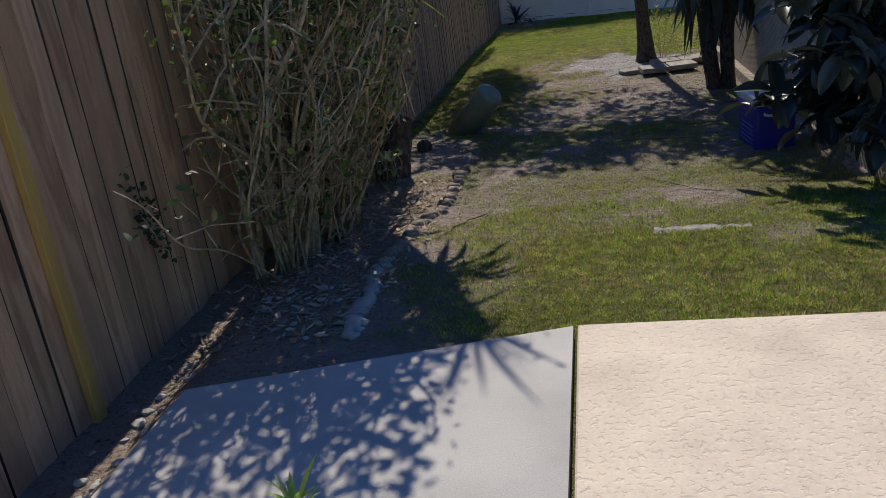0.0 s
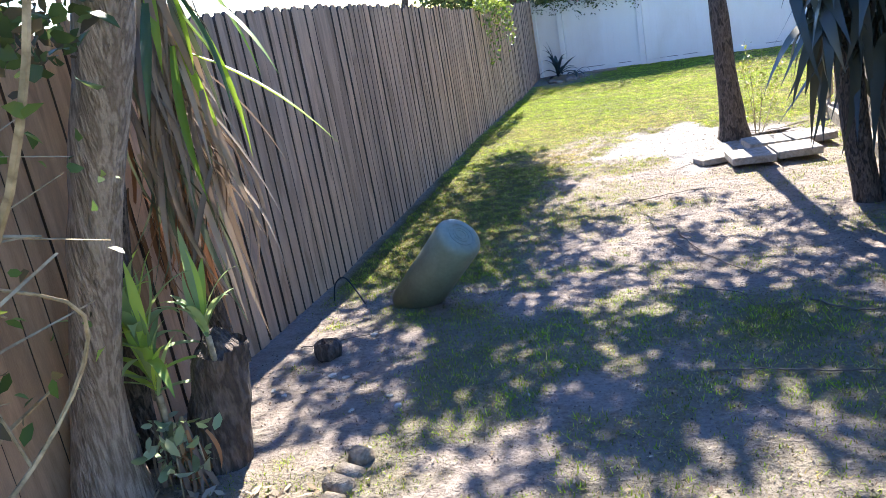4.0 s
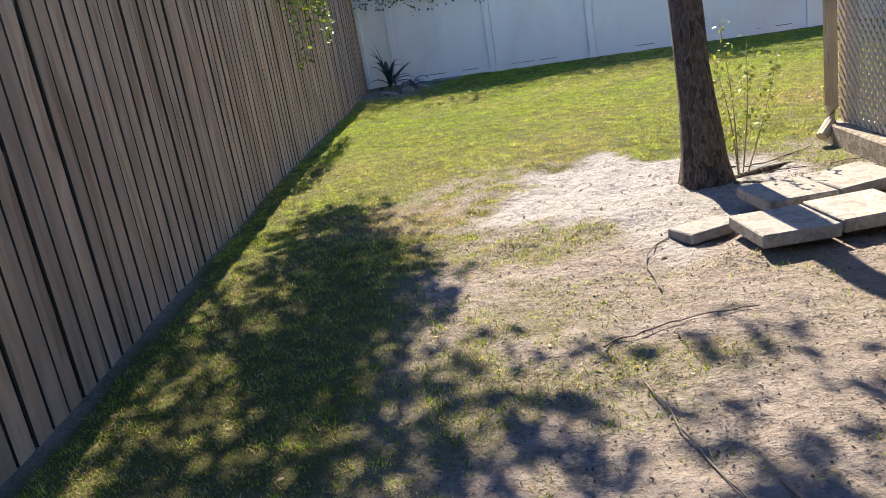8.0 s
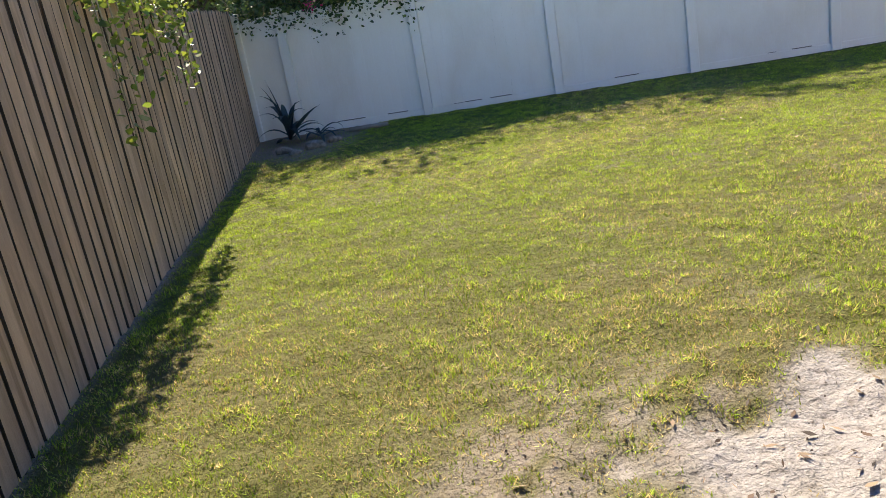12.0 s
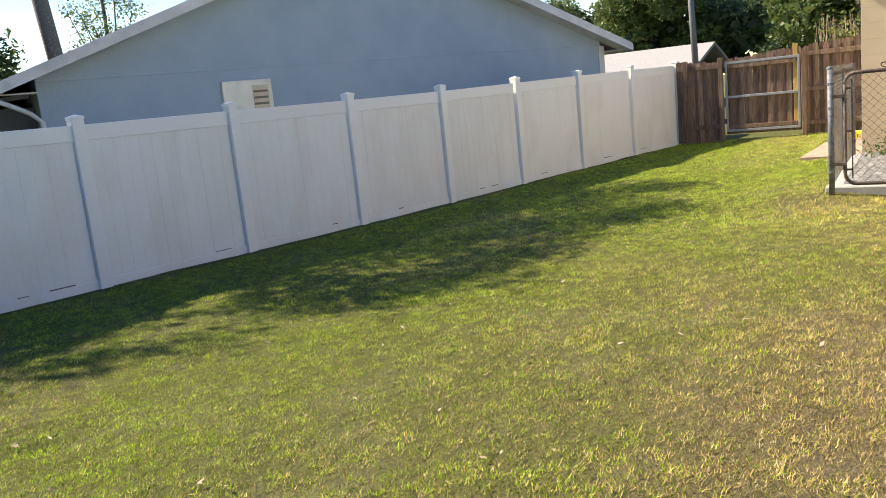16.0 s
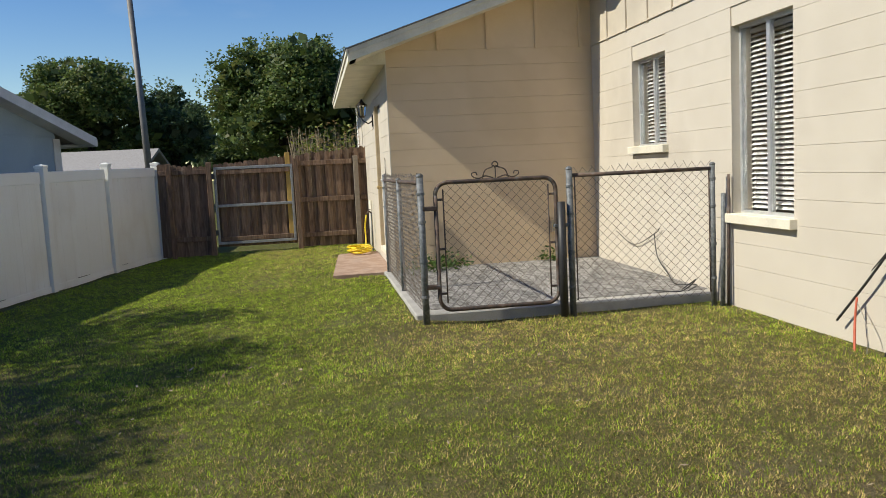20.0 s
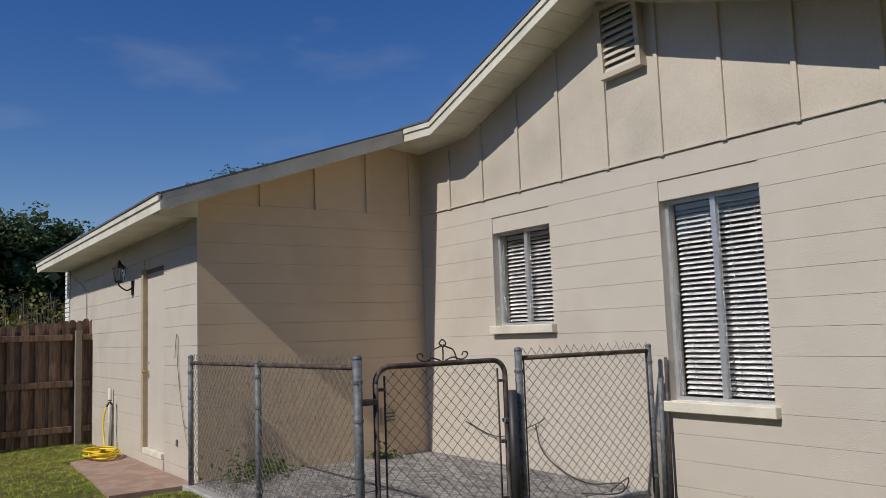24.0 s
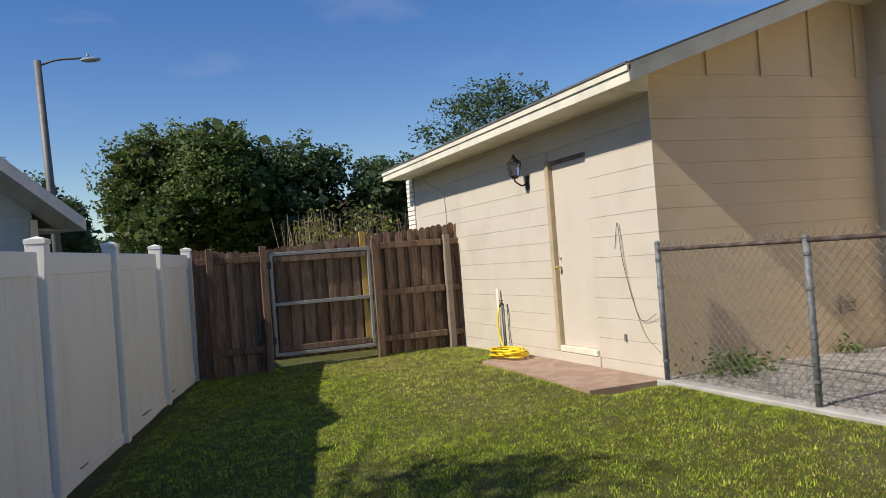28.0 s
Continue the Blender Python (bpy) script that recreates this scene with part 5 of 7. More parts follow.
make_tree("street_tree", "tall airy dark oak rising behind the house roof", (40.5, 4.6, -.9), (0, 0, 0), (40.5, 5.4, 6.3), (2.4, 3.7, 2.4), 0.3, 170, 64, 0.42, 0.18, LIVE, bark=OAKBARK, limbs=14, floor=0.2, group="street trees", simple=True, shell=0.42)


def hedge():
    t = thing("hedge", "untrimmed shrub with brown twig tips beyond the wooden fence", "shrub")
    p1, c1 = crown_points((23.6, 17.2, .9), (1.6, 1.4, 1.0), 60, 60, 0.22, floor=-.6)
    leaf_cloud("leaves", p1, 0.10, 0.55, ((0.22, 0.24, 0.04), (0.14, 0.17, 0.035), (0.24, 0.17, 0.07)), LEAF, t)
    bm = bmesh.new()
    for k in range(150):
        x, y = 23.6 + random.uniform(-1.5, 1.5), 17.2 + random.uniform(-1.3, 1.3)
        add_tube(bm, [(x, y, .4), (x + random.gauss(0, .1), y + random.gauss(0, .1), random.uniform(1.5, 2.0))], [.012, .005], 3)
    tagged(part("twig_tangle", bm, TWIG, t), kind="stuff")


hedge()


# ---- planting along the wooden fence ----
def strap(L, w, droop, up=0.6, n=7):
    """A long pointed leaf that arches out along +x and hangs."""
    bm = bmesh.new()
    rows = []
    for i in range(n + 1):
        t = i / n
        x = L * t * (1 - 0.25 * droop * t)
        z = L * (up * t - droop * t * t)
        hw = w * 0.5 * (0.55 + 1.2 * t * (1 - t) * 1.6) * (1 - t ** 3) + 0.001
        rows.append([bm.verts.new((x, -hw, z + hw * .35)), bm.verts.new((x, 0, z)), bm.verts.new((x, hw, z + hw * .35))])
    for a, b in zip(rows, rows[1:]):
        for k in range(2):
            bm.faces.new((a[k], a[k + 1], b[k + 1], b[k]))
    return bm


def leafset(name, shapes, material, colours):
    """Meshes of one kind of leaf, each with its own tint."""
    out = []
    for bm in shapes:
        c = np.array(random.choice(colours)) * random.uniform(.8, 1.2)
        me = bpy.data.meshes.new(name)
        bm.to_mesh(me)
        bm.free()
        at = me.color_attributes.new("tint", "FLOAT_COLOR", "POINT")
        at.data.foreach_set("color", np.tile([*c, 1.0], len(me.vertices)).astype(np.float32))
        me.materials.append(material)
        for p in me.polygons:
            p.use_smooth = True
        out.append(me)
    return out


PALMGREEN = ((0.11, 0.22, 0.03), (0.05, 0.11, 0.03), (0.17, 0.29, 0.035), (0.045, 0.09, 0.035))
STRAPS = leafset("leaf", [strap(0.75, 0.06, random.uniform(.35, 1.0), random.uniform(.3, .7)) for _ in range(8)], LEAF, PALMGREEN)
STIFF = leafset("leaf", [strap(0.62, 0.042, random.uniform(.05, .25), random.uniform(.0, .25)) for _ in range(6)], LEAF, PALMGREEN)
HANGING = leafset("leaf", [strap(0.78, 0.055, random.uniform(.12, .35), random.uniform(.0, .15)) for _ in range(8)], LEAF, ((0.20, 0.33, 0.035), (0.13, 0.24, 0.03), (0.05, 0.10, 0.04), (0.24, 0.36, 0.04)))
SMALLSTRAP = leafset("leaf", [strap(0.28, 0.035, random.uniform(.2, .8), random.uniform(.6, 1.1)) for _ in range(6)], LEAF, ((0.36, 0.48, 0.09), (0.26, 0.38, 0.07), (0.30, 0.40, 0.16)))
AGAVE = leafset("leaf", [strap(0.62, 0.085, random.uniform(.3, .9), random.uniform(.6, 1.2)) for _ in range(6)], LEAF, ((0.05, 0.075, 0.075), (0.04, 0.06, 0.06)))
DARKSTRAP = leafset("leaf", [strap(0.55, 0.07, random.uniform(1.0, 1.7), random.uniform(-.1, .5)) for _ in range(8)], GLOSSLEAF, ((0.04, 0.048, 0.035), (0.055, 0.062, 0.042), (0.075, 0.075, 0.05), (0.09, 0.075, 0.05)))


def rosette(owner, at, meshes, n, lean=(-10, 60), scale=1.0, name="leaf"):
    for k in range(n):
        m = pose(*at, 0, 0, k * 137.5 + random.uniform(-15, 15)) @ pose(0, 0, 0.01 * k * scale / max(1, n / 10), 0, -random.uniform(*lean), 0) @ Matrix.Diagonal((scale * random.uniform(.75, 1.15),) * 3 + (1,))
        child(name, random.choice(meshes), owner, m)


def left_palm():
    t = thing("screw_palm", "leaning palm with mottled trunk and hanging strap leaves", "palm")
    c = curve_pts([(-2.36, 7.30, -.75), (-2.27, 7.3, -.10), (-2.05, 7.3, .62), (-1.74, 7.28, 1.38), (-1.42, 7.1, 2.1), (-1.08, 6.85, 2.9)], 5)
    bm = bmesh.new()
    add_tube(bm, c, [.23, .195, .17, .15, .135, .12] + [.105] * (len(c) - 6), 18)
    for v in bm.verts:
        v.co += Vector((noise.noise(v.co * Vector((7, 7, 1.5))), noise.noise(v.co * 7 + Vector((5, 0, 0))), 0)) * .018
    for f_ in bm.faces:
        f_.smooth = True
    part("trunk", bm, PALEBARK, t)
    c2 = curve_pts([(-2.36, 7.62, -.7), (-2.27, 7.6, .1), (-2.10, 7.6, .9), (-1.90, 7.55, 1.7), (-1.7, 7.4, 2.4)], 5)
    part("trunk", tube(c2, [.07, .06] + [.052] * (len(c2) - 2), 10), BARK, t)
    rosette(t, (-1.06, 6.84, 2.9), STIFF, 20, (-5, 75), 1.0)
    rosette(t, (-1.35, 7.15, 2.2), STRAPS, 46, (-45, 55), 1.1)
    rosette(t, (-1.5, 6.6, 2.5), STRAPS, 40, (-40, 55), 1.15)


left_palm()


def hanging_palm():
    t = thing("dracaena", "tall dracaena with a skirt of dead brown leaves", "plant")
    part("trunk", tube(curve_pts([(-2.28, 8.35, -.7), (-2.26, 8.32, .3), (-2.16, 8.25, 1.2), (-2.0, 8.12, 1.9)], 5), .06, 10), BARK, t)
    rosette(t, (-2.0, 8.12, 1.9), STRAPS, 16, (-20, 60), 1.1)
    for k in range(11):
        child("leaf", random.choice(HANGING), t, pose(-1.95 + random.gauss(0, .06), 8.08 + random.gauss(0, .06), random.uniform(1.25, 1.75), random.uniform(-20, 20), random.uniform(28, 68), random.uniform(-80, 25)) @ Matrix.Diagonal((random.uniform(.7, 1.1), random.uniform(.7, 1.0), 1, 1)))
    dead = leafset("dead_leaf", [strap(0.85, 0.03, random.uniform(.15, .5), random.uniform(-.1, .2)) for _ in range(8)], LITTER, ((0.30, 0.225, 0.16), (0.34, 0.27, 0.20), (0.20, 0.15, 0.11), (0.42, 0.35, 0.27), (0.14, 0.16, 0.10)))
    rust = leafset("dead_leaf", [strap(0.5, 0.022, random.uniform(.2, .7), random.uniform(-.1, .2)) for _ in range(6)], LITTER, ((0.30, 0.15, 0.07), (0.24, 0.12, 0.06), (0.36, 0.22, 0.12)))
    for k in range(190):
        child("dead_leaf", random.choice(dead), t, pose(-2.10 + random.gauss(0, .11), 8.12 + random.gauss(0, .10), random.uniform(.75, 1.95), random.uniform(-25, 25), random.uniform(46, 80), random.uniform(-110, 50)) @ Matrix.Diagonal((random.uniform(.55, 1.0), 1, 1, 1)))
    for k in range(60):
        child("dead_leaf", random.choice(rust), t, pose(-2.27 + random.gauss(0, .07), 8.22 + random.gauss(0, .06), random.uniform(.35, .95), random.uniform(-25, 25), random.uniform(55, 86), random.uniform(-120, 60)) @ Matrix.Diagonal((random.uniform(.6, 1.0), 1, 1, 1)))
    s = thing("tree_stump", "dark rotting cut stump by the fence", "stump")
    bm = bmesh.new()
    c = curve_pts([(-2.02, 7.62, -.7), (-1.97, 7.66, -.35), (-1.90, 7.72, -.02), (-1.87, 7.74, .08)], 5)
    add_tube(bm, c, [.21, .185, .165, .15, .145, .14, .138, .135, .13, .128, .125, .12, .112, .10, .085, .06][:len(c)], 18)
    for v in bm.verts:
        v.co += Vector((noise.noise(v.co * 6), noise.noise(v.co * 6 + Vector((5, 0, 0))), 0)) * .03
        if v.co.z > .03:
            v.co.z -= 1.1 * max(0, v.co.x + 1.90) + .3 * abs(v.co.y - 7.74)
    part("wood", bm, STUMP, s)
    for x, y, z, n, sc in ((-1.88, 7.62, .10, 11, 1.15), (-2.14, 7.52, .05, 24, 1.4), (-2.20, 7.58, .18, 14, 1.1), (-2.10, 7.48, -.10, 20, 1.2)):
        q = thing("sprout", "young dracaena sprout with light green leaves", "plant", group="sprouts by the stump")
        part("stem", tube([(x, y, z - .35), (x, y, z)], .014, 7), TWIG, q)
        rosette(q, (x, y, z), SMALLSTRAP, n, (-30, 75), sc)
    q = thing("seedling", "low seedling with small pale leaves beside the stump", "plant")
    stems = [(-2.06 + random.gauss(0, .07), 7.42 + random.gauss(0, .05)) for _ in range(7)]
    for x, y in stems:
        part("stem", tube([(x, y, hz(x, y) - .02), (x + random.gauss(0, .03), y, hz(x, y) + random.uniform(.12, .3))], .004, 5), TWIG, q)
    sp = np.array([(x + random.gauss(0, .05), y + random.gauss(0, .05), hz(x, y) + random.uniform(.08, .34)) for x, y in stems * 9])
    leaf_cloud("leaves", sp, .08, .5, ((0.36, 0.42, 0.26), (0.28, 0.36, 0.18)), LEAF, q, droop=.3)
    dry = thing("dry_frond_pile", "heap of dry brown fronds against the stump", "dead leaves")
    for k in range(40):
        child("dead_leaf", random.choice(rust + dead), dry, pose(-2.06 + random.gauss(0, .06), 7.46 + random.gauss(0, .05), hz(-2.06, 7.46) + random.uniform(.1, .32), random.uniform(-30, 30), random.uniform(50, 85), random.uniform(-140, 20)) @ Matrix.Diagonal((.45, .9, .6, 1)))


hanging_palm()


def shrub():
    t = thing("twiggy_shrub", "overgrown half-bare shrub of dry twigs against the fence", "shrub")
    bm = bmesh.new()
    r = random.Random(3)
    tips = []

    def reach(p):
        """Keeps the shrub's funnel shape: narrow at the foot, wide at the crown."""
        lim = -1.72 + .48 * max(p.z, -.3)
        return Vector((min(p.x, lim + .12 * max(0, p.x - lim)), p.y, p.z)) if p.x > lim else p
    for k in range(135):
        y = r.choice((4.75, 5.0, 5.2, 5.45, 5.65, 5.85, 6.05)) + r.gauss(0, .08)
        x = -2.12 + r.gauss(0, .08)
        z0 = hz(x, y) - .05
        H = r.uniform(1.3, 2.8)
        out, fan = r.uniform(-.15, 1.0), r.gauss(-.35, .45)
        a = Vector((x, y, z0))
        b = reach(a + Vector((out * .35 + r.gauss(0, .07), fan * .45 + r.gauss(0, .12), H * .40)))
        m = reach(a + Vector((out * .7 + r.gauss(0, .06), fan * .8 + r.gauss(0, .10), H * .62)))
        c = reach(a + Vector((out, fan, H * .82)))
        d = c + Vector((r.uniform(-.1, .15), r.gauss(0, .15), H * .2 * r.uniform(-.3, 1.2)))
        pts = curve_pts([a, b, m, c, d], 4)
        r0 = r.uniform(.006, .011) if r.random() < .6 else r.uniform(.012, .022)
        add_tube(bm, pts, [r0 * (1 - .65 * i / len(pts)) for i in range(len(pts))], 5, False)
        for q in range(r.randint(2, 6)):
            s = pts[r.randint(3, len(pts) - 1)]
            e = reach(s + Vector((r.uniform(-.2, .42), r.gauss(0, .3), r.uniform(-.2, .38))))
            w = s.lerp(e, .5) + Vector((r.gauss(0, .025), r.gauss(0, .025), .03))
            add_tube(bm, [s, w, e], [r0 * .6, r0 * .45, r0 * .25], 3, False)
            tips.append(e)
            tips.append(w)
    tagged(part("twig_tangle", bm, TWIG, t), kind="stuff")
    tips = np.array([tuple(v) for v in tips])
    pick = tips[rng.integers(0, len(tips), 2200)] + rng.normal(size=(2200, 3)) * .07
    pick[:, 0] = np.maximum(pick[:, 0], -2.36)
    leaf_cloud("leaves", pick, 0.055, 0.6, ((0.10, 0.17, 0.035), (0.06, 0.11, 0.028), (0.20, 0.26, 0.05), (0.14, 0.12, 0.06)), LEAF, t)
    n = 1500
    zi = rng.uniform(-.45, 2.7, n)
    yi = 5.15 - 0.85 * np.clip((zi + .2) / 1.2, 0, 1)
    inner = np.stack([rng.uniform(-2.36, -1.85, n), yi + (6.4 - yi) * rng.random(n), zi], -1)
    # crown and overhang leaves, mostly out of view, added to shade soil and slab
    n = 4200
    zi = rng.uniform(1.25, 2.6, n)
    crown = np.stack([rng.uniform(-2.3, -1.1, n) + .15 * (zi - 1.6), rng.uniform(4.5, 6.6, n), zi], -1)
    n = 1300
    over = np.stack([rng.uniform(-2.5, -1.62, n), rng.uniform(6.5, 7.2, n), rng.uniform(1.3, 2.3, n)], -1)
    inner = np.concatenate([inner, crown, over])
    leaf_cloud("inner_and_shade_leaves", inner, 0.07, 0.6, ((0.07, 0.11, 0.03), (0.09, 0.13, 0.04), (0.11, 0.09, 0.05)), LEAF, t)


shrub()


def rubber_plant():
    t = thing("rubber_plant", "large rubber plant with broad glossy dark leaves", "plant")
    shapes = []
    for _ in range(6):
        bm = bmesh.new()
        L, W, cu, fold = random.uniform(.24, .32), random.uniform(.11, .15), random.uniform(.1, .5), random.uniform(.2, .5)
        rows = []
        for i in range(9):
            s = i / 8
            hw = W * .5 * math.sin(math.pi * min(1, s * .93 + .04)) ** .75
            z = -cu * L * s * s
            rows.append([bm.verts.new((L * s, j * hw, z + fold * abs(j) * hw)) for j in (-1, -.5, 0, .5, 1)])
        for a, b in zip(rows, rows[1:]):
            for k in range(4):
                bm.faces.new((a[k], a[k + 1], b[k + 1], b[k]))
        shapes.append(bm)
    leaves = leafset("leaf", shapes, GLOSSLEAF, ((0.030, 0.042, 0.040), (0.040, 0.052, 0.048), (0.034, 0.046, 0.036)))
    for k in range(50):
        x0, y0 = 2.25 + random.uniform(-.15, .3), 6.3 + random.uniform(-.3, .3)
        e = Vector((random.uniform(1.45, 2.6), random.uniform(5.6, 7.1), random.uniform(-.1, 2.4)))
        if k < 22:
            e = Vector((random.uniform(1.25, 1.75), random.uniform(6.1, 7.0), .30 + .08 * (k - 6))) if k > 5 else Vector((1.20 + .11 * k, 6.66 - .10 * k, .10 + .06 * (k % 3) - .05 * k))
        c = curve_pts([(x0, y0, -.55), Vector((x0, y0, 0)).lerp(e, .45) + Vector((0, 0, .2)), e], 7)
        part("stem", tube(c, [.022 * (1 - .6 * i / 14) for i in range(15)], 7), BARK, t)
        for q in range(15 if k < 22 else 13):
            p = c[max(3, 14 - q // 2)] + Vector((random.gauss(0, .02), random.gauss(0, .02), random.gauss(0, .03)))
            child("leaf", random.choice(leaves), t, pose(*p, random.uniform(-30, 30), random.uniform(-25, 60), q * 137.5 + random.uniform(-20, 20)) @ Matrix.Diagonal((random.uniform(.75, 1.15),) * 3 + (1,)))


rubber_plant()


def dark_dracaena():
    t = thing("dark_dracaena", "two-stemmed plant with drooping dark strap leaves", "plant")
    for p, r in (([(1.57, 11.25, -.75), (1.47, 11.2, -.1), (1.42, 11.2, .7), (1.40, 11.15, 1.5)], .098), ([(1.72, 11.22, -.75), (1.70, 11.2, 0), (1.72, 11.2, .8), (1.8, 11.2, 1.6)], .09)):
        c = curve_pts(p, 5)
        part("trunk", tube(c, [r * 1.35, r * 1.1] + [r] * (len(c) - 2), 12), BARK, t)
    for k in range(340):
        s = random.random()
        z = random.uniform(.55, 2.1)
        x = 1.40 + (.42 if s > .5 else 0) + random.gauss(0, .13)
        child("leaf", random.choice(DARKSTRAP), t, pose(x, 11.2 + random.gauss(0, .08), z, random.uniform(-20, 20), random.uniform(-10, 45), random.uniform(0, 360)) @ Matrix.Diagonal((random.uniform(.75, 1.15), random.uniform(1.1, 1.7), random.uniform(.8, 1.2), 1)))
    # upper crowns above the view, added to shade the ground on the right
    for x, y, z, n in ((1.35, 11.0, 2.5, 36), (1.8, 11.3, 2.9, 36), (1.3, 10.7, 3.2, 34), (0.95, 11.3, 3.0, 24)):
        part("trunk", tube(curve_pts([(1.6, 11.2, 1.3), ((1.6 + x) / 2, (11.2 + y) / 2, .5 * z + .5), (x, y, z)], 5), .05, 8), BARK, t)
        rosette(t, (x, y, z), DARKSTRAP, n, (-20, 50), 1.35)


dark_dracaena()


def agave():
    t = thing("agave", "grey-green agave in the fence corner", "plant")
    rosette(t, (-2.12, 24.42, hz(-2.1, 24.4) + .04), AGAVE, 20, (-25, 40), 1.05)
    child("leaf", AGAVE[0], t, pose(-2.12, 24.42, hz(-2.1, 24.4) + .04, 0, -62, 200) @ Matrix.Diagonal((1.5, 1, .5, 1)))
    t = thing("agave_pup", "smaller trailing agave beside the large one", "plant")
    rosette(t, (-1.70, 24.35, hz(-1.7, 24.3) + .02), AGAVE, 9, (-35, 0), .7)
    for x, y, r in ((-2.15, 23.6, .10), (-1.75, 23.55, .12), (-1.5, 23.75, .09), (-2.0, 23.35, .08)):
        o = thing("rock", "small dark border rock", "rock", group="corner rocks")
        bm = bmesh.new()
        bmesh.ops.create_icosphere(bm, subdivisions=2, radius=r, matrix=pose(x, y, hz(x, y) + .02) @ Matrix.Diagonal((1.2, .8, .6, 1)))
        for v in bm.verts:
            v.co += Vector((noise.noise(v.co * 9), noise.noise(v.co * 9 + Vector((3, 1, 0))), noise.noise(v.co * 8))) * r * .3
        part("stone", bm, CURB, o)
    o = thing("timber_edging", "pale split log lying along the white fence", "log")
    part("log", tube([(-1.3, 24.35, hz(-1.3, 24.3) + .03), (-.75, 24.3, hz(-.7, 24.3) + .03)], .035, 8), RAILWOOD, o)


agave()


def bougainvillea():
    t = thing("bougainvillea", "bougainvillea with magenta flowers hanging over the white fence", "shrub")
    bm = bmesh.new()
    r = random.Random(9)
    leaves, flowers = [], []
    for k in range(170):
        x = r.uniform(-2.5, -.2)
        y = 24.73 - (x + .13) * .176 + .25 + r.uniform(0, .5)
        a = Vector((x, y, r.uniform(.6, 1.2)))
        over = r.uniform(-.1, 1.0)
        b = a + Vector((r.gauss(0, .15), -.4 * over, .55))
        c = a + Vector((r.gauss(.1, .3), -.35 - .6 * over, r.uniform(-.05, .6)))
        b.z = max(b.z, 1.22)
        c.x = min(c.x, -.02)
        pts = curve_pts([a, b, c], 6)
        add_tube(bm, pts, [.006 * (1 - .07 * i) for i in range(len(pts))], 4, False)
        for p in pts[2:]:
            for q in range(9):
                leaves.append(p + Vector((r.gauss(0, .07), r.gauss(0, .07), r.gauss(-.02, .07))))
        if c.x > -.6 and r.random() < .26 or r.random() < .02:
            for q in range(40):
                flowers.append(c + Vector((r.gauss(0, .05), r.gauss(0, .05), r.gauss(.05, .045))))
    tagged(part("stem_tangle", bm, TWIG, t), kind="stuff")
    lv = np.array([tuple(v) for v in leaves])
    back = np.stack([rng.uniform(-3.0, -.2, 3500), rng.uniform(25.3, 26.2, 3500), rng.uniform(.4, 2.9, 3500)], -1)
    leaf_cloud("leaves", np.concatenate([lv, back]), 0.055, 0.7, ((0.045, 0.08, 0.022), (0.06, 0.10, 0.03), (0.10, 0.15, 0.03), (0.03, 0.055, 0.02)), LEAF, t)
    if flowers:
        leaf_cloud("flowers", np.array([tuple(v) for v in flowers]), 0.035, 0.9, ((0.62, 0.03, 0.14), (0.72, 0.05, 0.22)), LEAF, t)


bougainvillea()


def hanging_vine(name, label, centre, n, size, cols, strands):
    t = thing(name, label, "vine")
    bm = bmesh.new()
    pts = []
    for a, b, c in strands:
        k = curve_pts([a, b, c], 7)
        add_tube(bm, k, .0045, 4, False)
        for p in k:
            for _ in range(n):
                pts.append(p + Vector((random.gauss(0, .05), random.gauss(0, .05), random.gauss(0, .05))))
    tagged(part("stem_tangle", bm, TWIG, t), kind="stuff")
    leaf_cloud("leaves", np.array([tuple(v) for v in pts]), size, .65, cols, LEAF, t)


hanging_vine("fence_vine", "leafy vine spilling over the wooden fence", None, 5, .062, ((0.20, 0.26, 0.04), (0.15, 0.22, 0.035), (0.10, 0.15, 0.03)), [((-2.6, y, 1.15), (-2.45, y + random.uniform(-.1, .1), 1.28), (-2.36, y + random.uniform(-.2, .25), random.uniform(.2, 1.1) if y < 18.9 else random.uniform(.4, 1.2))) for y in np.linspace(17.9, 20.4, 16)])
hanging_vine("fence_vine", "thin vine with wiry loops hanging on the white fence", None, 9, .05, BRIGHT + OAK, [((x, 24.4, .9), (x, 24.12, 1.18), (x + random.uniform(-.3, .4), 23.95, 1.08 + random.uniform(-.12, .1))) for x in np.linspace(2.6, 4.5, 22)])
hanging_vine("trailing_vine", "bare wiry vine ends dangling on the white fence", None, 1, .035, OAK, [((3.3, 24.0, 1.0), (2.95, 23.93, .55), (3.25, 23.93, .42)), ((3.5, 24.0, 1.0), (3.35, 23.9, .62), (3.62, 23.9, .5)), ((3.75, 23.97, 1.0), (3.85, 23.88, .7), (3.7, 23.88, .5))])


def ivy_on_fence():
    hanging_vine("ivy", "dark ivy climbing the wooden fence boards", None, 4, .04, ((0.03, 0.055, 0.025), (0.045, 0.07, 0.03)), [((-2.42, 3.75 + dy, z), (-2.40, 3.8 + dy, z - .14), (-2.40, 3.85 + dy, z - .28)) for dy, z in ((0, .62), (.06, .4))])


ivy_on_fence()


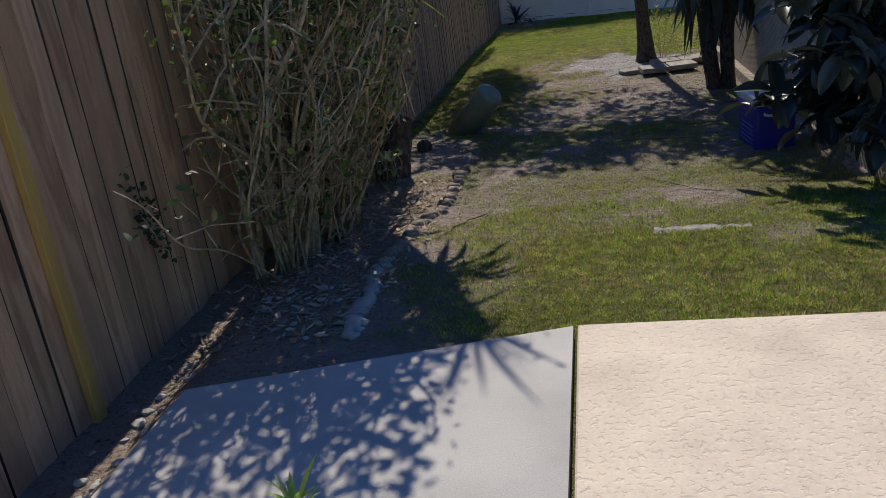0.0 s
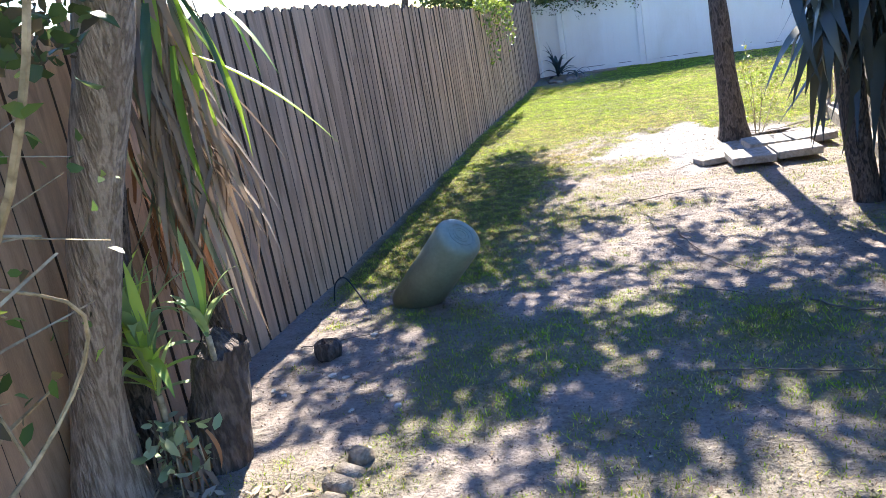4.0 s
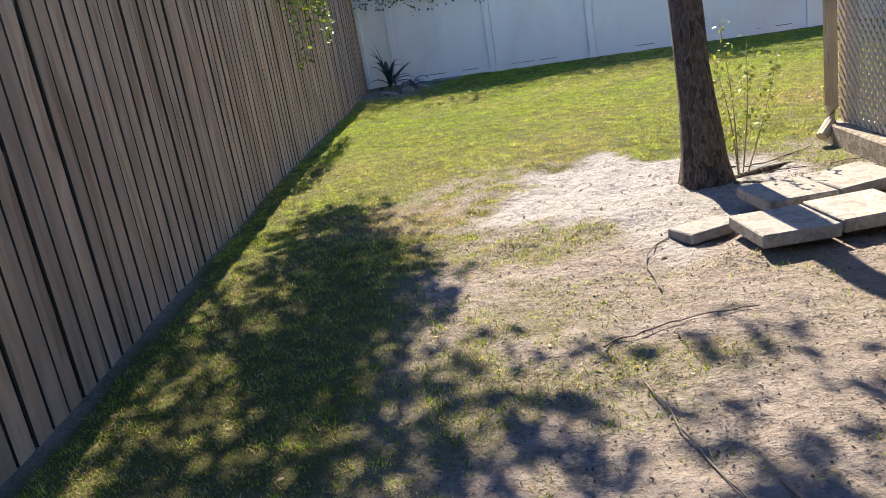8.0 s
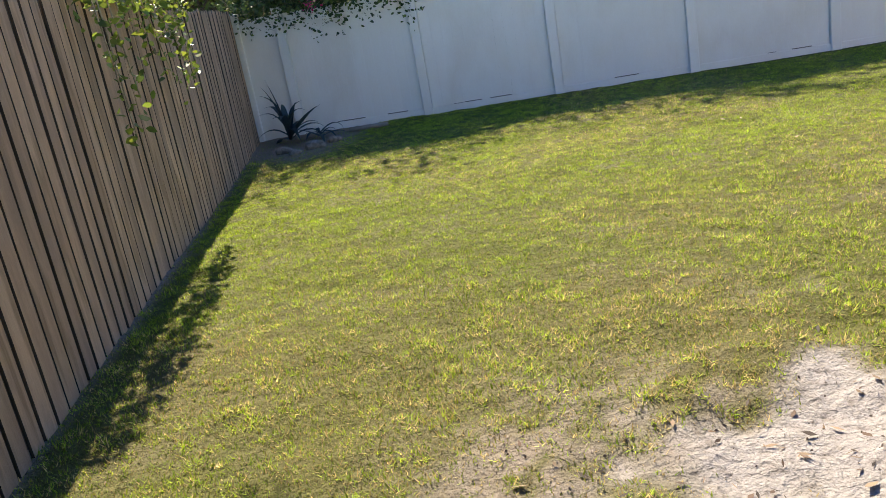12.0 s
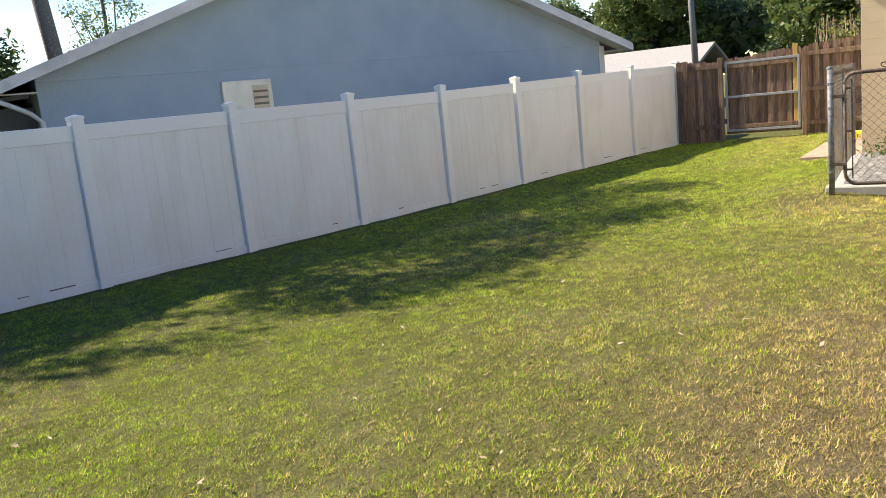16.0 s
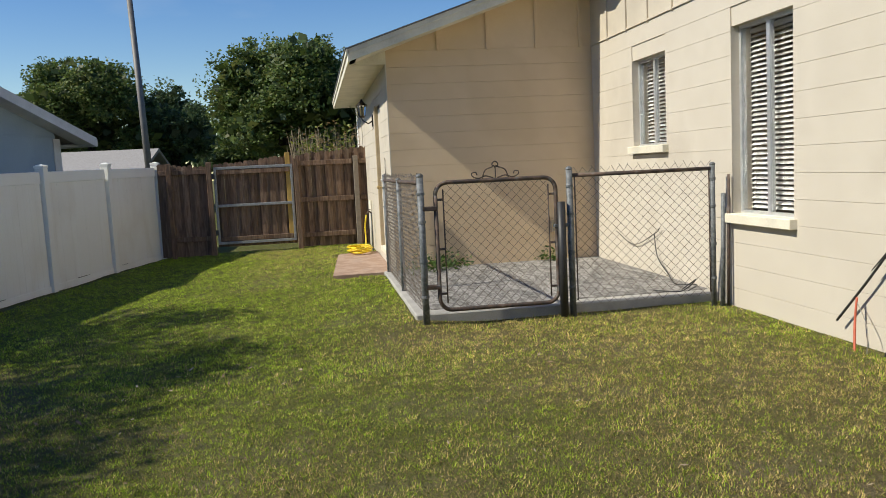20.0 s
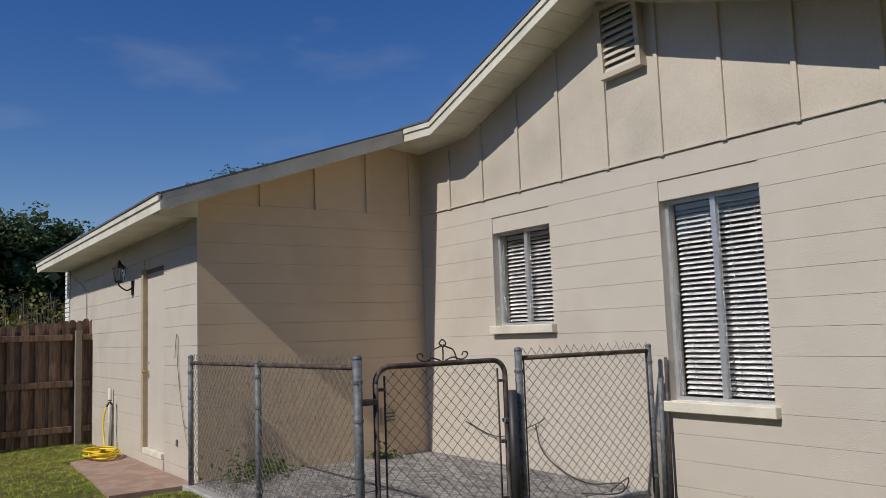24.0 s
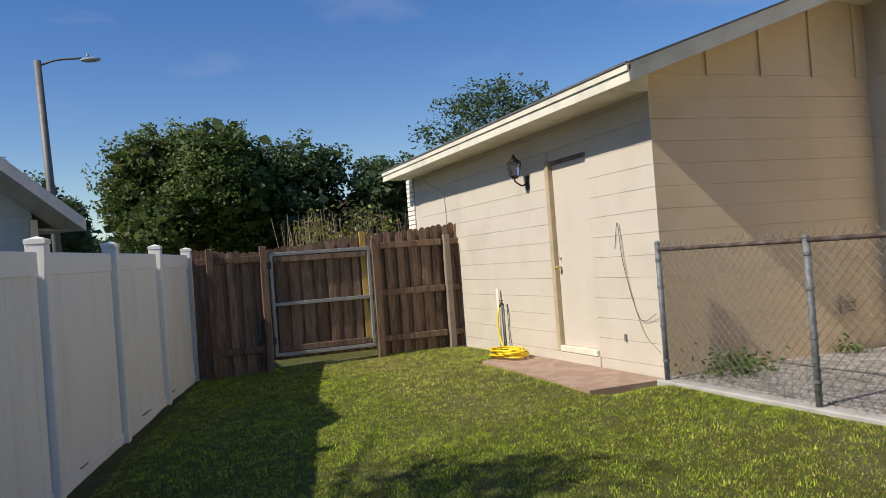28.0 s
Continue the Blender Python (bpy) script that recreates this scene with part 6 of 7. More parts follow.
def cacti():
    for x, y, h, r in ((0.55, 26.1, 1.62, .085), (0.95, 26.3, 1.5, .09), (1.2, 26.2, 1.3, .09), (1.65, 26.3, 1.22, .08), (.7, 26.5, 1.55, .08)):
        o = thing("column_cactus", "ribbed column cactus standing behind the white fence", "cactus", group="cacti")
        bm = bmesh.new()
        prof = [(0, -.8), (1, -.8), (1, h - .2), (.9, h - .08), (.55, h - .01), (0.02, h)]
        rings = []
        for k, z in prof:
            rings.append([bm.verts.new((x + r * k * (1 if i % 2 else .78) * math.cos(i * math.pi / 8), y + r * k * (1 if i % 2 else .78) * math.sin(i * math.pi / 8), z)) for i in range(16)])
        for a, b in zip(rings, rings[1:]):
            for i in range(16):
                bm.faces.new((a[i], a[(i + 1) % 16], b[(i + 1) % 16], b[i]))
        part("stem", bm, CACTUS, o)


cacti()


# ---- things on the ground by the start ----
def edging():
    f = thing("garden_edging", "row of half-buried scalloped concrete edging stones", "edging")
    bm = bmesh.new()
    add_tube(bm, [(-.055, 0, 0), (.055, 0, 0)], .050, 14)
    bmesh.ops.bevel(bm, geom=[e for e in bm.edges if len(e.link_faces) == 2 and any(len(q.verts) > 4 for q in e.link_faces)], offset=.011, segments=2, affect="EDGES")
    for p in bm.faces:
        p.smooth = True
    me = mesh_of("edging_stone", bm, CURB)
    y = 4.7
    while y < 7.72:
        x = -1.415 + .11 * float(step(5.7, 6.5, y)) + random.gauss(0, .008)
        sunk = .012 + .012 * (1 - float(step(5.8, 6.6, y)))
        child("edging_stone", me, f, pose(x, y, hz(x, y) + .012 - sunk + random.gauss(0, .006), random.uniform(-8, 8), 6 + random.uniform(-7, 7), random.uniform(-9, 9) - 10) @ Matrix.Diagonal((random.uniform(.85, 1.1), 1, random.uniform(.85, 1.05), 1)))
        y += .112


def sunken_edge():
    """Low broken concrete strip, worn down to the soil."""
    o = thing("concrete_edge", "crumbling low concrete edge sunk in the soil", "edging")
    c = curve_pts([(-1.25, 3.42, 0), (-1.34, 4.1, 0), (-1.40, 4.6, 0), (-1.41, 4.95, 0)], 26)
    i = 0
    while i < len(c) - 3:
        n = random.choice((3, 4, 6, 8))
        piece = c[i:i + n]
        w = .060 - .022 * i / len(c)
        dx = random.gauss(0, .012)
        bm = tube([Vector((p.x + dx + random.gauss(0, .008), p.y, hz(p.x, p.y) + random.gauss(0, .004))) for p in piece], [w * random.uniform(.6, 1.25) for p in piece], 9)
        for v in bm.verts:
            g = hz(v.co.x, v.co.y)
            v.co += Vector((random.gauss(0, .007), random.gauss(0, .005), (g - v.co.z) * .5 + random.gauss(0, .004)))
        part("concrete_lump", bm, CONC, o)
        i += n - 1


edging()
sunken_edge()


def paving_slabs():
    me = [mesh_of("stone", box((-.2, -.2, -.07), (.2, .2, 0), .007), PAVER), mesh_of("stone", box((-.17, -.1, -.06), (.17, .1, 0), .007), PAVER)]
    for k, (x, y, z, rz_, ry, lab) in enumerate(((0.89, 12.86, -.535, 6, 1, "tilted"), (1.30, 12.92, -.53, 7, 0, "flat"), (0.57, 13.16, -.60, 28, 2, "sunken"), (1.10, 13.38, -.53, 8, 1, "stacked"), (1.53, 13.52, -.545, 12, -2, "tilted"))):
        o = thing("stepping_stone", "weathered square concrete stepping stone, " + lab + ", on sand", "paver", (x, y, z), rz_, group="stepping stones")
        child("stone", me[1 if k == 2 else 0], o, pose(0, 0, 0, 0, ry, 0))
    for x, y in ((.92, 12.95), (1.30, 13.0), (1.12, 13.42)):
        o = thing("concrete_block", "rough concrete block under the stepping stones", "block", (x, y, -.606), 8)
        part("block", box((-.14, -.10, -.14), (.14, .14, -.001), .01), CURB, o)


paving_slabs()


def vent_cylinder():
    t = thing("metal_canister", "sage green painted metal canister leaning in the ground", "canister")
    a, b = Vector((-1.68, 9.79, -.64)), Vector((-1.195, 9.558, -.112))
    d = (b - a).normalized()
    part("body", tube([a, b - d * .06, b - d * .03, b - d * .012, b - d * .003, b], [.158, .160, .155, .142, .12, .10], 32), URN, t)
    M = Matrix.Translation(b) @ d.to_track_quat("Z", "Y").to_matrix().to_4x4()
    bm = bmesh.new()
    for rr in (.035, .055, .085):
        ring = [(rr * math.cos(k * math.pi / 16), rr * math.sin(k * math.pi / 16), .001) for k in range(33)]
        add_tube(bm, ring, .003, 5, False)
    part("stamped_ring", bm, URN, t, "raised stamped rings", at=M)
    o = thing("wire_loop", "thin black wire loop sticking out of the ground", "wire")
    part("wire", tube(curve_pts([(-2.36, 9.98, -.68), (-2.30, 9.94, -.50), (-2.20, 9.90, -.44), (-2.10, 9.82, -.51), (-1.99, 9.76, -.68)], 6), .006, 6), CABLE, o)
    o = thing("flower_pot", "small dark clod of broken pot on the ground", "pot")
    bm = bmesh.new()
    bmesh.ops.create_icosphere(bm, subdivisions=2, radius=.085, matrix=pose(-1.93, 8.82, hz(-1.93, 8.82) + .05))
    for v in bm.verts:
        v.co += Vector((noise.noise(v.co * 14), noise.noise(v.co * 14 + Vector((4, 0, 0))), noise.noise(v.co * 12))) * .035
    part("clod", bm, STUMP, o)


vent_cylinder()


def cooler():
    t = thing("cooler", "blue picnic cooler with a white lid and handle", "cooler", (1.52, 7.80, hz(1.5, 7.8) - .01), -84)
    part("body", box((-.285, -.175, 0), (.285, .175, .41), .03, segs=3), COOLBLUE, t)
    part("lid", box((-.30, -.187, .412), (.30, .187, .515), .028, segs=3), COOLWHITE, t, "white plastic lid")
    part("lid_panel", box((-.21, -.11, .516), (.21, .11, .526), .004), COOLWHITE, t)
    for k in range(5):
        part("rib", box((-.17, -.183, .05 + k * .04), (.24, -.1755, .068 + k * .04), .003), COOLBLUE, t)
    for s in (-1, 1):
        part("handle", tube(curve_pts([(s * .29, -.10, .35), (s * .32, -.09, .34), (s * .325, 0, .335), (s * .32, .09, .34), (s * .29, .10, .35)], 5), .011, 8), COOLWHITE, t)


cooler()


def loose_bits():
    o = thing("board_scrap", "pale weathered board scrap lying in the grass", "board", (.62, 5.15, hz(.6, 5.15) + .012), -4)
    bm = tube([(-.30 + .06 * k, random.gauss(0, .006), -.008 + random.gauss(0, .003)) for k in range(11)], [.030 + random.uniform(-.008, .008) for k in range(11)], 6, False)
    for v in bm.verts:
        v.co.z *= .40
        v.co.y *= 2.0
    part("board", bm, DRIFT, o)
    for k, (pts, r) in enumerate(([[(0.2, 8.3), (.7, 8.25), (1.25, 8.2)], .008], [[(.35, 6.9), (.65, 6.5), (.9, 6.2)], .007], [[(-.2, 11.9), (.1, 12.05), (.5, 12.1)], .007], [[(.15, 12.4), (.2, 12.9), (.55, 13.35)], .008], [[(.15, 10.9), (.3, 10.3), (.55, 9.8)], .009], [[(-.1, 11.6), (.0, 10.9), (.25, 10.2)], .006], [[(.8, 9.2), (1.0, 9.0), (1.3, 9.05)], .01], [[(1.5, 10.2), (1.8, 10.0), (2.0, 10.05)], .014], [[(-.9, 6.1), (-1.1, 5.7), (-1.15, 5.3)], .01], [[(-1.6, 6.4), (-1.5, 6.0), (-1.5, 5.6)], .012], [[(1.25, 6.6), (1.5, 6.5), (1.8, 6.65)], .009], [[(.2, 9.6), (.45, 9.45), (.5, 9.2)], .006], [[(-2.2, 9.0), (-1.95, 9.05), (-1.7, 9.15)], .008], [[(.9, 14.6), (1.3, 14.5), (1.8, 14.75)], .01], [[(1.0, 14.45), (1.4, 14.3), (1.9, 14.2)], .009])):
        o = thing("stick", "dry fallen stick on the ground", "stick", group="fallen sticks")
        c = curve_pts([(x, y, hz(x, y) + .6 * r + .003) for x, y in pts], 6)
        c = [p + Vector((random.gauss(0, .008), random.gauss(0, .008), abs(random.gauss(0, .005)))) for p in c]
        part("twig", tube(c, [.62 * r * (1 - .5 * i / len(c)) for i in range(len(c))], 6), DEADWOOD, o)
    for k in range(116):
        x, y = (random.uniform(-2.3, -1.95), random.uniform(2.3, 3.5)) if k < 18 else (random.uniform(-2.1, -1.2), random.uniform(7.6, 9.3))
        if k >= 26:
            x, y = random.uniform(-2.2, -1.15), random.uniform(3.42, 5.6)
        o = thing("stone_chip", "small pale stone chip on the soil", "stone", group="stone chips")
        bm = bmesh.new()
        bmesh.ops.create_icosphere(bm, subdivisions=1, radius=random.uniform(.014, .032) if k < 26 else .009 + .016 * random.random() ** 2, matrix=pose(x, y, hz(x, y) + .006, 0, 0, random.uniform(0, 90)) @ Matrix.Diagonal((1.3, .9, .6, 1)))
        for v in bm.verts:
            v.co += Vector((random.gauss(0, .002), random.gauss(0, .002), random.gauss(0, .002)))
        part("chip", bm, CONC, o)
    w = thing("weed", "bright green weed rosette at the slab edge", "plant")
    rosette(w, (-1.02, 2.02, -.15), SMALLSTRAP, 16, (5, 50), .55)
    # leaf litter
    n = 7500
    x, y = rng.uniform(-2.35, 2.0, n), rng.uniform(3.4, 14.5, n)
    p = np.stack([x, y, height(x, y) + .008], -1)
    m_ = 2200
    x2, y2 = rng.uniform(-2.35, -1.1, m_), rng.uniform(3.3, 7.6, m_)
    p2 = np.stack([x2, y2, height(x2, y2) + .012], -1)
    k_ = 1500
    x3, y3 = rng.uniform(-2.3, 9, k_), rng.uniform(14.5, 21.5, k_)
    p3 = np.stack([x3, y3, height(x3, y3) + .03], -1)
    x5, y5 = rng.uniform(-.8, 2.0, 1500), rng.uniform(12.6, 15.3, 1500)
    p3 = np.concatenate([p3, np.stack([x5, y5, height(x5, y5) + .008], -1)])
    k4 = 420
    x4, y4 = rng.uniform(1.5, 9.5, k4), rng.uniform(15.3, 20.5, k4)
    p4 = np.stack([x4, y4, height(x4, y4) + .03], -1)
    x6, y6 = rng.uniform(-2.35, -1.25, 1500), rng.uniform(3.4, 7.4, 1500)
    p4 = np.concatenate([p4, np.stack([x6, y6, height(x6, y6) + .014], -1)])
    k4 += 1500
    q = np.concatenate([p, p2, p3, p4])
    a = rng.uniform(0, 2 * np.pi, len(q))
    s = (.003 + .013 * rng.random(len(q)) ** 2)[:, None]
    s[-k4:] = rng.uniform(.008, .025, (k4, 1))
    s[-1500:] *= 1.75
    s[-k4 - 1500:-k4] = .004 + .022 * rng.random((1500, 1)) ** 2.5
    u = np.stack([np.cos(a), np.sin(a), rng.normal(0, .25, len(q))], -1)
    v = np.stack([-np.sin(a), np.cos(a), rng.normal(0, .25, len(q))], -1)
    w = rng.choice([.12, .3, .5], (len(q), 1), p=[.4, .35, .25])
    verts = np.stack([q - u * s, q + v * s * w, q + u * s * 1.2, q - v * s * w], 1)
    cl = tints(len(q), ((0.30, 0.22, 0.13), (0.20, 0.13, 0.08), (0.42, 0.34, 0.24), (0.14, 0.09, 0.06)))
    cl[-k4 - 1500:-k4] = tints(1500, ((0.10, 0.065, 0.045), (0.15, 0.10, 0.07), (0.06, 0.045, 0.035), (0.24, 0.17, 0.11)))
    cl[-k4:] = tints(k4, ((0.50, 0.41, 0.30), (0.42, 0.33, 0.23), (0.30, 0.21, 0.13)))
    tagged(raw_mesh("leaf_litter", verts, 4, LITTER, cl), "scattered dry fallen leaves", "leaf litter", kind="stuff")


loose_bits()


# ---- lattice porch ----
def lattice_porch():
    t = thing("lattice_screen", "cream plastic lattice screen on a concrete kerb", "screen")
    X, y0, y1, z0, z1 = 2.02, 6.2, 14.82, -.50, 2.2
    sp, w = .078, .027
    for sg in (1, -1):
        bm = bmesh.new()
        s = y0 - (z1 - z0)
        while s < y1:
            a, b = (s, s + (z1 - z0)) if sg == 1 else (s + (z1 - z0), s)
            pa, pb = [a, z0], [b, z1]
            for lim, cmp in ((y0, 1), (y1, -1)):
                for P, Q in ((pa, pb), (pb, pa)):
                    if (P[0] - lim) * cmp < 0 and (Q[0] - lim) * cmp > 0:
                        f = (lim - P[0]) / (Q[0] - P[0])
                        P[1] = P[1] + f * (Q[1] - P[1])
                        P[0] = lim
            if y0 - .01 <= min(pa[0], pb[0]) and max(pa[0], pb[0]) <= y1 + .01 and abs(pa[1] - pb[1]) > .03:
                c = [(pa[0] - w * .7, pa[1]), (pa[0] + w * .7, pa[1]), (pb[0] + w * .7, pb[1]), (pb[0] - w * .7, pb[1])]
                x0, x1 = (X, X + .006) if sg == 1 else (X + .007, X + .013)
                lo = [bm.verts.new((x0, p, q)) for p, q in c]
                hi = [bm.verts.new((x1, p, q)) for p, q in c]
                bm.faces.new(lo)
                bm.faces.new(hi[::-1])
                for i in range(4):
                    bm.faces.new((lo[i], lo[(i + 1) % 4], hi[(i + 1) % 4], hi[i]))
            s += sp
        bmesh.ops.recalc_face_normals(bm, faces=bm.faces)
        tagged(part("lattice", bm, LATTICE, t), kind="stuff")
    for y in (y0, 8.9, 11.6, y1 - .06):
        part("post", box((X + .014, y - .045, -.5), (X + .10, y + .045, z1), .005), LATTICE, t)
    part("rail", box((X - .012, y0, z1), (X + .10, y1, z1 + .12), .006), TRIM, t)
    k = thing("porch_kerb", "weathered concrete kerb under the lattice", "kerb", kind="structure")
    part("kerb", box((X - .10, y0 - .3, -.82), (X + .16, y1 + .02, -.505), .012), CURB, k)
    part("porch_floor", box((X + .165, y0 - .3, -.82), (4.98, y1 - .5, -.52), .01), PATIO, k)
    d = thing("downspout", "tan fluted downspout with a kicked-out foot", "downspout")
    bm = bmesh.new()
    c = [(X - .055, y1 - .03, 2.5), (X - .055, y1 - .03, -.40), (X - .075, y1 - .05, -.50), (X - .17, y1 - .12, -.585)]
    add_tube(bm, c, .042, 10)
    part("pipe", bm, LATTICE, d)
    for i in range(5):
        part("flute", tube([(X - .055 + .043 * math.cos(2.3 + i * .5), y1 - .03 + .043 * math.sin(2.3 + i * .5), 2.5), (X - .055 + .043 * math.cos(2.3 + i * .5), y1 - .03 + .043 * math.sin(2.3 + i * .5), -.38)], .006, 5), LATTICE, d)
    part("porch_roof", slab_poly([(1.75, 6.0, 2.34), (4.5, 6.0, 2.62), (4.5, 14.9, 2.62), (1.75, 14.9, 2.34)], .10), TRIM, k)
    part("porch_wall", box((2.2, 5.9, -.8), (5.0, 6.0, 2.3)), WALL, k)


lattice_porch()


# ---- fittings on the house ----
def cable(name, label, pts, r, m_, n=8):
    o = thing(name, label, "cable")
    part("strand", tube(curve_pts(pts, n), r, 6), m_, o)
    return o


def fittings():
    y = GY + .003
    b = thing("utility_box", "grey plastic utility box mounted on the wall", "utility box")
    part("back_plate", box((6.69, y, .53), (6.94, y + .02, .97), .004), BOXGREY, b)
    bm = box((6.665, y + .02, .605), (6.945, y + .125, .97), .018, segs=2)
    part("cover", bm, BOXGREY, b)
    part("cover_lip", box((6.66, y + .055, .60), (6.95, y + .068, .975), .004), BOXGREY, b)
    part("grommet", tube([(6.78, y + .05, .60), (6.78, y + .05, .50)], .035, 10), BLACK, b)
    part("screw", tube([(6.86, y + .124, .63), (6.86, y + .13, .63)], .008, 8), ALU, b)
    for k in range(4):
        cable("cable", "thin cable running up the wall from the box", [(6.79 + .008 * k, y + .05, .98), (6.88 + .012 * k, y + .02, 1.5), (6.93 + .016 * k + random.uniform(-.02, .02), y + .015, 2.0), (6.97 + .014 * k, y + .02, 2.42)], .0025 + .001 * (k % 2), (CABLE, CABLE_PALE)[k % 2])
    cable("cable", "cable bundle strung along the gable", [(7.15, y + .03, 2.43), (6.85, y + .04, 2.46), (6.3, y + .05, 2.40), (5.2, y + .06, 2.58)], .008, CABLE)
    cable("cable", "cable stub bunched under the gable", [(7.2, y + .03, 2.40), (7.05, y + .05, 2.50), (6.88, y + .04, 2.44), (7.05, y + .04, 2.39)], .007, CABLE_PALE)
    cable("cable", "loose black cable hanging in a loop", [(6.12, y + .02, 2.30), (6.05, y + .03, 1.8), (6.08, y + .03, 1.4), (6.15, y + .03, .95), (6.02, y + .04, .85), (5.98, y + .03, .75), (6.1, y + .03, .62), (6.2, y + .03, .72), (6.1, y + .03, .80), (6.03, y + .03, .5), (6.05, y + .03, .38)], .006, CABLE)
    cable("cable", "loose pale cable hanging on the wall", [(6.2, y + .02, 2.32), (6.22, y + .02, 1.9), (6.12, y + .02, 1.5), (6.18, y + .02, 1.1), (6.02, y + .02, .95), (6.06, y + .02, .6), (6.0, y + .02, .45)], .005, CABLE_PALE)
    cable("cable", "black cable from the box down to the lawn", [(6.77, y + .06, .52), (7.0, y + .06, .28), (7.32, y + .07, -.08), (7.68, y + .07, -.44)], .009, CABLE)
    cable("cable", "thin strand beside the black cable", [(6.76, y + .07, .52), (7.02, y + .07, .24), (7.30, y + .075, -.03)], .004, CABLE)
    cable("cable", "black cable from the box to the wall foot", [(6.75, y + .06, .52), (6.82, y + .06, .22), (6.98, y + .07, -.2), (7.16, y + .09, -.63)], .009, CABLE)
    cable("cable", "orange cable end stuck in the lawn", [(7.46, y + .07, -.24), (7.44, y + .10, -.42), (7.36, y + .16, -.68)], .009, ORANGE)
    cable("cable", "thin pale wire curling near the ground", [(7.48, y + .07, -.25), (7.36, y + .09, -.36), (7.28, y + .12, -.45), (7.26, y + .14, -.62)], .003, CABLE_PALE)
    # wires inside the run
    cable("cable", "thin wire looping on the patio wall", [(12.2, y + .02, -.1), (11.6, y + .03, -.22), (11.0, y + .03, -.05), (10.85, y + .03, .02)], .005, CABLE)
    cable("cable", "thin wire hanging down to the patio", [(11.0, y + .03, -.05), (10.9, y + .04, -.3), (10.6, y + .05, -.46), (10.1, y + .2, -.49), (9.8, y + .12, -.46), (9.6, y + .3, -.48)], .006, CABLE)
    cable("cable", "wire loops lying at the patio corner", [(9.75, 14.5, -.49), (9.62, 14.42, -.38), (9.55, 14.6, -.47), (9.85, 14.75, -.495)], .006, CABLE)
    # wing side wall
    yw = WY + .004
    cable("cable", "thin wire hanging beside the door", [(13.75, yw + .005, .72), (13.66, yw + .01, .98), (13.62, yw + .01, .6), (13.45, yw + .01, .1), (13.3, yw + .02, .0), (13.08, yw + .04, .08)], .003, CABLE)
    cable("cable", "pale wire hanging down the wall", [(13.64, yw, .96), (13.55, yw + .01, .4), (13.35, yw + .01, -.1), (13.1, yw + .02, -.28)], .003, CABLE_PALE)
    cable("cable", "wire coming out of the eave", [(18.9, yw + .2, 2.12), (18.8, yw + .1, 1.95), (18.45, yw + .02, 1.75), (18.4, yw + .01, 1.2)], .006, CABLE_PALE)
    o = thing("wall_outlet", "square outdoor outlet box on the wing wall", "outlet")
    part("box", box((GX - .05, 14.67, -.14), (GX, 14.85, .05), .008), WALLTAN, o)
    part("cover", box((GX - .058, 14.685, -.12), (GX - .0505, 14.835, .03), .003), TAN, o)
    for z in (-.09, -.05, -.01):
        part("louvre", box((GX - .064, 14.695, z - .006), (GX - .0585, 14.825, z + .006), .002), GRIME, o)
    o = thing("wall_bracket", "small metal bracket low on the wall", "bracket")
    part("plate", box((13.66, WY, -.22), (13.69, WY + .02, -.15), .003), GALV, o)
    s = thing("garden_tap", "standpipe tap with a brass spigot by the wall", "tap")
    part("pipe", tube([(16.62, WY + .05, -.6), (16.62, WY + .05, .30)], .022, 10), TRIM, s)
    part("pipe", tube([(16.45, WY + .06, -.6), (16.45, WY + .06, .10)], .013, 8), GALV, s)
    part("spigot", tube(curve_pts([(16.45, WY + .06, .09), (16.42, WY + .10, .12), (16.39, WY + .14, .07)], 5), .014, 8), RUST, s)
    part("tap_wheel", tube([(16.44, WY + .09, .14), (16.44, WY + .09, .152)], .028, 10), RUST, s)
    h = thing("garden_hose", "bright yellow garden hose coiled on the pad", "hose")
    pts = [(16.39, WY + .15, .06), (16.40, WY + .18, -.15), (16.33, WY + .18, -.38), (16.15, WY + .22, -.52)]
    for k in range(56):
        a = k * .62
        rr = .23 + .05 * math.sin(k * 1.7)
        pts.append((15.82 + rr * 1.35 * math.cos(a), WY + .32 + rr * .75 * math.sin(a), -.515 + .0016 * k + random.uniform(0, .012)))
    part("hose", tube(curve_pts(pts, 3), .0125, 7), HOSE, h)
    for x0, y0, n, sc in ((12.6, 16.55, 260, .10), (12.85, 14.9, 90, .05), (12.9, 16.2, 100, .06)):
        w = thing("weed", "low green weed growing from the patio edge", "plant", group="patio weeds")
        p = np.stack([rng.normal(x0, sc * 1.2, n), rng.normal(y0, sc * 1.9, n), -.49 + np.abs(rng.normal(0, sc * 1.1, n))], -1)
        p[:, 0] = np.minimum(p[:, 0], 12.97)
        leaf_cloud("leaves", p, .055, .5, ((0.09, 0.15, 0.03), (0.06, 0.11, 0.025)), LEAF, w)
    o = thing("tarp_lump", "crumpled black plastic sheet against the wall", "plastic sheet")
    bm = bmesh.new()
    bmesh.ops.create_icosphere(bm, subdivisions=3, radius=.22, matrix=pose(5.62, 14.42, -.60) @ Matrix.Diagonal((1.4, .8, .7, 1)))
    for v in bm.verts:
        v.co += Vector((noise.noise(v.co * 9), noise.noise(v.co * 9 + Vector((3, 3, 0))), noise.noise(v.co * 9 + Vector((0, 3, 7))))) * .07
    part("sheet", bm, BLACK, o)
    # brick end of the wing, seen past its far corner
    o = thing("brick_corner", "painted brick quoin at the far wall corner", "brickwork", kind="structure")
    part("mortar", box((19.905, WY - .20, -.6), (20.24, WY - .008, 2.30)), BRICK, o, "red-brown mortar bed")
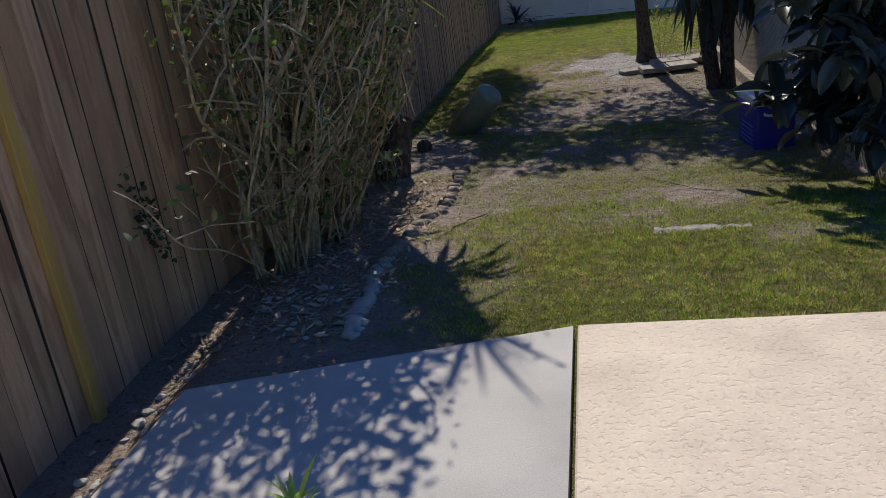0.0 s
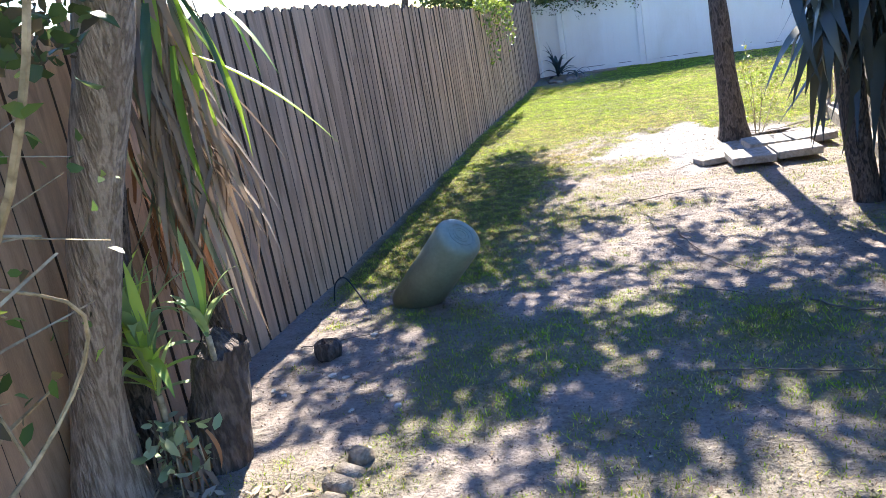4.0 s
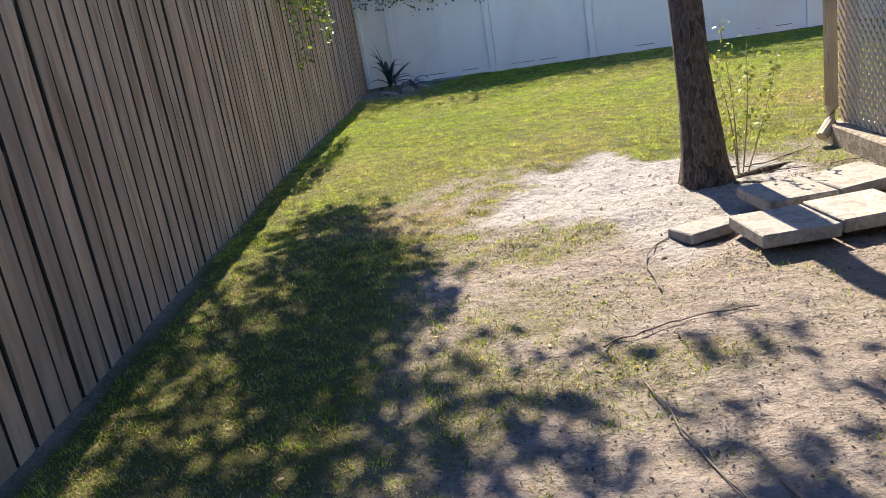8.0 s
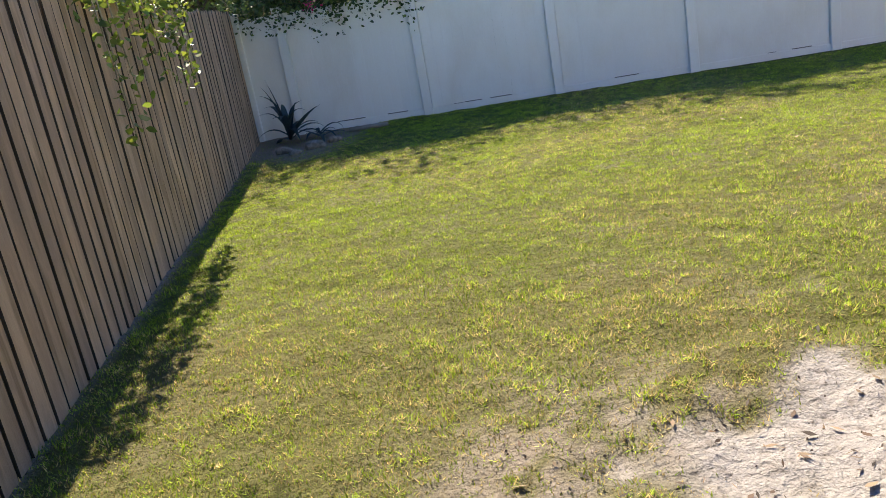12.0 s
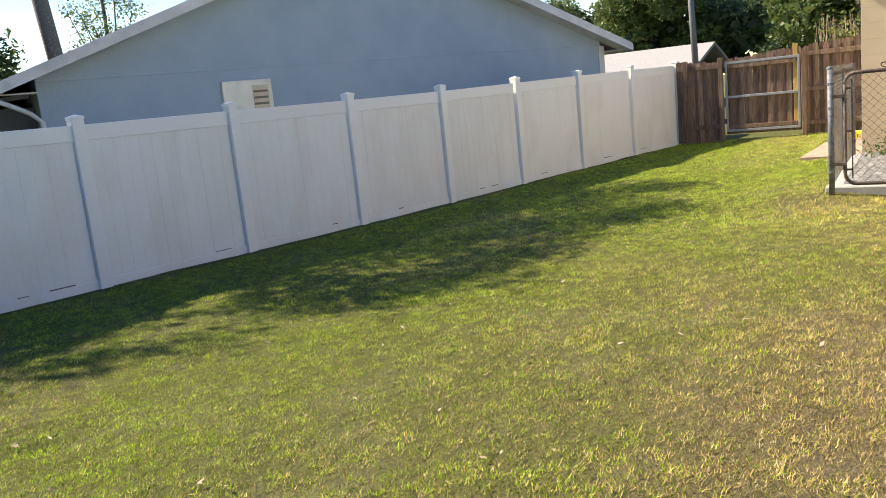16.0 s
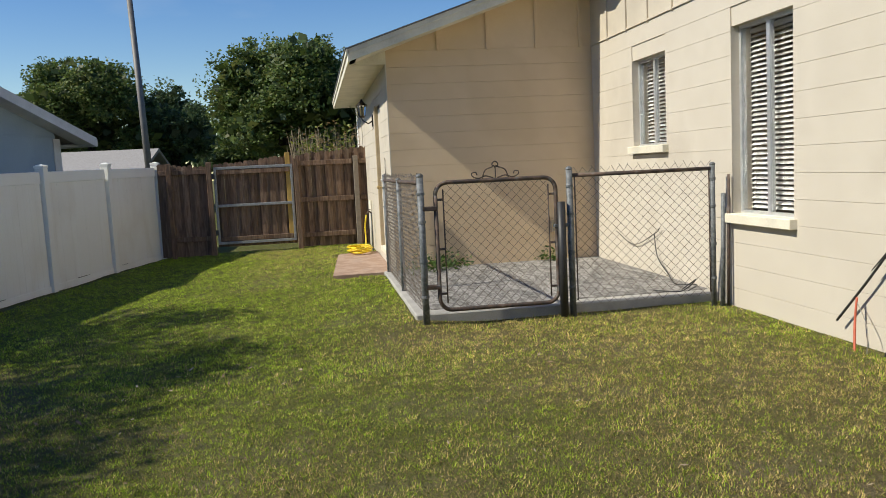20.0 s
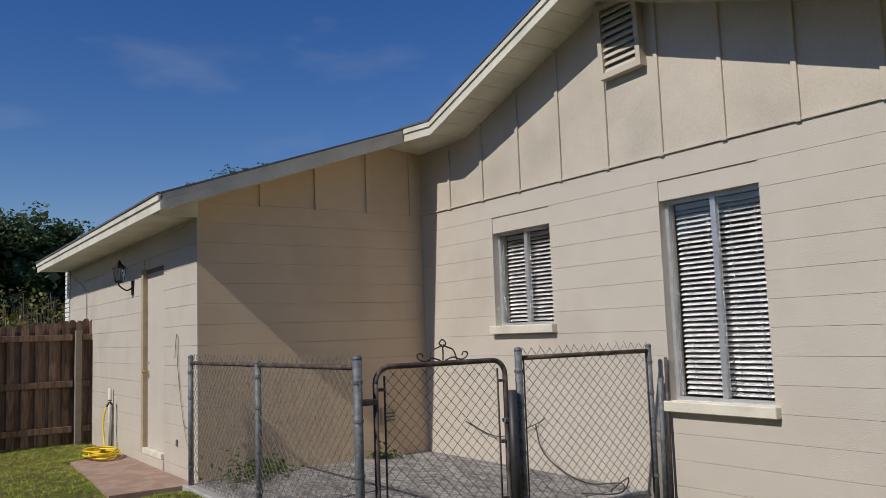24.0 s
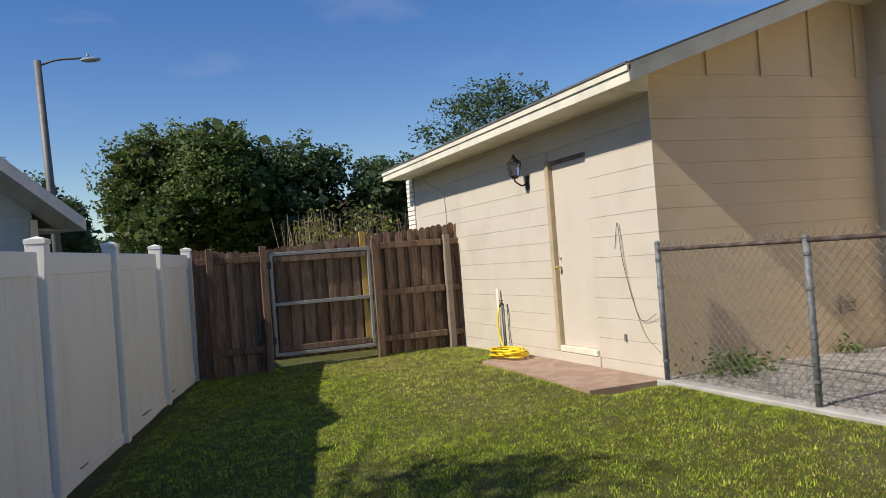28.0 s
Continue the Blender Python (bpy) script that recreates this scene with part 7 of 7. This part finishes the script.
    for k in range(36):
        cut = 20.06 if k % 2 else 20.14
        for x0, x1 in ((19.91, cut - .006), (cut + .006, 20.25)):
            part("brick", box((x0, WY - .02, -.6 + k * .08), (x1, WY + .012, -.6 + k * .08 + .066), .004), VINYL_DIRTY, o)
    v = thing("roof_vent", "galvanised roof vent on the shingles", "vent")
    part("hood", box((11.35, 13.5, 3.62), (11.65, 13.8, 3.78), .02), GALV, v)


fittings()


# ---- neighbouring houses and street lamp ----
def blue_house():
    h = thing("neighbour_house", "blue-grey stucco house with a low gable and pale rake boards", "house")
    L, R_ = Vector((7.39, 28.26, 0)), Vector((19.5, 22.2, 0))
    e = (R_ - L).normalized()
    W = (R_ - L).length
    M = pose(L.x, L.y, 0, 0, 0, math.degrees(math.atan2(e.y, e.x)))
    ez, sl = 1.72, 0.372
    ap = ez + sl * W / 2
    ov = .66
    bm = bmesh.new()
    v = [(ov, -.9), (W - ov, -.9), (W - ov, ez + sl * ov - .1), (W / 2, ap - .12), (ov, ez + sl * ov - .1)]
    a = [bm.verts.new((x, .4, z)) for x, z in v]
    b = [bm.verts.new((x, 12, z)) for x, z in v]
    bm.faces.new(a)
    bm.faces.new(b[::-1])
    for i in range(5):
        j = (i + 1) % 5
        bm.faces.new((a[i], b[i], b[j], a[j]))
    bmesh.ops.recalc_face_normals(bm, faces=bm.faces)
    part("wall", bm, BLUEWALL, h, at=M)
    for x0, x1, z0, z1 in ((0, W / 2, ez, ap), (W / 2, W, ap, ez)):
        part("roof", slab_poly([(x0, 0, z0), (x1, 0, z1), (x1, 12.4, z1), (x0, 12.4, z0)], .1), ROOFPALE, h, at=M)
        bm = bmesh.new()
        q = [bm.verts.new(c) for c in ((x0, -.02, z0 - .17), (x1, -.02, z1 - .17), (x1, -.02, z1 + .01), (x0, -.02, z0 + .01))]
        p = [bm.verts.new(c) for c in ((x0, .02, z0 - .17), (x1, .02, z1 - .17), (x1, .02, z1 + .01), (x0, .02, z0 + .01))]
        bm.faces.new(q)
        bm.faces.new(p[::-1])
        for i in range(4):
            bm.faces.new((q[i], p[i], p[(i + 1) % 4], q[(i + 1) % 4]))
        part("rake_board", bm, GREYTRIM, h, at=M)
        part("soffit", slab_poly([(x0, .02, z0 - .13), (x1, .02, z1 - .13), (x1, .4, z1 - .13), (x0, .4, z0 - .13)], .01), GREYTRIM, h, at=M)
    for x in (0, W):
        part("gutter", box((x - .06, .0, ez - .16), (x + .06, 12, ez - .01), .02), GREYTRIM, h, at=M)
        s0 = ov if x == 0 else W - ov
        part("soffit", box((min(x, s0), .4, ez - .14), (max(x, s0), 12, ez - .12)), GREYTRIM, h, at=M)
    part("trim_band", box((ov, .385, 1.74), (W - ov, .40, 1.78), .004), BLUEWALL, h, at=M)
    part("downspout", tube([(.0, .1, ez - .2), (.5, .3, ez - .45), (ov, .36, ez - .6), (ov, .36, -.8)], .04, 8), GREYTRIM, h, at=M)
    part("corner_board", box((W - ov - .06, .38, -.9), (W - ov + .12, .40, ez), .004), GREYTRIM, h, at=M)
    w = part("window", box((3.63, .33, .45), (4.55, .42, 1.54), .006), TRIM, h, "cream shuttered window", at=M)
    part("pane", box((4.18, .318, .6), (4.47, .329, 1.44)), GLASS, w)
    part("window_sill", box((3.56, .28, .38), (4.62, .42, .44), .006), TRIM, w)
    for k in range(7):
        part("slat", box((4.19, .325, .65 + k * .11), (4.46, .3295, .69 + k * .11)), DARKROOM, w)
    # dark screened lanai at its side
    l = thing("lanai", "dark screened lanai with a sloping roof beside the blue house", "porch")
    part("screen", box((-1.3, .9, -.9), (ov - .02, 4.0, 1.38)), BLACK, l, at=M)
    part("roof", slab_poly([(-1.7, .5, 1.42), (.55, .5, 1.58), (.55, 5, 1.58), (-1.7, 5, 1.42)], .06), BLACK, l, at=M)
    g = thing("far_house", "low far house with a pale grey roof", "house")
    part("wall", box((38.6, 25.4, -1), (45.4, 36, 1.35)), GREYTRIM, g)
    part("roof", slab_poly([(38.0, 25.0, 1.3), (42, 25.0, 2.35), (42, 36.5, 2.35), (38.0, 36.5, 1.3)], .15), ROOFPALE, g)
    part("roof", slab_poly([(42, 25.0, 2.35), (46.0, 25.0, 1.3), (46.0, 36.5, 1.3), (42, 36.5, 2.35)], .15), ROOFPALE, g)
    s = thing("street_lamp", "wooden street lamp pole with a cobra-head lamp", "street lamp")
    part("pole", tube([(31.2, 23.40, -1), (31.5, 23.70, 7.12)], [.13, .095], 12), METALPOLE, s)
    part("arm", tube(curve_pts([(31.5, 23.66, 6.98), (31.48, 23.2, 7.14), (31.46, 22.55, 7.2)], 6), .03, 8), METALPOLE, s)
    bm = bmesh.new()
    bmesh.ops.create_uvsphere(bm, u_segments=16, v_segments=10, radius=1, matrix=pose(31.45, 22.33, 7.16, -4, 0, 0) @ Matrix.Diagonal((.12, .28, .075, 1)))
    for f in bm.faces:
        f.smooth = True
    part("lamp_head", bm, BOXGREY, s)
    part("photocell", tube([(31.45, 22.4, 7.22), (31.45, 22.4, 7.31)], .04, 8), BOXGREY, s)
    p = thing("palm_trunk", "bare grey palm trunk beyond the blue house", "palm")
    part("trunk", tube([(20.9, 45.0, -.9), (20.45, 45, 4.0), (19.7, 45, 11.0)], [.36, .30, .26], 12), DEADWOOD, p)


blue_house()


# ---- crumbs of soil and bark on the bare ground ----
def crumbs():
    n = 40000
    x, y = rng.uniform(-2.35, 2.0, n), rng.uniform(3.5, 15.4, n)
    g, s, mu = zones(x, y)
    ok = rng.random(n) < np.where(s > 0.4, 0.25, np.where(g > 0.4, 0.25, 1.0))
    x, y = x[ok], y[ok]
    q = np.stack([x, y, height(x, y) + .004], -1)
    n = len(q)
    a = rng.uniform(0, 2 * np.pi, n)
    s = (.0022 + .006 * rng.random(n) ** 2.5)[:, None]
    u = np.stack([np.cos(a), np.sin(a), rng.normal(0, .3, n)], -1) * s
    v = np.stack([-np.sin(a), np.cos(a), rng.normal(0, .3, n)], -1) * s * .6
    w = np.zeros((n, 3))
    w[:, 2] = s[:, 0] * rng.uniform(.5, 1.1, n)
    tri = np.concatenate([np.stack([q - u, q + v, q + w], 1), np.stack([q + v, q + u, q + w], 1), np.stack([q + u, q - v, q + w], 1), np.stack([q - v, q - u, q + w], 1)])
    c = tints(n, ((0.18, 0.135, 0.105), (0.25, 0.195, 0.155), (0.36, 0.30, 0.25), (0.10, 0.074, 0.056), (0.14, 0.105, 0.08)))
    tagged(raw_mesh("soil_crumbs", tri, 3, LITTER, np.concatenate([c] * 4)), "crumbs of soil and bark on bare ground", "soil", kind="stuff")


crumbs()


# ---- block courses of the walls ----
def blocks(owner, a0, a1, z0, z1, openings, place, seed, paint=WALL, joint=0.0012):
    """Painted blocks in running bond, a hair proud of the wall; joints left open."""
    cache = {}
    r = random.Random(seed)
    k, z = 0, z0
    H = (z1 - z0) / round((z1 - z0) / 0.2125)
    while z < z1 - 0.02:
        a = a0 - (0.2 if k % 2 else 0.0)
        while a < a1 - 0.01:
            p, q = max(a, a0), min(a + 0.40, a1)
            spans = [(p, q)]
            for o in openings:
                if z < o[3] - 0.02 and z + H > o[2] + 0.02:
                    spans = [s for u, v in spans for s in ((u, min(v, o[0])), (max(u, o[1]), v)) if s[1] - s[0] > 0.02]
            for u, v in spans:
                key = round(v - u, 2)
                if key not in cache:
                    w = key / 2
                    bm = bmesh.new()
                    add_box(bm, (-w, 0, joint), (w, 0.012, H - joint))
                    bmesh.ops.bevel(bm, geom=[e for e in bm.edges if all(vv.co.y > .01 for vv in e.verts) and abs(e.verts[0].co.z - e.verts[1].co.z) < .01], offset=joint * 1.8, segments=1, affect="EDGES")
                    cache[key] = mesh_of("block", bm, paint)
                child("block", cache[key], owner, place((u + v) / 2, z, r.uniform(-.0001, .0001)))
            a += 0.40
        z += H
        k += 1


blocks(W_MAIN, 5.0, GX, -0.64, BAND - 0.013, [WIN1, WIN2], lambda a, z, o: pose(a, GY - 0.012 + o, z), 1, WALL, 0.0009)
blocks(W_SIDE, GX, 19.6, -0.64, 2.336, [DOOR], lambda a, z, o: pose(a, WY - 0.012 + o, z), 2)
blocks(W_FRONT, GY, WY - 0.012, -0.64, BAND, [], lambda a, z, o: pose(GX + 0.012 + o, a, z, 0, 0, 90), 3, WALLTAN, 0.001)


# ---- grass ----
def scatter_grass(name, x0, x1, y0, y1, per_m2, length, keep, gain=1.0, width=1.0, clumpy=0.0):
    n = int((x1 - x0) * (y1 - y0) * per_m2)
    x, y = rng.uniform(x0, x1, n), rng.uniform(y0, y1, n)
    g, s, mu = zones(x, y)
    tuft = noise2(x + 0.3 * y, y, 0.055, 93)
    ok = (rng.random(n) < g * 1.15 - 0.01) & (rng.random(n) < 0.42 + 1.1 * tuft) & keep(x, y)
    x, y, tuft = x[ok], y[ok], tuft[ok]
    n = len(x)
    z = height(x, y) - 0.004
    br = brownness(x, y)
    ang, lean = rng.uniform(0, 2 * np.pi, n), rng.uniform(0.45, 1.45, n)
    clump = 0.45 + 0.65 * fbm(x, y, 0.45, 81) + 0.55 * tuft
    le = length * clump * rng.uniform(0.5, 1.25, n)
    d = np.stack([np.cos(ang) * np.sin(lean), np.sin(ang) * np.sin(lean), np.cos(lean)], -1)
    side = np.stack([-np.sin(ang), np.cos(ang), np.zeros(n)], -1) * (rng.uniform(0.0015, 0.0034, n) * width)[:, None]
    p = np.stack([x, y, z], -1)
    v = np.stack([p - side, p + side, p + d * le[:, None]], 1)
    t = rng.random(n)
    green = np.stack([0.142 + 0.12 * t, 0.224 + 0.105 * t, 0.018 + 0.018 * t], -1)
    dry = np.stack([0.28 + 0.19 * t, 0.222 + 0.14 * t, 0.078 + 0.075 * t], -1)
    patch = step(0.35, 0.7, fbm(x, y, 0.6, 85))
    mixd = (rng.random(n) < np.clip(br * 0.75 + 0.08 + 0.15 * patch - 0.10 * step(17.5, 20.5, y), 0.02, 0.9))[:, None]
    # darker tints where tufts are thin, painting shade into the gaps
    col = np.where(mixd, dry, green) * gain * rng.uniform(0.4, 1.42, (n, 1)) * (0.50 - 0.2 * clumpy + 0.30 * fbm(x, y, 0.3, 91) + (0.50 + 0.4 * clumpy) * tuft + 0.25 * noise2(x, y, 0.11, 95))[:, None]
    return tagged(raw_mesh(name, v, 3, GRASS, col), "short worn lawn grass, green with dry patches", "grass", kind="stuff")


def off_slabs(x, y):
    ok = ~((y < 3.37) & (x > -2.1))
    ok &= ~((x > 9.56) & (x < 13.2) & (y < 17.16))
    ok &= ~((x > 13.0) & (x < 15.9) & (y < 17.79 - 0.05 * (x - 13.1)))
    ok &= ~((x > 4.9) & (y < 14.22)) & ~((x > 12.9) & (y < 17.0))
    fy = FENCE_A.y + (x - FENCE_A.x) * (FENCE_K.y - FENCE_A.y) / (FENCE_K.x - FENCE_A.x)
    return ok & (y < fy - 0.05)


scatter_grass("grass", -2.4, 2.4, 3.3, 14.0, 11500, 0.027, off_slabs, 1.15, 1.3, 1.0)
scatter_grass("grass", -0.9, 2.4, 3.3, 6.2, 9000, 0.032, off_slabs, 1.1, 1.2, 1.0)
scatter_grass("grass", -2.6, 3.0, 14.0, 24.9, 12500, 0.026, off_slabs, 1.3, 1.15, 0.9)
scatter_grass("grass", 3.0, 8.0, 14.0, 24.9, 11000, 0.025, off_slabs, 1.2, 1.05, 0.7)
scatter_grass("grass", 8.0, 18.4, 14.0, 23.6, 6500, 0.030, off_slabs, 1.5, 1.25, 0.6)
scatter_grass("grass", 3.0, 13.0, 14.3, 20.0, 2600, 0.026, off_slabs, 1.35, 1.1, 0.4)
